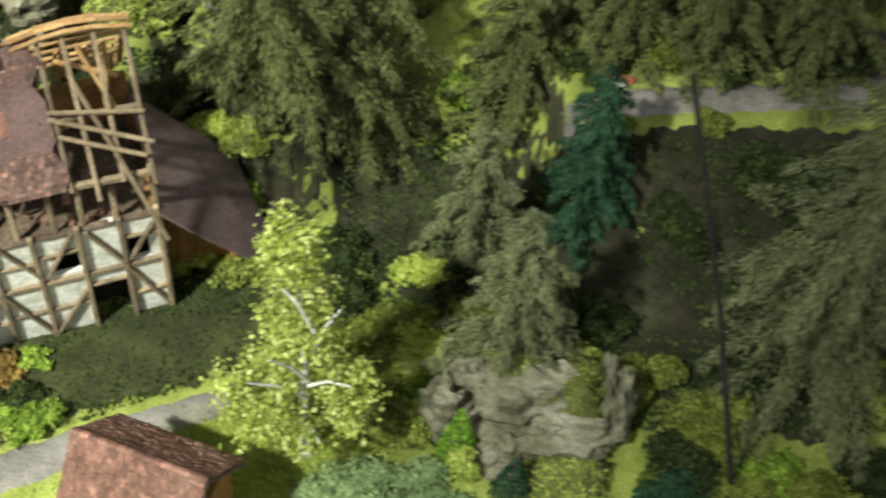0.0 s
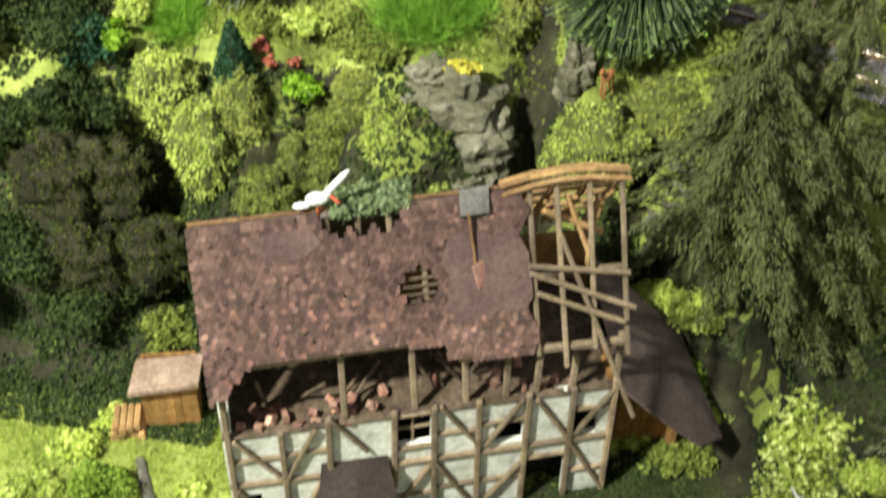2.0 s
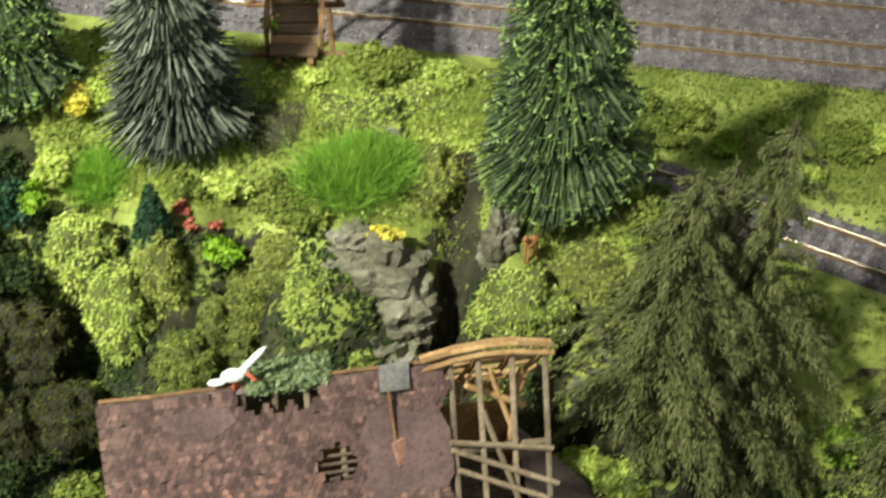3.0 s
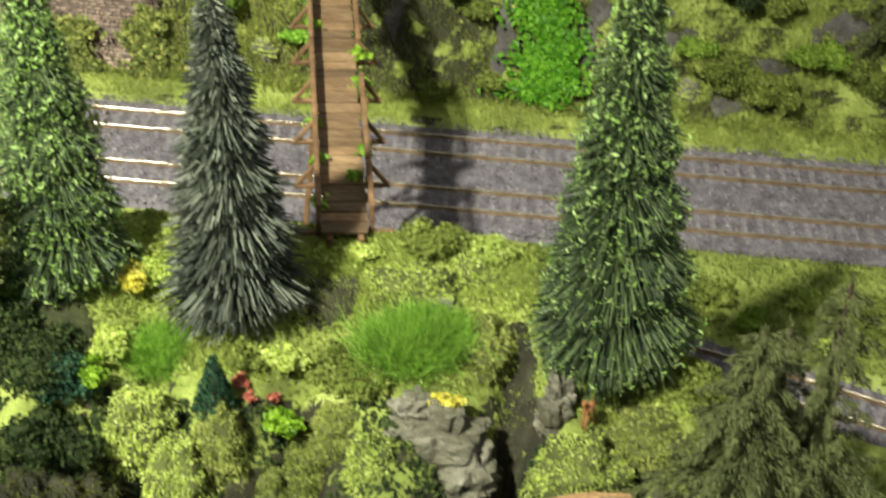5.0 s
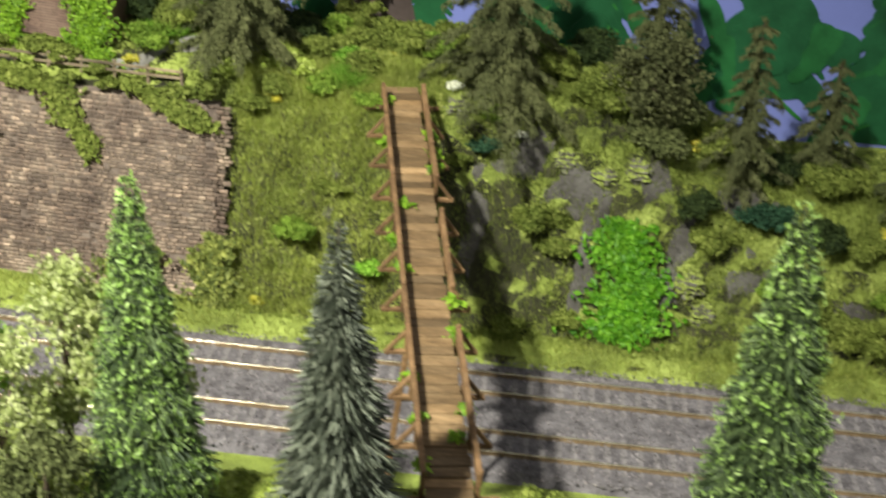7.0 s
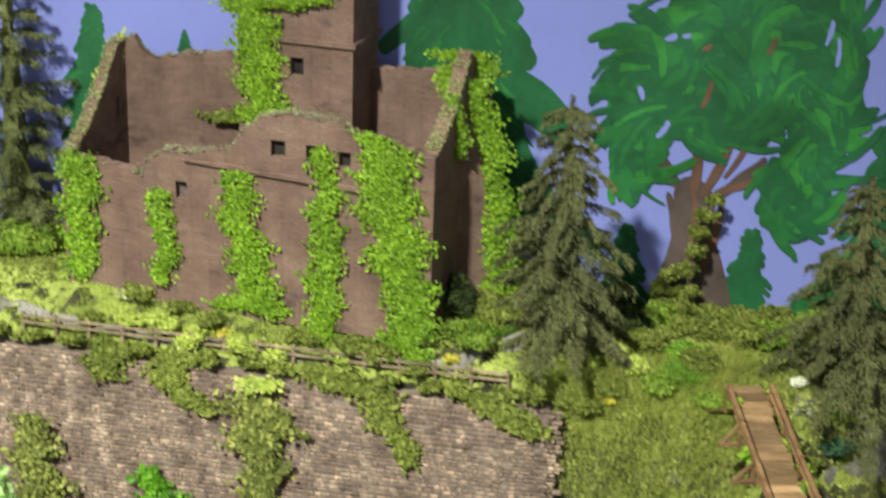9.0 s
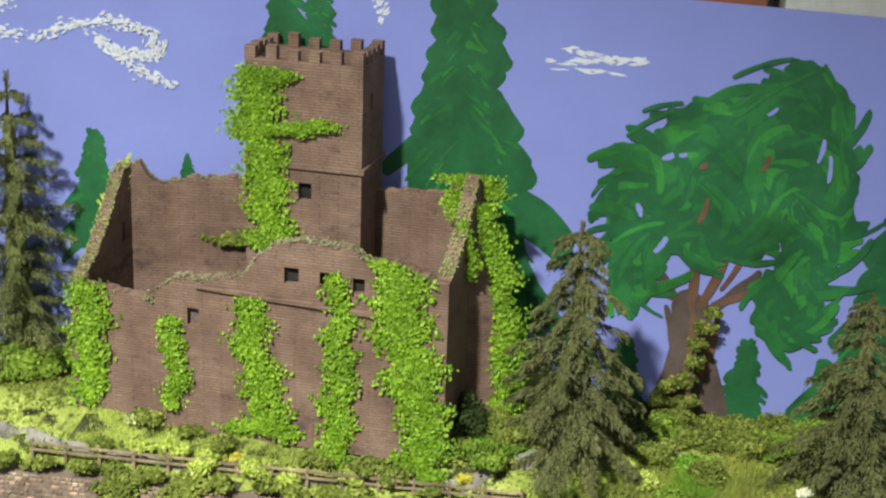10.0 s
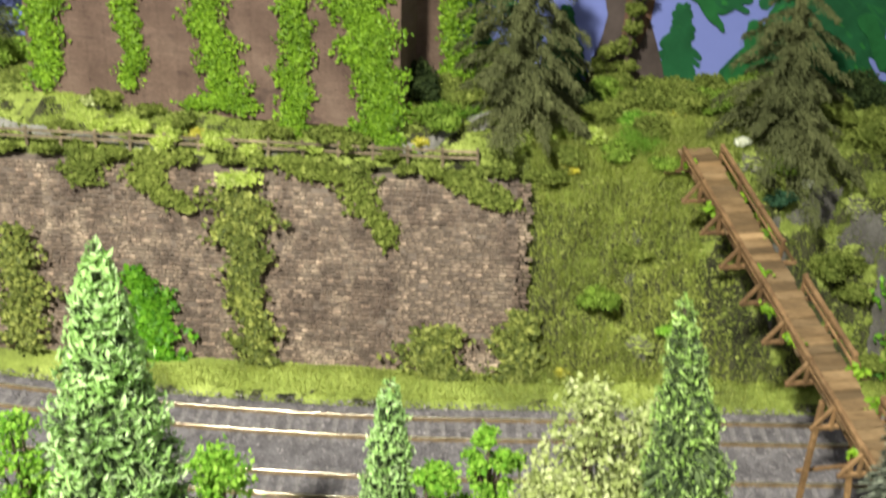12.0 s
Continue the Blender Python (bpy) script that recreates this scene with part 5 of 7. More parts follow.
hpart("moss", flakes(np.stack([R.uniform(37, 60, 2400), HD / 2 + R.uniform(-2, 8, 2400), RZ - 0.2 + R.normal(0, 1.0, 2400)], 1), 0.75), "ridgemoss", "grey-green moss on the ridge")
rub = []
for i in range(38):
    c = (R.uniform(5, 46) if i < 24 else R.uniform(46, 112), R.uniform(0.5, 9) if i < 24 else R.uniform(1, 20), 56.6 + R.random() * 3.2 * (1.2 if R.random() < 0.4 else 0.5))
    s = R.uniform(0.5, 1.7, 3)
    b, f = box(-s, s, 0.3)
    q = Euler(R.uniform(0, 6, 3)).to_matrix()
    rub.append((b @ np.array(q) + c, f))
hpart("rubble", join(*rub), "rubble", "broken red tiles lying in the attic", kind="stuff")
dk = []
for i in range(30):
    a = np.array([R.uniform(5, 110), R.uniform(8, 34), 57])
    dk.append(beam(a, a + (R.uniform(-9, 9), R.uniform(-7, 7), R.uniform(1, 14)), 1.0, 1.0, (0.1, 0.9, 0.3), 0.15))
hpart("attic_debris", join(*dk), "bark", kind="stuff")

def roof_patch(outline):
    """A sheet of brown roofing paste smeared over the tiles."""
    v = [rf(u, s, 1.9) for u, s in outline] + [rf(u, s, 0.8) for u, s in outline]
    n = len(outline)
    hpart("roof_patch", (v, [list(range(n)), list(range(2 * n - 1, n - 1, -1))] + [[i, (i + 1) % n, (i + 1) % n + n, i + n] for i in range(n)]), "paste", "smooth purple-brown patch on the roof")


roof_patch([(69, 0.2), (75, 0.16), (81, 0.24), (87, 0.2), (90.5, 0.35), (91, 0.6), (88, 0.68), (78, 0.66), (70, 0.7), (66.5, 0.6), (68, 0.42), (66, 0.33)])
roof_patch([(14, 0.1), (22, 0.06), (32, 0.08), (34, 0.16), (27, 0.24), (18, 0.22)])

# roof tiles: rows that overlap, with the broken outline
TILE_V = np.array([[-0.79, 0, 0], [0.79, 0, 0], [0.79, 2.3, 0], [0.4, 2.6, 0], [-0.4, 2.6, 0], [-0.79, 2.3, 0]])
TILE = (np.vstack([TILE_V, TILE_V + (0, 0, 0.6)]), [[0, 5, 4, 3, 2, 1], [6, 7, 8, 9, 10, 11]] + [[i, (i + 1) % 6, (i + 1) % 6 + 6, i + 6] for i in range(6)])


def roofed(u, s):
    low = np.interp(u, [-2, 3, 6, 10, 24, 57, 65, 66, 73, 86, 93], [0.98, 0.95, 0.88, 0.79, 0.76, 0.79, 0.79, 0.88, 0.91, 0.93, 0.9])
    edge = 90.5 + 1.6 * math.sin(s * 17) + (0 if s > 0.5 else -1.5)
    hole = ((u - 59.5) / 6.0) ** 2 + ((s - 0.46) / 0.115) ** 2 < 1 + 0.5 * math.sin(u * 1.3) * math.cos(s * 40)
    notch = 34 < u < 56 and s < 0.13 + 0.03 * math.sin(u)
    return s < low and u < edge and not hole and not notch


tiles, row = [], 0
sl = 52.5
for r in range(34):
    s = r * 1.55 / sl
    for k in range(60):
        u = -1.0 + k * 1.62 + (0.81 if r % 2 else 0)
        if roofed(u, s + 0.02) and R.random() > 0.012:
            tiles.append((u, s, R.uniform(-0.1, 0.1), R.uniform(-2.5, 2.5), R.uniform(0, 0.16) + (0.3 if R.random() < 0.03 else 0)))
down = np.array([0, -26.15, -45.5]) / sl
outw = np.array([0, -45.5, 26.15]) / sl * np.array([1, 1, 1])


def tile_matrix(u, s, du, turn, lift):
    c = np.array(rf(u + du, s)) + outw * (0.7 + lift)
    m = Matrix(((1, down[0], outw[0], 0), (0, down[1], outw[1], 0), (0, down[2], outw[2], 0), (0, 0, 0, 1)))
    return Matrix.Translation(c * MM) @ m @ pose(0, 0, 0, 8.0, 0, turn)


near_tiles = [t for t in tiles if 6 < t[0] < 34 and t[1] > 0.26][:300]
chosen = set(near_tiles)
far, pale_ones = [], []
tv = np.c_[TILE[0] * MM, np.ones(12)]
for t in tiles:
    if t not in chosen:
        (pale_ones if t[1] > 0.45 and R.random() < 0.09 else far).append(((tv @ np.array(tile_matrix(*t)).T)[:, :3] / MM, TILE[1]))
hpart("bleached_tiles", join(*pale_ones), "tile_red", "bleached pinkish roof tiles", kind="stuff")
ob = hpart("roof_tiles", join(*far), "tile", "weathered purple-brown roof tiles", kind="stuff")
# Rims are coloured dark to draw the shade line under each course.
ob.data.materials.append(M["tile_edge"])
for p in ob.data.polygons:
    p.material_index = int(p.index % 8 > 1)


# ---- small wooden shed ----
def shed_at():
    sh = thing("garden_shed", "small ochre wooden shed with a bleached slab roof", "shed", at=pose(-0.0625, -0.326, -0.0405, 0, 0, 14) @ Matrix.Diagonal((0.88, 0.88, 1.0, 1.0)))
    for i in range(7):
        part("wall_board", *box((i * 2.9, 0, -3), (i * 2.9 + 2.7, 1.3, 27), 0.25), "brown", sh)
    for i in range(4):
        part("wall_board", *box((19.0, i * 2.9 + 1.5, -3), (20.3, i * 2.9 + 4.2, 27), 0.25), "brown", sh)
        part("wall_board", *box((0, i * 2.9 + 1.5, -3), (1.3, i * 2.9 + 4.2, 27), 0.25), "brown", sh)
    part("rear_wall", *box((0, 13.2, -3), (20.3, 14.4, 27)), "brown", sh)
    rv = [(-4, -4, 25), (22, -4, 27.5), (24, 9, 29), (-1, 9, 28), (-4, -4, 27), (22, -4, 29.5), (24, 9, 31), (-1, 9, 30)]
    part("slab_roof", rv, [[3, 2, 1, 0], [4, 5, 6, 7], [0, 1, 5, 4], [1, 2, 6, 5], [2, 3, 7, 6], [3, 0, 4, 7]], "slabroof", sh, "bleached uneven slab roof")
    for i in range(14):
        part("stacked_log", *tube([(-13 + (i % 5) * 2.6 + (i // 5) * 1.2, 6, 2 + (i // 5) * 3.6), (-13.5 + (i % 5) * 2.6 + (i // 5) * 1.2, -4 - 2 * R.random(), 1.5 + (i // 5) * 3.6)], [1.4, 1.5], 7), "fresh", sh)


M["slabroof"] = surface("bleached_slab", (0.14, 0.09, 0.06), (0.25, 0.17, 0.125), (0.42, 0.31, 0.24), 70, 600, 0.9, 0.6, 0.4)
shed_at()


# ---- cottage whose roof shows beside the path ----
def cottage():
    h = thing("cottage", "small cottage with a red tiled roof beside the path", "cottage", at=pose(0.064, -0.428, -0.036, 0, 0, -21))
    part("wall", *box((3, 4, -12), (42, 40, 30)), "brown", h)
    rv = [(0, 0, 24), (45, 0, 24), (45, 22, 50), (0, 22, 50), (45, 44, 24), (0, 44, 24)]
    part("roof_deck", rv + [(x, y, z - 1.5) for x, y, z in rv], [[0, 1, 2, 3], [3, 2, 4, 5], [6, 9, 8, 7], [9, 11, 10, 8], [0, 6, 7, 1], [5, 4, 10, 11], [0, 3, 9, 6], [3, 5, 11, 9], [1, 7, 8, 2], [2, 8, 10, 4]], "felt", h)
    for sg, name in ((1, "roof_tiles"), (-1, "roof_tiles")):
        geos = []
        dn, ou = np.array([0, -22 * sg, -26]) / 34.06, np.array([0, -26 * sg, 22]) / 34.06
        for r in range(21):
            for k in range(27):
                c = np.array([1 + k * 1.64 + (0.8 if r % 2 else 0), 22, 50]) + dn * (r * 1.58) + ou * (0.6 + R.random() * 0.4)
                geos.append((c + TILE[0] @ np.array([(1, 0, 0), dn, ou]) + dn * 0, TILE[1]))
        part(name, *join(*geos), "tile_red", h, kind="stuff")
    for k in range(15):
        part("ridge_tile", *tube([(k * 3.0, 22, 50.6), (k * 3.0 + 3.2, 22, 50.9)], [1.3, 1.3], 6), "tile_red", h)


cottage()


# ---- trees ----
def brush_spruce(x, y, h, r, label, tipped=False, lean=(0, 0), n=3400, needle="brush", name="spruce", tip=1.15, thick=0.34, shoot="tip", inner=0.12):
    """A bottle-brush spruce: stiff fibres that sweep out and down from a wire stem."""
    z = top(x, y) - 2
    t = thing(name, label, "spruce tree", at=pose(x * MM, y * MM, z * MM))
    ax = lambda k: np.stack([lean[0] * k, lean[1] * k, h * k], -1)
    part("trunk", *tube([ax(k) for k in np.linspace(0, 0.99, 8)], np.linspace(max(2.0, r * 0.11), 0.4, 8)), "bark", t)
    k = 1 - R.random(n) ** 0.62 * 0.89
    a = R.uniform(0, 2 * math.pi, n)
    ring = 0.87 + 0.13 * np.sin(k * 46 + 1.5 * np.sin(a * 2))
    reach = r * (1 - k) ** 0.9 * (0.62 + 0.38 * R.random(n)) * ring + 1.7
    start = inner + (0.86 - inner) * R.random(n) ** 0.75
    droop = -0.1 - 0.8 * (1 - k) * R.uniform(0.2, 1.0, n) + 0.9 * np.clip(k - 0.8, 0, 1)
    d = np.stack([np.cos(a), np.sin(a), droop], 1)
    d /= np.linalg.norm(d, axis=1, keepdims=True)
    p = ax(k) + d * (reach * start)[:, None]
    ln = reach * (1 - start)
    d = d + np.stack([np.zeros(n), np.zeros(n), -0.15 * start], 1)
    d /= np.linalg.norm(d, axis=1, keepdims=True)
    g = spikes(p, d, ln, np.full(n, thick) + 0.14 * (1 - k), 0.55)
    inner = ball((0, 0, 0), (1, 1, 1), 9, 10, 0.2)
    core = inner[0] * (r * 0.42, r * 0.42, h * 0.45)
    core[:, :2] *= np.clip(1.25 - (core[:, 2:] / (h * 0.45) + 1) * 0.6, 0.08, 1.2)
    core = core + np.stack([lean[0] * (core[:, 2] / h + 0.5), lean[1] * (core[:, 2] / h + 0.5), np.full(len(core), h * 0.5)], 1)
    part("crown", *join(g, (core, inner[1])), needle, t, "drooping stiff needle branches")
    if tipped:
        m = R.random(n) < tipped
        e = p[m] + d[m] * (ln[m] * 0.97)[:, None]
        part("young_growth", *flakes(np.vstack([e, e + R.normal(size=e.shape) * 0.9]), tip, d[np.tile(np.where(m)[0], 2)], 0.4, 0.4), shoot, t, "light green young shoots")
    return t


def fluffy_fir(x, y, h, r, label, mat="fluffy", tiers=13, flake=0.56, bare=0.04, dense=0.5, name="fir", base=None, sag=0.42, lean=0.0, tip_z=None, ragged=False, taper=0.7):
    """A foam fir: separate drooping limbs in tiers, each a tapered core with ragged hanging foam."""
    z = (top(x, y) if base is None else base) - 2
    if tip_z is not None:
        h = tip_z - z
    t = thing(name, label, "fir tree", at=pose(x * MM, y * MM, z * MM))
    part("trunk", *tube([(0.4 * math.sin(k * 5), 0.4 * math.cos(k * 4) + lean * h * k, h * k) for k in np.linspace(0, 0.98, 9)], np.linspace(max(1.8, r * 0.085), 0.5, 9)), "bark", t)
    P, D = [], []
    tiers = int(tiers * 1.2)
    for i in range(tiers):
        k = bare + (1 - bare) * (i + 0.7 * R.random()) / tiers
        m = int((4 if ragged else 5) + 4 * (1 - k))
        a0 = R.uniform(0, 6)
        for j in range(m):
            a = a0 + 2 * math.pi * j / m + R.uniform(-0.35, 0.35)
            L = r * (1 - k) ** taper * (R.choice((0.5, 0.75, 1.0, 1.25)) * R.uniform(0.85, 1.1) if ragged else R.uniform(0.45, 1.2)) + 4.0
            lift, bow = R.uniform(-0.05, 0.15), sag * R.uniform(0.7, 1.4)
            q = int(dense * 25 * L) + 26
            u = R.random(q) ** 0.75
            side_w = (0.26 * (1 - u) + 0.05) * L * (0.75 + 0.35 * np.sin(u * 9 + a * 3)) + 0.5
            o = np.clip(R.normal(0, 0.55, q), -1.2, 1.2) * side_w
            hang = np.abs(R.normal(0, 1, q)) * (0.035 * L + 0.7)
            z = h * k - bow * L * u ** 1.6 + lift * L * u - 0.3 * np.abs(o) - hang + 0.4
            c, sn = math.cos(a), math.sin(a)
            P.append(np.stack([c * u * L - sn * o, sn * u * L + c * o, z], 1))
            D.append(np.stack([c - sn * o / (side_w + 0.1) * 0.7, sn + c * o / (side_w + 0.1) * 0.7, -0.35 - 0.7 * u - 0.2 * hang], 1))
    tipn = 70
    P.append(np.stack([R.normal(0, 0.7, tipn), R.normal(0, 0.7, tipn), h * (0.93 + 0.06 * R.random(tipn))], 1))
    D.append(np.tile((0.0, 0.0, 1.0), (tipn, 1)))
    P, D = np.concatenate(P), np.concatenate(D) + R.normal(size=(sum(len(d) for d in D), 3)) * 0.4
    D /= np.linalg.norm(D, axis=1, keepdims=True)
    Q = np.cross(D, R.normal(size=D.shape) * 0.6 + (0, 0, 1))
    Q *= flake * 0.5 / (np.linalg.norm(Q, axis=1, keepdims=True) + 1e-9)
    E = P + D * (flake * 3.2 * R.uniform(0.6, 1.4, len(P)))[:, None]
    core = [ball((0, 0, h * (0.1 + 0.16 * e)), (r * 0.2 * (1 - 0.16 * e), r * 0.2 * (1 - 0.16 * e), h * 0.12), 7, 5, 0.3) for e in range(5)]
    geos = [(np.stack([P - Q, P + Q, E + Q * 0.4, E - Q * 0.4], 1).reshape(-1, 3), np.arange(4 * len(P)).reshape(-1, 4)), *core]
    cr = join(*geos)
    cr[0][:, 1] += lean * cr[0][:, 2]
    part("crown", *cr, mat, t, "ragged drooping foam branches")
    return t


def birch_tree(x, y, h, r):
    z = top(x, y) - 2
    t = thing("birch", "small birch with white branching stems and yellow-green leaves", "birch tree", at=pose(x * MM, y * MM, z * MM))
    stem = [(0, 0, 0), (-1, 2, h * 0.2), (0, 4, h * 0.4), (0, 7, h * 0.6), (-1, 10, h * 0.8), (-2, 12, h * 0.97)]
    part("trunk", *tube(stem, [1.9, 1.6, 1.3, 1.0, 0.7, 0.3]), "birchbark", t)
    pts = []
    limbs = [((0, 0.5, h * 0.33), (-16, -8, h * 0.52)), ((1, 0, h * 0.4), (15, -7, h * 0.5)), ((2, 0, h * 0.42), (-9, -10, h * 0.66)), ((3, 1, h * 0.55), (12, 6, h * 0.7)), ((4, 1, h * 0.65), (-5, 3, h * 0.82)), ((0, 0, h * 0.2), (6, -16, h * 0.32)), ((0, 0, h * 0.25), (-4, 16, h * 0.4))]
    for a, b in limbs:
        a, b = np.array(a), np.array(b)
        mid = (a + b) / 2 + (0, 0, 3)
        part("limb", *tube([a, mid, b], [0.65, 0.5, 0.3]), "birchbark", t)
    for i in range(118):
        k = 0.19 + 0.79 * R.random() ** 1.25
        w = r * (0.3 if k > 0.5 else 0.3 + 1.5 * (0.5 - k)) * R.uniform(0.0, 1.0) ** 0.6 * (1.25 - 0.6 * k)
        a = R.uniform(0, 6.283)
        c = np.array([-2 * k + w * math.cos(a) - (7 if k < 0.45 else 0), 12 * k + w * math.sin(a) * 0.85, h * k])
        m = int(R.uniform(40, 85))
        pts.append(c + R.normal(size=(m, 3)) * (2.7, 2.7, 2.2))
    for i in range(26):
        side = 1 if i < 15 else -1
        c = np.array([side * R.uniform(9, 21), R.uniform(-8, 6), h * R.uniform(0.25, 0.44)])
        pts.append(c + R.normal(size=(60, 3)) * (2.6, 2.6, 2.2))
    part("crown", *flakes(np.concatenate(pts), 1.0, None, 0.45, 0.7), "birch", t, "loose yellow-green leaves")
    return t


def leaf_tree(x, y, h, r, mat, label, n=40, name="leafy_tree", flake=1.05):
    z = top(x, y) - 2
    t = thing(name, label, "tree", at=pose(x * MM, y * MM, z * MM))
    part("trunk", *tube([(0, 0, 0), (1, 0, h * 0.4), (0, 1, h * 0.75)], [2.0, 1.6, 0.7]), "bark", t)
    pts = []
    for i in range(n):
        a, k = R.uniform(0, 6.283), R.random()
        w = r * math.sin(0.4 + 2.5 * k) * R.uniform(0.3, 1.0)
        e = np.array([w * math.cos(a), w * math.sin(a), h * (0.3 + 0.7 * k)])
        if i < 9:
            part("limb", *tube([(0.5, 0, h * 0.3 * (1 + k)), e * 0.55 + (0, 0, h * 0.2), e], [0.9, 0.7, 0.3], 5), "bark", t)
        pts.append(e + R.normal(size=(int(R.uniform(75, 130)), 3)) * (r * 0.17, r * 0.17, r * 0.13))
    part("crown", *flakes(np.concatenate(pts), flake, None, 0.5), mat, t)
    return t


dark_sp, green_sp = "stiff dark grey-green bottle-brush spruce on the hill", "tall bottle-brush spruce with light green shoots"
brush_spruce(-44, -203, 134, 34, dark_sp, lean=(-5, -8), n=6200, thick=0.33)
brush_spruce(-103, -200, 124, 31, green_sp, 0.34, lean=(-13, 16), tip=1.1, n=9500, thick=0.24, inner=0.4, needle="brushgreen")
brush_spruce(84, -206, 158, 38, green_sp, 0.2, lean=(-8, -3), tip=1.1, n=12000, thick=0.24, inner=0.4, needle="brushgreen")
brush_spruce(-290, -172, 128, 42, "young spruce with pale green flocked shoots", 0.95, n=3600, needle="brushgreen", tip=1.9, shoot="mintshoot")
brush_spruce(-202, -172, 82, 18, "slim young spruce with pale green shoots", 0.9, n=2200, needle="brushgreen", shoot="mintshoot")
leaf_tree(-170, -172, 66, 9, "vivid", "small bright green shrub tree on the hill", 26)
leaf_tree(-187, -176, 52, 9, "vivid", "low bright green shrub tree on the hill", 22)
leaf_tree(-140, -176, 80, 17, "pale", "pale grey-green leafy tree on the hill", 46)
leaf_tree(-117, -172, 72, 17, "pale", "pale grey-green leafy tree beside the spruce", 46)
leaf_tree(-318, -176, 66, 14, "vivid", "bright green shrub tree on the hill", 26)
leaf_tree(-255, -176, 54, 14, "vivid", "bright green shrub at the spruce's foot", 24)
leaf_tree(-132, -222, 62, 17, "fluffy", "dark green leafy tree with pale specks", 40)
leaf_tree(-152, -205, 76, 16, "pale", "greyish leafy tree on the hill", 40)
fir_l = "tall dark green foam fir with drooping ragged branches"
fluffy_fir(148, -240, 168, 40, fir_l, tiers=17, sag=0.5, ragged=True)
fluffy_fir(122, -258, 140, 33, fir_l, tiers=15, sag=0.55, tip_z=114, ragged=True)
fluffy_fir(136, -228, 120, 30, fir_l, tiers=13, sag=0.5, tip_z=96, ragged=True)
fluffy_fir(212, -236, 92, 24, fir_l, tiers=10, sag=0.45)
fluffy_fir(198, -302, 84, 20, "slender grey-green foam fir in the valley", "greyfir", tiers=12, ragged=True)
fluffy_fir(210, -351, 98, 27, "broad grey-green foam fir in the valley", "greyfir", tiers=12, sag=0.6, ragged=True)
fluffy_fir(238, -288, 82, 18, "bluish green foam fir in the valley", "bluegreen", tiers=11)
fluffy_fir(316, -345, 175, 48, "very tall grey-green foam fir at the valley's edge", "greyfir", tiers=18, sag=0.55)
fluffy_fir(372, -300, 150, 40, fir_l, tiers=14)
fluffy_fir(300, -214, 120, 30, fir_l, tiers=12)
fluffy_fir(338, -205, 120, 36, fir_l, tiers=12)
fluffy_fir(262, -188, 96, 28, fir_l, tiers=11)
fluffy_fir(256, -226, 92, 26, fir_l, tiers=11)
fluffy_fir(284, -226, 104, 28, fir_l, tiers=11)
fluffy_fir(322, -230, 96, 28, fir_l, tiers=11)
fluffy_fir(232, -214, 96, 26, fir_l, tiers=10)
leaf_tree(58, 112, 52, 22, "fluffy_brown", "broad olive-brown drooping tree on the far bank", 60)
fluffy_fir(60, 148, 74, 26, "olive-brown foam fir on the far bank", "fluffy_brown", tiers=9)
fluffy_fir(150, 140, 60, 22, "olive-brown foam fir on the far bank", "fluffy_brown", tiers=8)
fluffy_fir(-146, 110, 116, 34, "olive-brown foam fir beside the castle", "fluffy_brown", tiers=15, tip_z=236, sag=0.45, taper=0.5, dense=0.7)
fluffy_fir(-16, 116, 101, 40, "olive-brown foam fir behind the bridge's end", "fluffy_brown", tiers=13, sag=0.5, taper=0.62, dense=0.65)
fluffy_fir(-424, 172, 150, 42, "green tiered fir beside the castle", "fluffy", tiers=10, sag=0.1)
fluffy_fir(106, 118, 84, 20, "slim olive fir on the far bank", "fluffy_brown", tiers=10)
fluffy_fir(192, 112, 70, 19, "dark fir on the far bank", "fluffy", tiers=9)
fluffy_fir(225, 90, 96, 22, "dark fir on the far bank", "fluffy", tiers=10)
birch_tree(140, -385, 117, 39)
pole = thing("telegraph_pole", "thin straight dark pole among the firs", "pole", *tube([(285, -395, top(285, -395) - 3), (264, -384, 50), (241, -372, 140)], [1.2, 1.0, 0.8], 9), "dark")


# ---- bushes, tufts and rocks ----
WORDS = dict(mint="pale mint green flocked hummock", moss="olive green foam bush", lime="light yellow-green foam bush", green="mid green foam bush", deep="dark green foam bush", vivid="vivid green fibre bush", bluegreen="blue-green foam bush", pale="pale green leafy bush", yellow="yellow blossoming tuft", fluffy="dark green leafy bush", ivy="bright green ivy bush", orange="orange blossoming bush", russet="russet brown leafy bush", whiteflower="white blossoming tuft", redflower="red blossoming tuft")


def bush(x, y, r, mat, where, rz=None, flake=0.74, sink=0.35, count=13, z=None, ry=None):
    ry, rz = ry or r * R.uniform(0.7, 1.1), rz or r * R.uniform(0.5, 0.8)
    zc = (top(x, y) if z is None else z) + (rz or r) * (1 - sink) * 0.6
    nm = "flower_tuft" if "blossom" in WORDS[mat] else "bush"
    lb, cat = WORDS[mat] + " " + where, "flowers" if nm == "flower_tuft" else "bush"
    lobes = foam((x, y, zc), (r, ry, rz), flake, count)
    if r < 9 or nm == "flower_tuft":
        return thing(nm, lb, cat, *join(*lobes), mat, group="bushes " + where)
    b = thing(nm, lb, cat, group="bushes " + where)
    k = (len(lobes) + 3) // 4
    for i in range(0, len(lobes), k):
        part("clump", *join(*lobes[i:i + k]), mat, b)
    return b


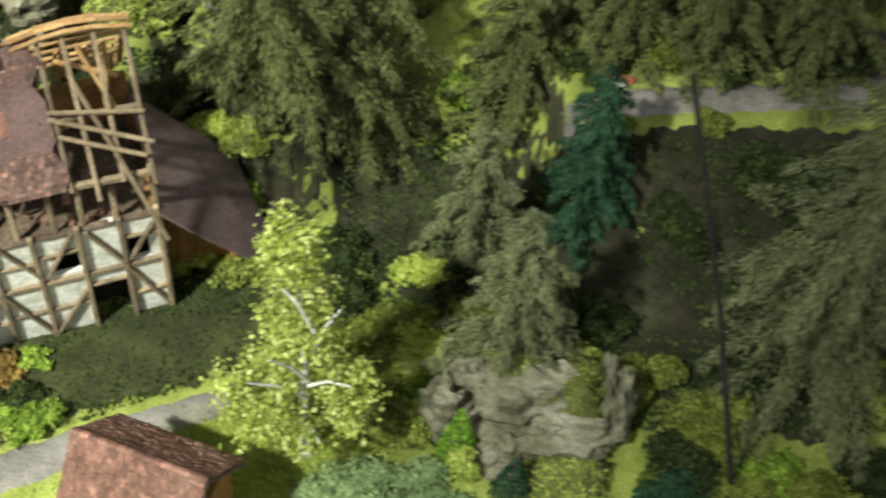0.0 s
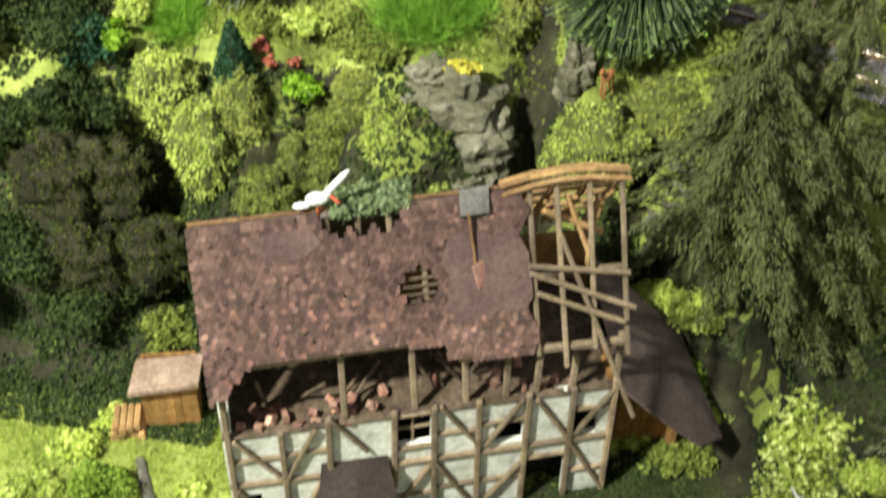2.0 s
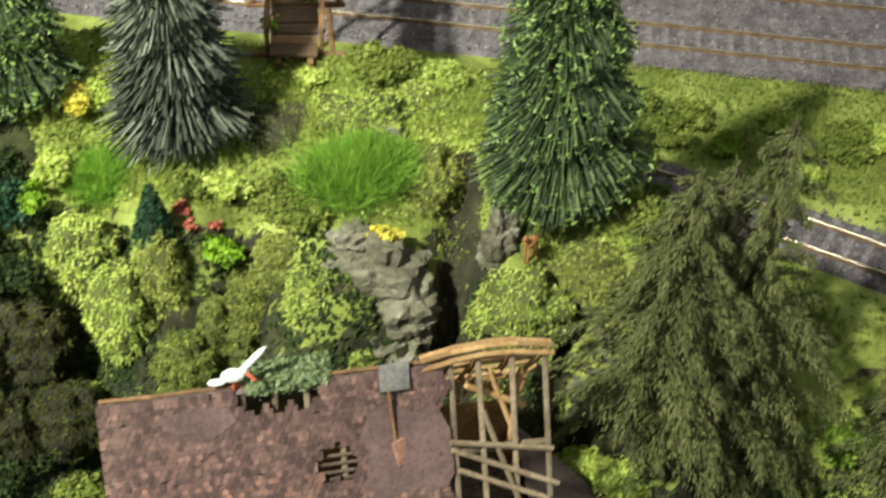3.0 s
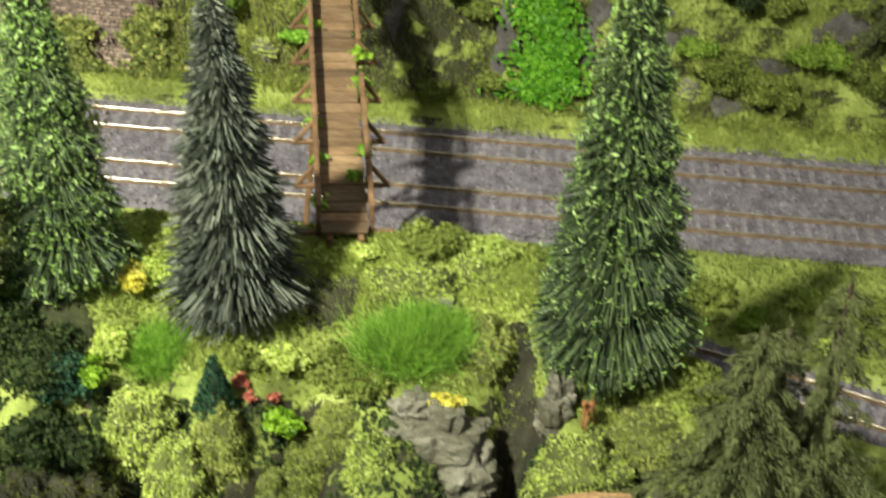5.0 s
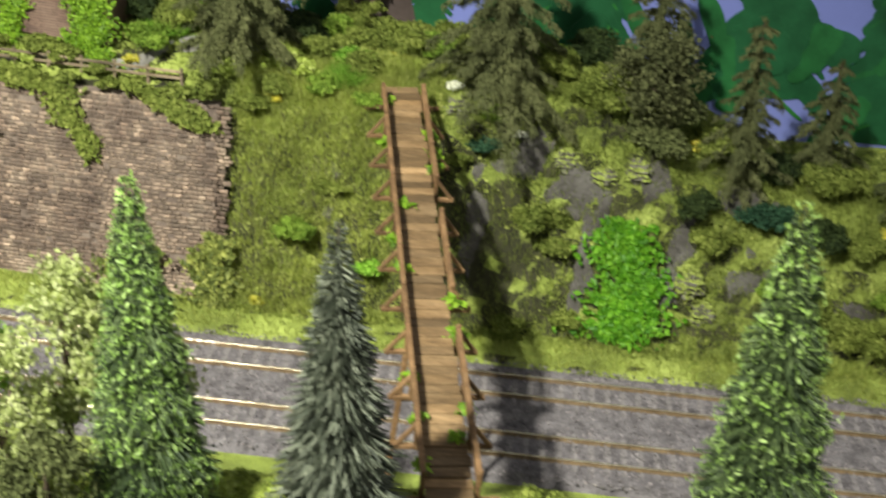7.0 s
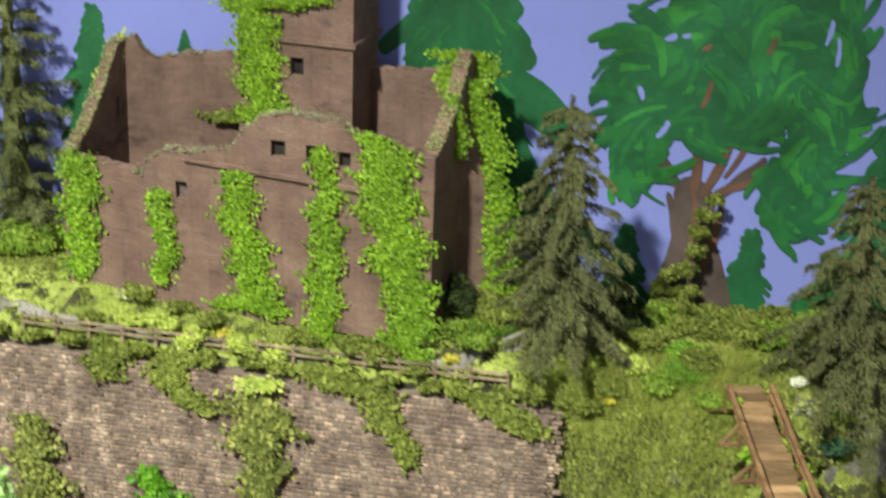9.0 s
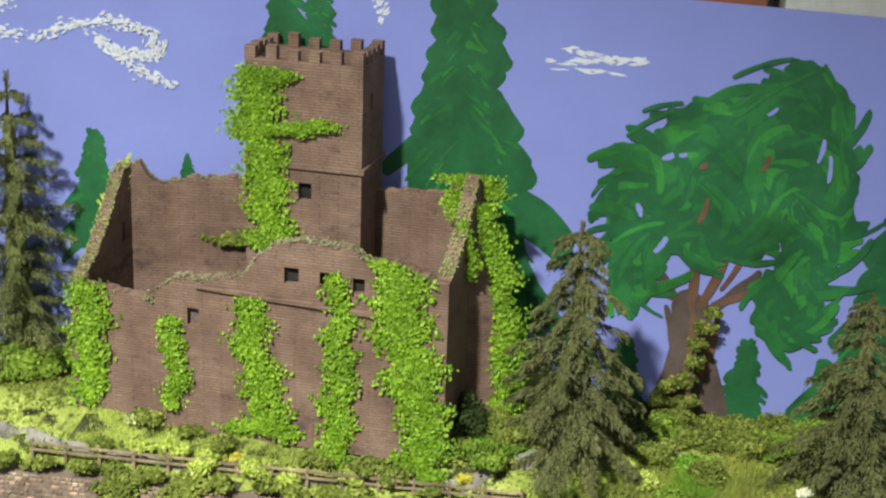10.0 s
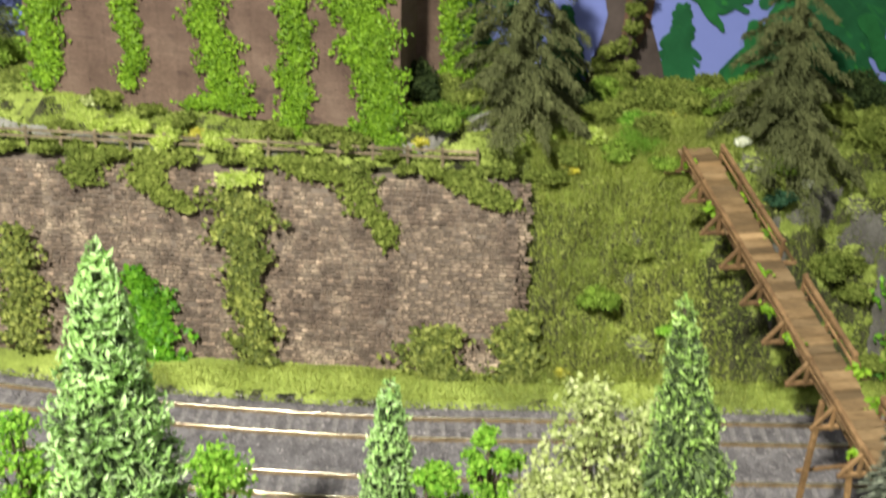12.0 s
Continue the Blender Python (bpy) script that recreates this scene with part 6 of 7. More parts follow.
def knoll(x, y, z, r, seed, mat="lime", n=2400, where="on the rocky cliff", long=2.2):
    """A rounded nose of the cliff, clad in hanging fibre moss."""
    t = thing("mossy_knoll", dict(lime="bright yellow-green", hay="olive yellow", moss="olive green", darkmoss="dark olive")[mat] + " mossy knoll " + where, "mossy rock", group="knolls of the cliff")
    v, f = ico_rock((x, y, z), r, seed, 4, 0.22)
    part("rock_core", v, f, "earth_shade" if mat == "darkmoss" else "mossearth", t, smooth=True)
    tri = v[f[R.integers(0, len(f), n)]]
    w = R.dirichlet((1, 1, 1), n)
    p = (tri * w[:, :, None]).sum(1)
    nr = np.cross(tri[:, 1] - tri[:, 0], tri[:, 2] - tri[:, 0])
    nr /= np.linalg.norm(nr, axis=1, keepdims=True) + 1e-9
    ok = nr[:, 2] > -0.45
    p, nr = p[ok], nr[ok]
    d = nr * 0.6 + (0, 0, -0.55) + R.normal(size=nr.shape) * 0.35
    d /= np.linalg.norm(d, axis=1, keepdims=True)
    m = len(p)
    g = spikes(p - nr * 0.2, d, long * R.uniform(0.5, 1.2, m), np.full(m, 0.24), 0.3)
    part("moss", *join(g, flakes(p + nr * 0.3, 0.62, nr, 0.5)), mat, t, "short hanging fibre moss")
    return t


def cone_tree(x, y, r, h, mat, label, z=None):
    """A small clipped conifer: a dense cone of short needles."""
    z = (top(x, y) if z is None else z) - 1
    t = thing("clipped_conifer", label, "conifer", at=pose(x * MM, y * MM, z * MM))
    part("trunk", *tube([(0, 0, 0), (0, 0, h * 0.9)], [r * 0.16, 0.3], 7), "bark", t)
    n = 1700
    k, a = R.random(n) ** 0.55, R.uniform(0, 6.283, n)
    w = r * (0.08 + 0.92 * k) * R.uniform(0.72, 1.05, n)
    p = np.stack([np.cos(a) * w, np.sin(a) * w, h * (1.02 - 0.95 * k)], 1)
    d = np.stack([np.cos(a), np.sin(a), R.uniform(-0.5, 0.3, n)], 1)
    part("crown", *flakes(p, 0.75, d, 0.5, 0.5), mat, t, "dense short needles")


def tuft(x, y, r, where, mat="vivid", n=4600):
    """A tuft of fine fibres that spread from one root."""
    z = top(x, y) - 1
    d = unit(n)
    d[:, 2] = np.abs(d[:, 2]) * 0.9 + 0.25
    d /= np.linalg.norm(d, axis=1, keepdims=True)
    p = np.array([x, y, z]) + d * r * 0.25 + R.normal(size=(n, 3)) * (r * 0.3, r * 0.3, 0.6)
    d = d + R.normal(size=d.shape) * 0.3
    g = spikes(p, d / np.linalg.norm(d, axis=1, keepdims=True), r * R.uniform(0.2, 0.55, n), np.full(n, 0.13), 0.25)
    thing("grass_tuft", "vivid green fibre tuft " + where, "grass tuft", *join(ball((x, y, z + r * 0.2), (r * 0.3, r * 0.3, r * 0.2)), g), mat, group="fibre tufts " + where)


HILL, BANK, CASTLE, YARD, CLIFF, VAL = "on the near hill", "on the far bank", "below the castle", "beside the ruined house", "on the rocky cliff", "under the firs"
# hilltop by the bridge
for x, y, r, m in ((19, -174, 11, "moss"), (40, -174, 8, "lime"), (60, -174, 9, "moss"), (68, -180, 9, "green"), (-4, -180, 6, "lime"),
                   (-70, -216, 15, "vivid"), (14, -220, 17, "vivid"), (22, -214, 13, "vivid"), (-84, -198, 8, "yellow"), (-76, -196, 7, "lime"), (-26, -222, 7, "lime"), (-38, -224, 6, "moss"), (-84, -222, 8, "lime"), (-116, -232, 20, "deep"), (-140, -240, 22, "deep"), (-128, -210, 13, "vivid"), (-150, -225, 18, "moss"), (112, -214, 13, "moss"), (122, -200, 11, "green"), (105, -190, 10, "lime")):
    if m == "vivid":
        tuft(x, y, r * 1.1, HILL)
    else:
        bush(x, y, r, m, HILL)
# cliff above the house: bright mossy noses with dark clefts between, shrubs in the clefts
# The darkest knolls, low on the left, have shade in their moss colour.
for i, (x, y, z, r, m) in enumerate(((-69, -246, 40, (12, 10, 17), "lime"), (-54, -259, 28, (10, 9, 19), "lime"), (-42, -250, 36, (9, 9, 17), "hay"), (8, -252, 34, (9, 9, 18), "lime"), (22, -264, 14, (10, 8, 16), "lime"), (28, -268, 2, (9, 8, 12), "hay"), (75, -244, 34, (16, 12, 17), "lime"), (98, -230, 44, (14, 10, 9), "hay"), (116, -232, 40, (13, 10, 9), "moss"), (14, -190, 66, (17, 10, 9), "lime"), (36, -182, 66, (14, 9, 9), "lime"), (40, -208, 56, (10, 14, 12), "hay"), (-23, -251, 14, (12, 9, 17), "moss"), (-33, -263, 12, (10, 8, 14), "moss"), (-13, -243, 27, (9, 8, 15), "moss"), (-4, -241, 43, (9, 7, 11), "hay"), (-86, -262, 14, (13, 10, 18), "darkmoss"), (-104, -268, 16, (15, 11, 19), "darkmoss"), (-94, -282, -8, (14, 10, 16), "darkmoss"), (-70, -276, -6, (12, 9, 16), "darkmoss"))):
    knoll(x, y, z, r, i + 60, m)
# Dark shrubs at the cliff's foot; part of their dark stands for shade.
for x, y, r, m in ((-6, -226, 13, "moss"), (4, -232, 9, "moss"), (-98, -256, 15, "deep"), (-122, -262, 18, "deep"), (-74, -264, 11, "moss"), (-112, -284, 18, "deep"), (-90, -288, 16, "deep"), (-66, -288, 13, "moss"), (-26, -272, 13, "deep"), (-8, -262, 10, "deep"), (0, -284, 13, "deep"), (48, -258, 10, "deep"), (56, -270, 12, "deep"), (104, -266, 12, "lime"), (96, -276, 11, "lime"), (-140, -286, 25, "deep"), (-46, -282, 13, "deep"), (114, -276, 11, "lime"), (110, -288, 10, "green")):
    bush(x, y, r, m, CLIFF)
for x, y, z, r, m in ((-86, -240, 56, 8, "ivy"), (-23, -243, 46, 8, "ivy"), (30, -243, 60, 5, "yellow")):
    bush(x, y, r, m, CLIFF, z=z, flake=1.1, count=7)
bush(-96, -244, 12, "bluegreen", CLIFF)
cone_tree(-45, -243, 7.5, 24, "bluegreen", "small blue-green cone-shaped conifer on the cliff", 50)
# beside the ruined house and in the valley
for x, y, r, m in ((-32, -366, 9, "green"), (-22, -367, 6, "lime"), (-46, -370, 7, "green"), (-70, -352, 9, "green"), (-74, -372, 9, "moss"), (24, -367, 10, "deep"), (12, -367, 9, "deep"), (46, -376, 10, "green"), (-66, -398, 11, "lime"), (40, -366, 8, "deep"),
                   (96, -302, 12, "lime"), (104, -296, 11, "green"), (112, -310, 11, "moss"), (100, -288, 13, "lime"), (120, -298, 9, "lime")):
    bush(x, y, r, m, YARD)
for x, y, r, m in ((172, -330, 13, "moss"), (180, -343, 12, "lime"), (180, -306, 11, "lime"), (196, -224, 12, "green"), (250, -266, 5, "moss"), (284, -264, 6, "moss"), (244, -238, 12, "deep"), (268, -234, 14, "moss"), (292, -236, 13, "deep"), (330, -232, 16, "deep"), (165, -352, 12, "moss"), (168, -372, 13, "moss"), (180, -362, 12, "green"), (235, -345, 10, "lime"), (250, -360, 13, "moss"), (262, -350, 12, "moss"), (240, -330, 13, "deep"), (268, -385, 14, "deep"), (280, -370, 14, "moss"), (250, -360, 8, "orange"), (262, -398, 12, "bluegreen"), (290, -420, 14, "moss"), (270, -420, 13, "lime"), (240, -285, 14, "deep"), (215, -290, 14, "deep"), (270, -300, 14, "deep"), (300, -290, 14, "deep"), (195, -300, 15, "deep"), (200, -330, 11, "moss"), (300, -350, 18, "deep"), (325, -310, 18, "deep")):
    bush(x, y, r, m, VAL)
for x, y, r in ((-84, -338, 9), (-94, -356, 10), (-62, -364, 6), (-40, -350, 6), (-82, -386, 9), (-74, -326, 7)):
    bush(x, y, r, "lime", YARD)
bush(33, -353, 7, "russet", YARD)
bush(44, -351, 6, "green", YARD)
for x, y in ((2, -373), (7, -376), (-2, -377)):
    bush(x, y, 4, "redflower", YARD, count=4)
bush(250, -246, 5, "whiteflower", VAL, count=5)
bush(255, -243, 3, "redflower", VAL, count=4)
bush(88, 118, 3, "redflower", BANK, count=4)
for x, y, r, m in ((286, -402, 12, "moss"), (302, -414, 14, "deep"), (318, -402, 14, "moss"), (274, -416, 12, "green"), (334, -388, 15, "deep"), (298, -390, 10, "green"), (258, -392, 9, "moss")):
    bush(x, y, r, m, VAL)
for x, y, r, m in ((150, -322, 12, "deep"), (157, -338, 10, "moss"), (146, -304, 11, "deep")):
    bush(x, y, r, m, VAL)
# rockery near the camera's start: one split boulder, small conifers round it
for i, (x, y, z, r) in enumerate(((212, -368, -34, (26, 16, 19)), (186, -370, -34, (8, 8, 19)), (196, -362, -26, (8, 6, 12)), (226, -380, -36, (17, 8, 13)), (244, -366, -34, (6, 13, 20)), (206, -384, -38, (10, 8, 9)))):
    thing("rock", "grey-brown split rock of the valley rockery", "rock", *ico_rock((x, y, z), r, i + 3, 4, 0.3), "boulder", group="rockery rocks")
for x, y, rr, hh, m, lb in ((191, -382, 8, 19, "vivid", "small bright green"), (209, -396, 8, 15, "bluegreen", "small grey-green"), (232, -364, 8, 15, "bluegreen", "small blue-green")):
    cone_tree(x, y, rr, hh * 1.7, m, lb + " cone-shaped conifer in the rockery")
bush(194, -390, 6, "lime", "in the valley rockery", rz=13)
knoll(226, -392, -40, (15, 10, 9), 91, "lime", 1500, "in the valley rockery")
knoll(229, -366, -33, (15, 13, 18), 92, "moss", 1900, "in the valley rockery")
knoll(208, -360, -28, (12, 9, 14), 93, "hay", 1300, "in the valley rockery")
for x, y, r in ((150, -396, 15), (168, -394, 15), (182, -404, 14), (160, -408, 16)):
    bush(x, y, r, "mint", "in the valley rockery", rz=r * 0.3)
# rocks of the cliff
for i, (x, y, z, r) in enumerate(((28, -243, 42, (15, 9, 20)), (19, -241, 53, (9, 7, 9)), (38, -248, 32, (10, 8, 17)), (30, -254, 22, (11, 8, 12)), (65, -230, 52, (6, 6, 13)), (24, -200, 64, (9, 7, 7)), (104, -246, 24, (11, 9, 14)))):
    thing("rock", "grey craggy rock on the cliff with moss", "rock", *ico_rock((x, y, z), r, i + 11, 4, 0.4), "cragrock" if i < 5 else "rock", group="cliff rocks")
for x, y in ((-34, -237), (-28, -234), (-38, -232)):
    bush(x, y, 3, "redflower", HILL, flake=0.9, count=4)
# far bank
for x, y, r, m in ((10, 84, 13, "moss"), (20, 78, 10, "moss"), (30, 64, 10, "moss"), (0, 62, 9, "moss"), (84, 96, 13, "deep"), (96, 90, 12, "moss"), (140, 76, 15, "moss"), (158, 72, 15, "moss"), (172, 70, 13, "moss"), (128, 82, 12, "green"), (150, 98, 13, "deep"), (120, 104, 12, "bluegreen"), (168, 96, 12, "moss"), (190, 82, 14, "green"), (210, 76, 14, "moss"), (60, 108, 17, "fluffy"), (46, 116, 18, "moss"), (66, 122, 18, "fluffy"), (34, 126, 17, "moss"), (92, 126, 15, "moss"), (150, 122, 15, "moss"), (166, 130, 13, "moss"), (128, 128, 14, "deep"),
                   (-8, 128, 12, "moss"), (10, 132, 15, "moss"), (-104, 124, 12, "moss"), (-88, 118, 9, "vivid"), (-82, 108, 11, "moss"), (-78, 92, 9, "green"), (-112, 104, 10, "lime"), (-122, 94, 10, "moss"), (-134, 88, 9, "moss"), (-96, 98, 10, "green"), (-90, 76, 9, "moss"), (-104, 70, 10, "green"), (-70, 66, 9, "vivid"), (-60, 134, 12, "moss"), (-46, 138, 12, "green"), (-30, 140, 14, "moss"), (0, 146, 15, "green"), (30, 150, 18, "deep"), (-86, 140, 12, "moss"), (-70, 150, 13, "moss"), (-122, 116, 10, "lime"), (-14, 104, 9, "green"), (-32, 84, 7, "moss"), (-20, 92, 8, "bluegreen"), (-116, 138, 11, "deep"), (-100, 150, 10, "green")):
    bush(x, y, r, m, BANK)
for x, y, m in ((-4, 103, "whiteflower"), (-38, 108, "whiteflower"), (84, 116, "yellow"), (70, 110, "yellow"), (-98, 138, "lime"), (180, 104, "yellow"), (-66, 128, "yellow"), (-120, 90, "yellow")):
    bush(x, y, 5, m, BANK, flake=0.9, count=5)
for i, (x, y, r) in enumerate(((86, 78, 7), (94, 72, 6), (56, 100, 6), (20, 100, 6), (-34, 98, 6), (-84, 64, 6), (128, 70, 6), (40, 96, 6))):
    thing("rock", "grey rock in the far bank", "rock", *ico_rock((x, y, top(x, y)), (r, r * 0.8, r), i + 40, 4, 0.4), "rock", group="bank rocks")
for pts, w in (([(30, 66), (38, 80), (34, 92)], [3, 7, 3]), ([(72, 72), (82, 84), (80, 96)], [3, 8, 4]), ([(10, 88), (28, 94), (44, 90)], [3, 7, 3]), ([(58, 96), (70, 104)], [4, 6]), ([(104, 80), (116, 88), (130, 86)], [3, 7, 3]), ([(-6, 92), (2, 100), (14, 106)], [3, 7, 3]), ([(-24, 70), (-18, 84), (-6, 94)], [3, 6, 3]), ([(-92, 72), (-86, 82), (-84, 92)], [2, 4, 2]), ([(140, 64), (156, 74), (176, 78)], [3, 7, 3]), ([(186, 88), (204, 92), (220, 90)], [3, 7, 3]), ([(96, 104), (112, 110), (130, 108)], [3, 7, 3])):
    ground_strip("bare_earth", "bare grey-brown earth showing in the far bank", pts, w, "earthgrey", 1.0, "ground")


def curtain(name, label, strips, n, y_of, mat, size=1.9):
    ob = thing(name, label, "ivy")
    creeper(strips, n, y_of, mat, size, ob, "")


def bank_y(x, z):
    ys = np.arange(50, 130, 1.0)
    return float(np.interp(z, land(x, ys), ys))


curtain("ivy_patch", "bright green ivy patch hanging on the far bank", [[(46, 60, 8), (56, 48, 15), (57, 30, 17), (57, 8, 18)]], 1500, lambda x, z: bank_y(x, z) - 2, "vividivy", 1.7)
# ivy and shrubs on the retaining wall
wall_y = lambda x, z: float(wall_foot(x)) + 15 * z / 100
for s, m, c in (([[(-352, 108, 9), (-353, 92, 8)]], "moss", 500), ([[(-318, 108, 9), (-322, 94, 9), (-312, 84, 9)], [(-308, 84, 6), (-304, 80, 4)]], "moss", 800), ([[(-225, 104, 9), (-220, 90, 8), (-212, 76, 6), (-208, 68, 4)]], "moss", 700), ([[(-250, 108, 14), (-238, 100, 11)]], "moss", 600), ([[(-180, 106, 12), (-168, 98, 10), (-152, 90, 9)]], "moss", 800), ([[(-395, 108, 30), (-360, 108, 30)], [(-350, 109, 30), (-150, 106, 30)]], "moss", 10)):
    curtain("wall_creeper", "olive green creeper hanging over the retaining wall", s, c, wall_y, m, 1.3)
for x in np.arange(-440, -140, 17.0):
    y = float(wall_foot(x)) + 17
    bush(x + R.uniform(-3, 3), y, R.uniform(6, 9), "moss", "along the wall's crown", z=103, flake=1.1, count=6)
curtain("wall_shrub", "tall leafy climbing shrub against the retaining wall", [[(-283, 92, 12), (-276, 84, 15), (-277, 66, 10), (-276, 40, 8), (-272, 20, 9), (-268, 6, 9)]], 1900, lambda x, z: wall_y(x, z) - 3, "shrub", 1.5)
curtain("wall_shrub", "yellow-green top of the climbing shrub on the wall", [[(-286, 98, 6), (-272, 100, 7)]], 330, lambda x, z: wall_y(x, z) - 4, "lime", 1.4)
curtain("wall_shrub", "leafy shrub at the foot of the retaining wall", [[(-183, 30, 9), (-186, 16, 13), (-184, 4, 13)]], 900, lambda x, z: wall_y(x, z) - 4, "shrub", 1.5)
curtain("wall_shrub", "yellow-green leafy shrub at the foot of the retaining wall", [[(-146, 40, 6), (-145, 22, 10), (-145, 4, 10)]], 900, lambda x, z: wall_y(x, z) - 5, "shrub", 1.5)
curtain("wall_shrub", "tall leafy shrub against the retaining wall", [[(-388, 70, 8), (-386, 40, 11), (-386, 8, 10)]], 1000, lambda x, z: wall_y(x, z) - 4, "shrub", 1.5)
curtain("ivy_patch", "bright green ivy patch low on the retaining wall", [[(-328, 50, 5), (-325, 36, 10), (-324, 14, 15), (-324, 4, 15)]], 1100, lambda x, z: wall_y(x, z) - 2, "vividivy", 1.7)
bush(-122, 60, 6, "yellow", "at the wall's end", count=5)
# Two dark bushes added in place of the shade in this gap.
bush(-194, 122, 9, "deep", "in the gap beside the castle wall", rz=16)
bush(-190, 114, 8, "deep", "in the gap beside the castle wall", rz=10)
bush(125, -425, 9, "deep", "at the cottage's end")
tuft(-177, 111, 12, CASTLE)
tuft(-88, 106, 12, BANK)
for x, y, r, m in ((-145, 95, 7, "lime"), (-126, 106, 7, "lime")):
    bush(x, y, r, m, BANK)
# castle forecourt
for x, y, r, m in ((-366, 110, 8, "moss"), (-352, 116, 5, "whiteleaf"), (-344, 117, 8, "moss"), (-322, 113, 7, "moss"), (-306, 108, 7, "moss"), (-262, 104, 8, "moss"), (-236, 100, 10, "moss"), (-222, 97, 9, "moss"), (-208, 92, 8, "moss"), (-243, 96, 7, "lime"), (-184, 104, 13, "green"), (-172, 112, 12, "moss"), (-180, 118, 10, "moss"), (-300, 104, 5, "yellow"), (-310, 106, 4, "yellow"), (-193, 98, 4, "yellow"), (-330, 108, 9, "lime"), (-312, 103, 10, "lime"), (-290, 101, 10, "lime"), (-272, 99, 9, "lime"), (-348, 109, 8, "lime"), (-420, 150, 20, "green"), (-400, 160, 14, "green"), (-86, 160, 11, "fluffy"), (-96, 156, 12, "moss"), (-84, 170, 9, "moss"), (-62, 160, 12, "moss"), (-42, 165, 12, "moss"), (-118, 158, 14, "deep"), (-20, 165, 15, "green")):
    if m == "whiteleaf":
        bush(x, y, 5, "pale", CASTLE, count=5)
    else:
        bush(x, y, r, m, CASTLE, rz=r * 0.55 if m == "lime" else None)
sapling = thing("slim_shrub", "slim olive green shrub climbing before the painted tree", "shrub")
zs = top(-86, 178)
part("stem", *tube([(-88, 178, zs - 2), (-86, 178, zs + 22), (-84, 179, zs + 46), (-80, 180, zs + 62)], [1.4, 1.1, 0.8, 0.4], 7), "bark", sapling)
for x, z, r in ((-89, 4, 8), (-86, 13, 7), (-89, 23, 7), (-84, 33, 7), (-85, 43, 6.5), (-81, 52, 6), (-79, 60, 5), (-97, 20, 7), (-101, 12, 7)):
    part("clump", *join(*foam((x, 178, zs + z), (r, r * 0.7, r * 0.95), 0.74, 6)), "moss", sapling)


# ---- fine ground cover ----
def cover(name, label, n, area, mat, size, keep, flat=True, up=0.0):
    """Flock and fibres sown on the ground; keep(x, y) is where they grow."""
    x, y = R.uniform(area[0], area[1], n), R.uniform(area[2], area[3], n)
    ok = keep(x, y)
    x, y = x[ok], y[ok]
    x, y, z = spot(x, y).T
    z = z + up
    if flat:
        g = flakes(np.stack([x, y, z + R.uniform(-0.2, 0.9, len(x))], 1), size, np.array([[0, -0.3, 0.8]]), 0.5)
    else:
        d = np.stack([R.normal(0, 0.35, len(x)), R.normal(-0.1, 0.35, len(x)), np.ones(len(x))], 1)
        d /= np.linalg.norm(d, axis=1, keepdims=True)
        p, q = np.stack([x, y, z - 0.4], 1), np.cross(d, unit(len(x))) * 0.2
        e = p + d * (size * R.uniform(0.6, 1.4, len(x)))[:, None]
        g = np.stack([p - q, p + q, e + q * 0.3, e - q * 0.3], 1).reshape(-1, 3), np.arange(4 * len(x)).reshape(-1, 4)
    thing(name, label, "grass", *g, mat, kind="stuff")


def patchy(x, y, f, lo):
    return np.sin(x * f + 1.3 * np.sin(y * f * 1.7)) + np.cos(y * f * 1.3 + 0.7 * np.sin(x * f * 2.1)) > lo


bankish = lambda x, y: (y > bed_edge(x) + 1) & ((x > -140) | (y < wall_foot(x) - 1))
cover("grass", "short yellow-green grass along the far side of the track", 30000, (-430, 300, 46, 68), "hay", 2.8, lambda x, y: bankish(x, y) & (y < bed_edge(x) + 20), False)
cover("grass", "fuzzy yellow-green grass on the bank beside the wall", 26000, (-146, -58, 58, 126), "hay", 5.5, lambda x, y: bankish(x, y), False)
cover("grass", "bright fuzzy grass beside the wall", 17000, (-142, -55, 58, 124), "lime", 4.0, lambda x, y: bankish(x, y) & patchy(x, y, 0.12, -0.8), False)
cover("grass", "fuzzy olive grass on the far bank", 26000, (-60, 200, 58, 126), "moss", 3.8, lambda x, y: bankish(x, y), False)
cover("turf", "yellow-green turf beside the wall", 14000, (-146, -40, 58, 126), "hay", 1.0, lambda x, y: bankish(x, y))
cover("turf", "olive turf on the far bank", 30000, (-140, 260, 56, 186), "moss", 1.0, lambda x, y: bankish(x, y) & patchy(x, y, 0.09, -0.2))
cover("turf", "fresh green turf on the far bank", 15000, (-140, 260, 56, 186), "hay", 0.9, lambda x, y: bankish(x, y) & patchy(x + 40, y, 0.11, -0.2))
cover("turf", "light yellow-green grass before the castle", 26000, (-375, -205, 88, 122), "lime", 2.4, lambda x, y: (y > wall_foot(x) + 26) & (y < 123.0 - (x + 382.0) * 0.145) & patchy(x, y, 0.1, -1.5), False)
cover("turf", "olive turf on the castle terrace", 12000, (-430, -140, 88, 150), "moss", 1.0, lambda x, y: (y > wall_foot(x) + 24) & patchy(x + 30, y, 0.1, -0.9))
cover("turf", "light yellow-green turf on the near hill", 34000, (-330, 125, -230, -158), "lime", 0.85, lambda x, y: patchy(x, y, 0.08, 0.0))
cover("turf", "olive turf on the cliff", 40000, (-330, 135, -300, -165), "moss", 0.95, lambda x, y: patchy(x + 20, y, 0.09, -0.4) & ((y > -230) | patchy(x, y + 9, 0.12, 1.3)))
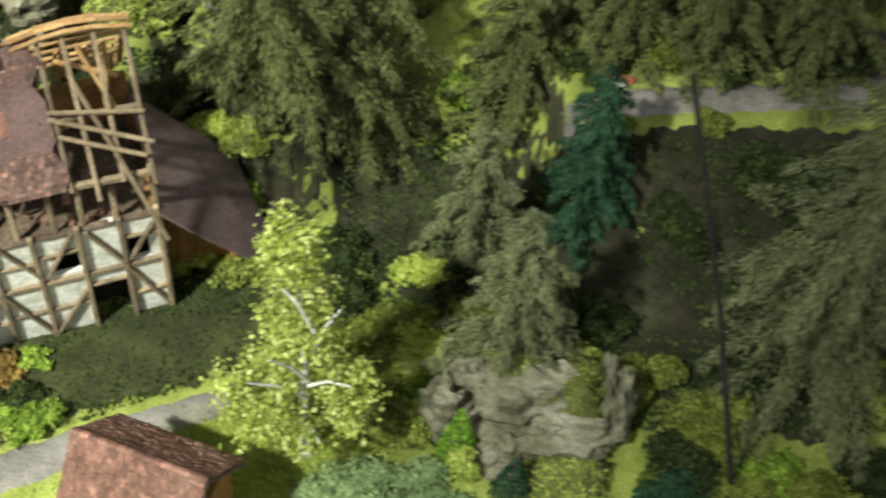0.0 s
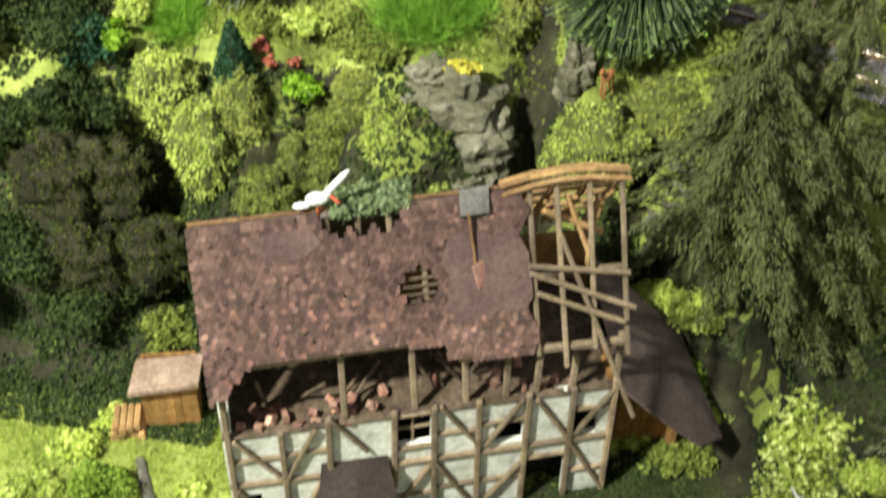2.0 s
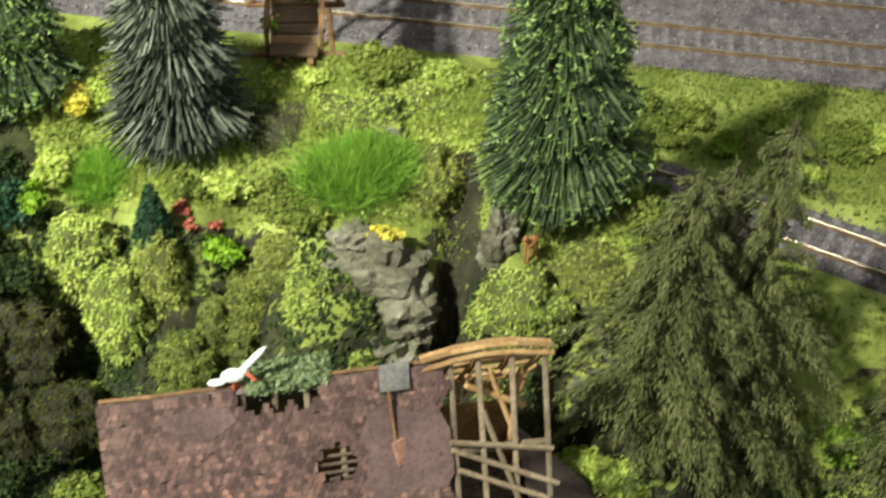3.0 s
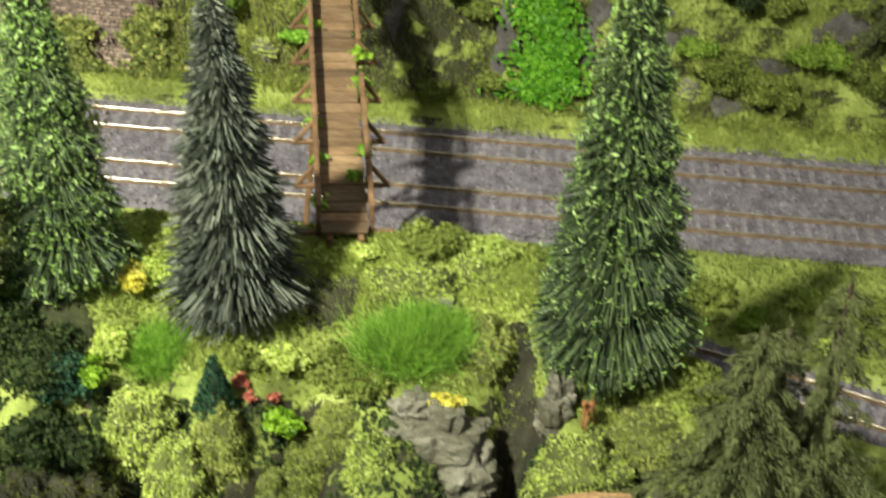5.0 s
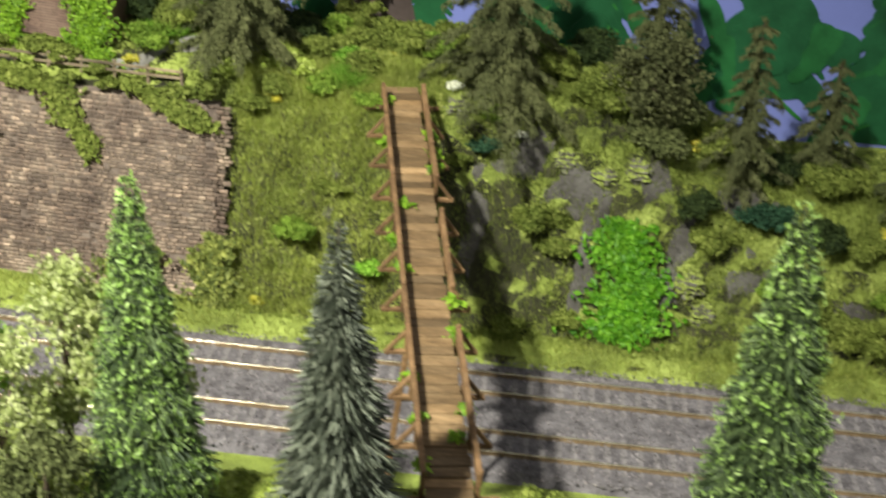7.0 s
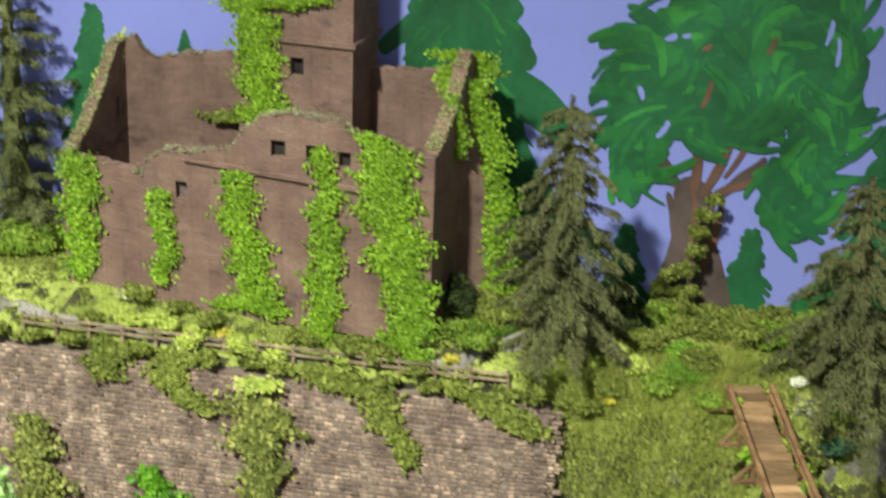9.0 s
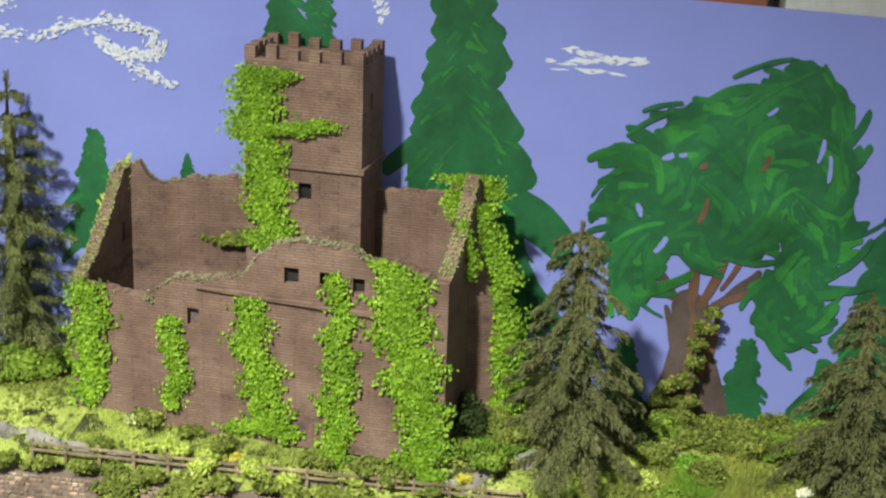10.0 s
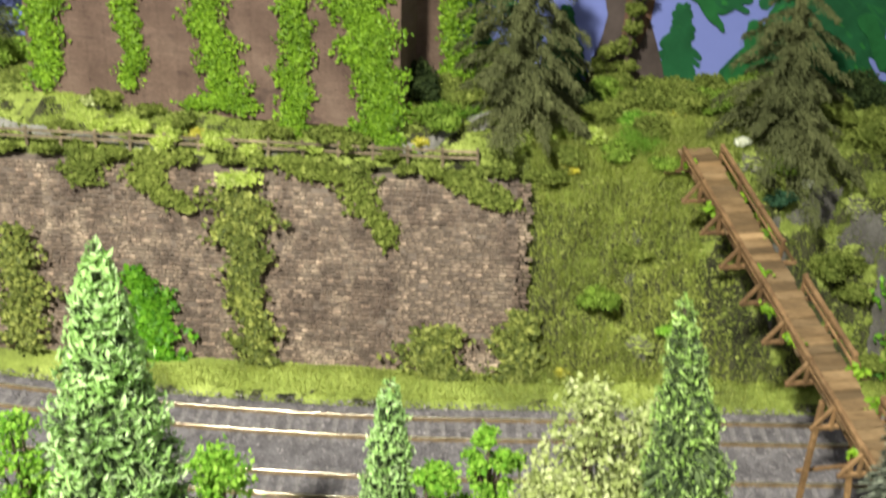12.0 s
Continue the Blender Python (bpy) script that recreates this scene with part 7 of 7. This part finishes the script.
# Dark turf adds to the shade coloured into the ground under the firs.
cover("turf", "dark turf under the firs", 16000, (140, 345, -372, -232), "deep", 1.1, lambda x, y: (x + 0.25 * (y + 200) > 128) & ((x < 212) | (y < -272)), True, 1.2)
# Turf coloured dark to carry the shade at the cliff's foot.
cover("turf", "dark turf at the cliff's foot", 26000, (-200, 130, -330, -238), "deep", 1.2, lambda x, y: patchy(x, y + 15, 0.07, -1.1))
cover("turf", "dark olive turf with the cliff foot's shade in its colour", 13000, (-200, -40, -330, -255), "deep", 1.2, lambda x, y: x < -40, True, 1.5)
cover("grass", "bright grass on the mound by the footbridge", 12000, (-14, 64, -194, -160), "lime", 2.2, lambda x, y: patchy(x, y, 0.1, -1.0), False)
cover("grass", "bright grass on the hill before the spruces", 13000, (-100, 0, -230, -190), "lime", 2.2, lambda x, y: patchy(x, y + 5, 0.1, -0.4), False)
cover("grass", "fuzzy olive grass on the near hill", 24000, (-120, 130, -262, -160), "moss", 2.4, lambda x, y: patchy(x + 9, y, 0.1, -0.6) & (y > -230), False)
cover("grass", "fuzzy light green grass on the near hill", 20000, (-120, 130, -230, -160), "hay", 2.6, lambda x, y: patchy(x - 15, y, 0.08, -0.5), False)
cover("grass", "short green grass round the ruined house", 20000, (-140, 330, -460, -318), "green", 2.3, lambda x, y: ((x < 0) | (x > 190) | (y < -384 + (x - 40) * 0.42)) & patchy(x, y, 0.05, -0.9) & ~((np.abs(y + 394 - (x - 40) * 0.42) < 9) & (x > -20) & (x < 130)), False)
cover("grass", "yellow-green grass on the sunny yard", 17000, (-120, 200, -450, -320), "lime", 2.3, lambda x, y: ((x < -15) | (y < -372)) & patchy(x, y, 0.06, -0.6) & ~((np.abs(y + 394 - (x - 40) * 0.42) < 9) & (x > -20) & (x < 130)), False)
cover("grass", "bright uneven grass of the sunny yard", 16000, (-125, -18, -425, -318), "lime", 3.0, lambda x, y: patchy(x, y, 0.09, -1.0), False)
cover("grass", "bright lawn round the birch", 9000, (92, 168, -412, -368), "lime", 2.6, lambda x, y: patchy(x, y, 0.07, -1.6) & (y < -384 + (x - 40) * 0.3), False)
# Grass and turf coloured dark for the shade before the house.
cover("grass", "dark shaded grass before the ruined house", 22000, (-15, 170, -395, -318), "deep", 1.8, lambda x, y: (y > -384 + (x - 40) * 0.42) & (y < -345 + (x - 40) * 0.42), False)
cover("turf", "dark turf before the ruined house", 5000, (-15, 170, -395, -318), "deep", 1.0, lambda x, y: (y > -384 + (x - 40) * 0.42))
cover("grass", "short grass beside the single track", 16000, (100, 330, -125, -45), "moss", 2.3, lambda x, y: np.abs(y - siding(x)) > 24, False)
cover("turf", "olive turf beside the single track", 9000, (100, 330, -230, -45), "moss", 1.0, lambda x, y: np.abs(y - siding(x)) > 22)
for x, y, r, m in ((124, -96, 11, "moss"), (134, -84, 10, "moss"), (150, -100, 9, "green"), (116, -80, 11, "moss"), (170, -78, 9, "lime"), (196, -88, 12, "moss"), (214, -84, 12, "lime"), (236, -100, 12, "moss"), (180, -112, 8, "lime"), (108, -104, 10, "deep"), (118, -140, 9, "moss"), (150, -178, 9, "moss"), (176, -190, 10, "moss")):
    bush(x, y, r, m, "beside the single track")

# ---- small figures ----
stork = []
stork.append(ball((0, 0, 7), (3.3, 1.8, 2.0), 10, 7, 0.04))
stork.append(ball((7.5, 0, 12.5), (6.5, 0.9, 2.0), 9, 6, 0.05))
stork[-1] = (np.array([(1.5 + (x - 2.5) * 0.68, y, 7.6 + (x - 2.5) * 0.8 + (z - 12.5) * 0.8) for x, y, z in stork[-1][0]]), stork[-1][1])
stork.append(ball((-4.2, 0, 5.0), (2.6, 1.1, 0.9), 8, 5, 0.05))
stork.append(ball((2.6, -1.8, 10.5), (1.2, 1.0, 1.2), 8, 5, 0.03))
thing("bird_figure", "white bird figure with one wing raised on the roof ridge", "figurine", *join(*stork), "white", at=house.matrix_world @ pose(0.034, HD / 2 * MM, (RZ - 1.5) * MM, 0, 0, 0))
legs = join(tube([(0, -0.6, 0), (0, -0.6, 6)], [0.35, 0.35], 6), tube([(1, 0.6, 0), (1, 0.6, 6)], [0.35, 0.35], 6), tube([(3.4, -2.2, 10.4), (5.6, -4.6, 9.6)], [0.5, 0.2], 6))
thing("bird_perch", "orange-red stand under the white bird figure", "stand", *legs, "red", at=house.matrix_world @ pose(0.034, HD / 2 * MM, (RZ - 2) * MM, 0, 0, 0))
dz = top(76, -224) - 1
deer = [ball((0, 0, 9), (5, 2, 2.4), 10, 7, 0.04), ball((-5.4, 0, 14), (1.9, 1.1, 1.4), 8, 5, 0.03), ball((-4.2, 0, 11.4), (1.2, 1.0, 2.8), 8, 5, 0.03)]
for a, b in ((-3.4, -1), (-3.2, 1), (3.4, -1), (3.4, 1)):
    deer.append(ball((a, b, 4), (0.7, 0.6, 4.6), 7, 5, 0.02))
thing("animal_figure", "small fawn-brown animal figure standing on the cliff edge", "figurine", *join(*deer), "fawn", at=pose(0.076, -0.234, (top(76, -234) + 1) * MM, 0, 0, 60) @ Matrix.Diagonal((0.72, 0.72, 0.85, 1.0)))

# ---- single stones of the wall and single roof tiles, each an object ----
me_tile = mesh("roof_tile", *TILE)
me_tile.materials.append(M["tile"])
# Same dark rims, shade put into the colour of the single tiles.
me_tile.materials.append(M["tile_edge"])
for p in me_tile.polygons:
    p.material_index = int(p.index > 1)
me_pale = mesh("roof_tile", *TILE)
me_pale.materials.append(M["tile_red"])
for t in near_tiles:
    ob = new("roof_tile", me_pale if t[1] > 0.4 and R.random() < 0.1 else me_tile)
    ob.parent = house
    ob.matrix_basis = tile_matrix(*t)
kinds = []
for w in (1.9, 2.4, 2.9, 3.4, 3.9):
    sv, sf = stone_geo(w / 2 - 0.14, 0.9)
    me = mesh("stone", sv + R.uniform(-0.13, 0.13, (8, 3)), sf)
    me.materials.append(M["stone"])
    kinds.append((w, me))
for x, y, z, w, h, d in near:
    kw, me = min(kinds, key=lambda k: abs(k[0] - w))
    ob = new("stone", me)
    ob.parent = wall
    ob.matrix_basis = Matrix.LocRotScale(Vector(((x + w / 2) * MM, y * MM, (z + h / 2) * MM)), None, Vector((w / kw, d, h / 2.04)))
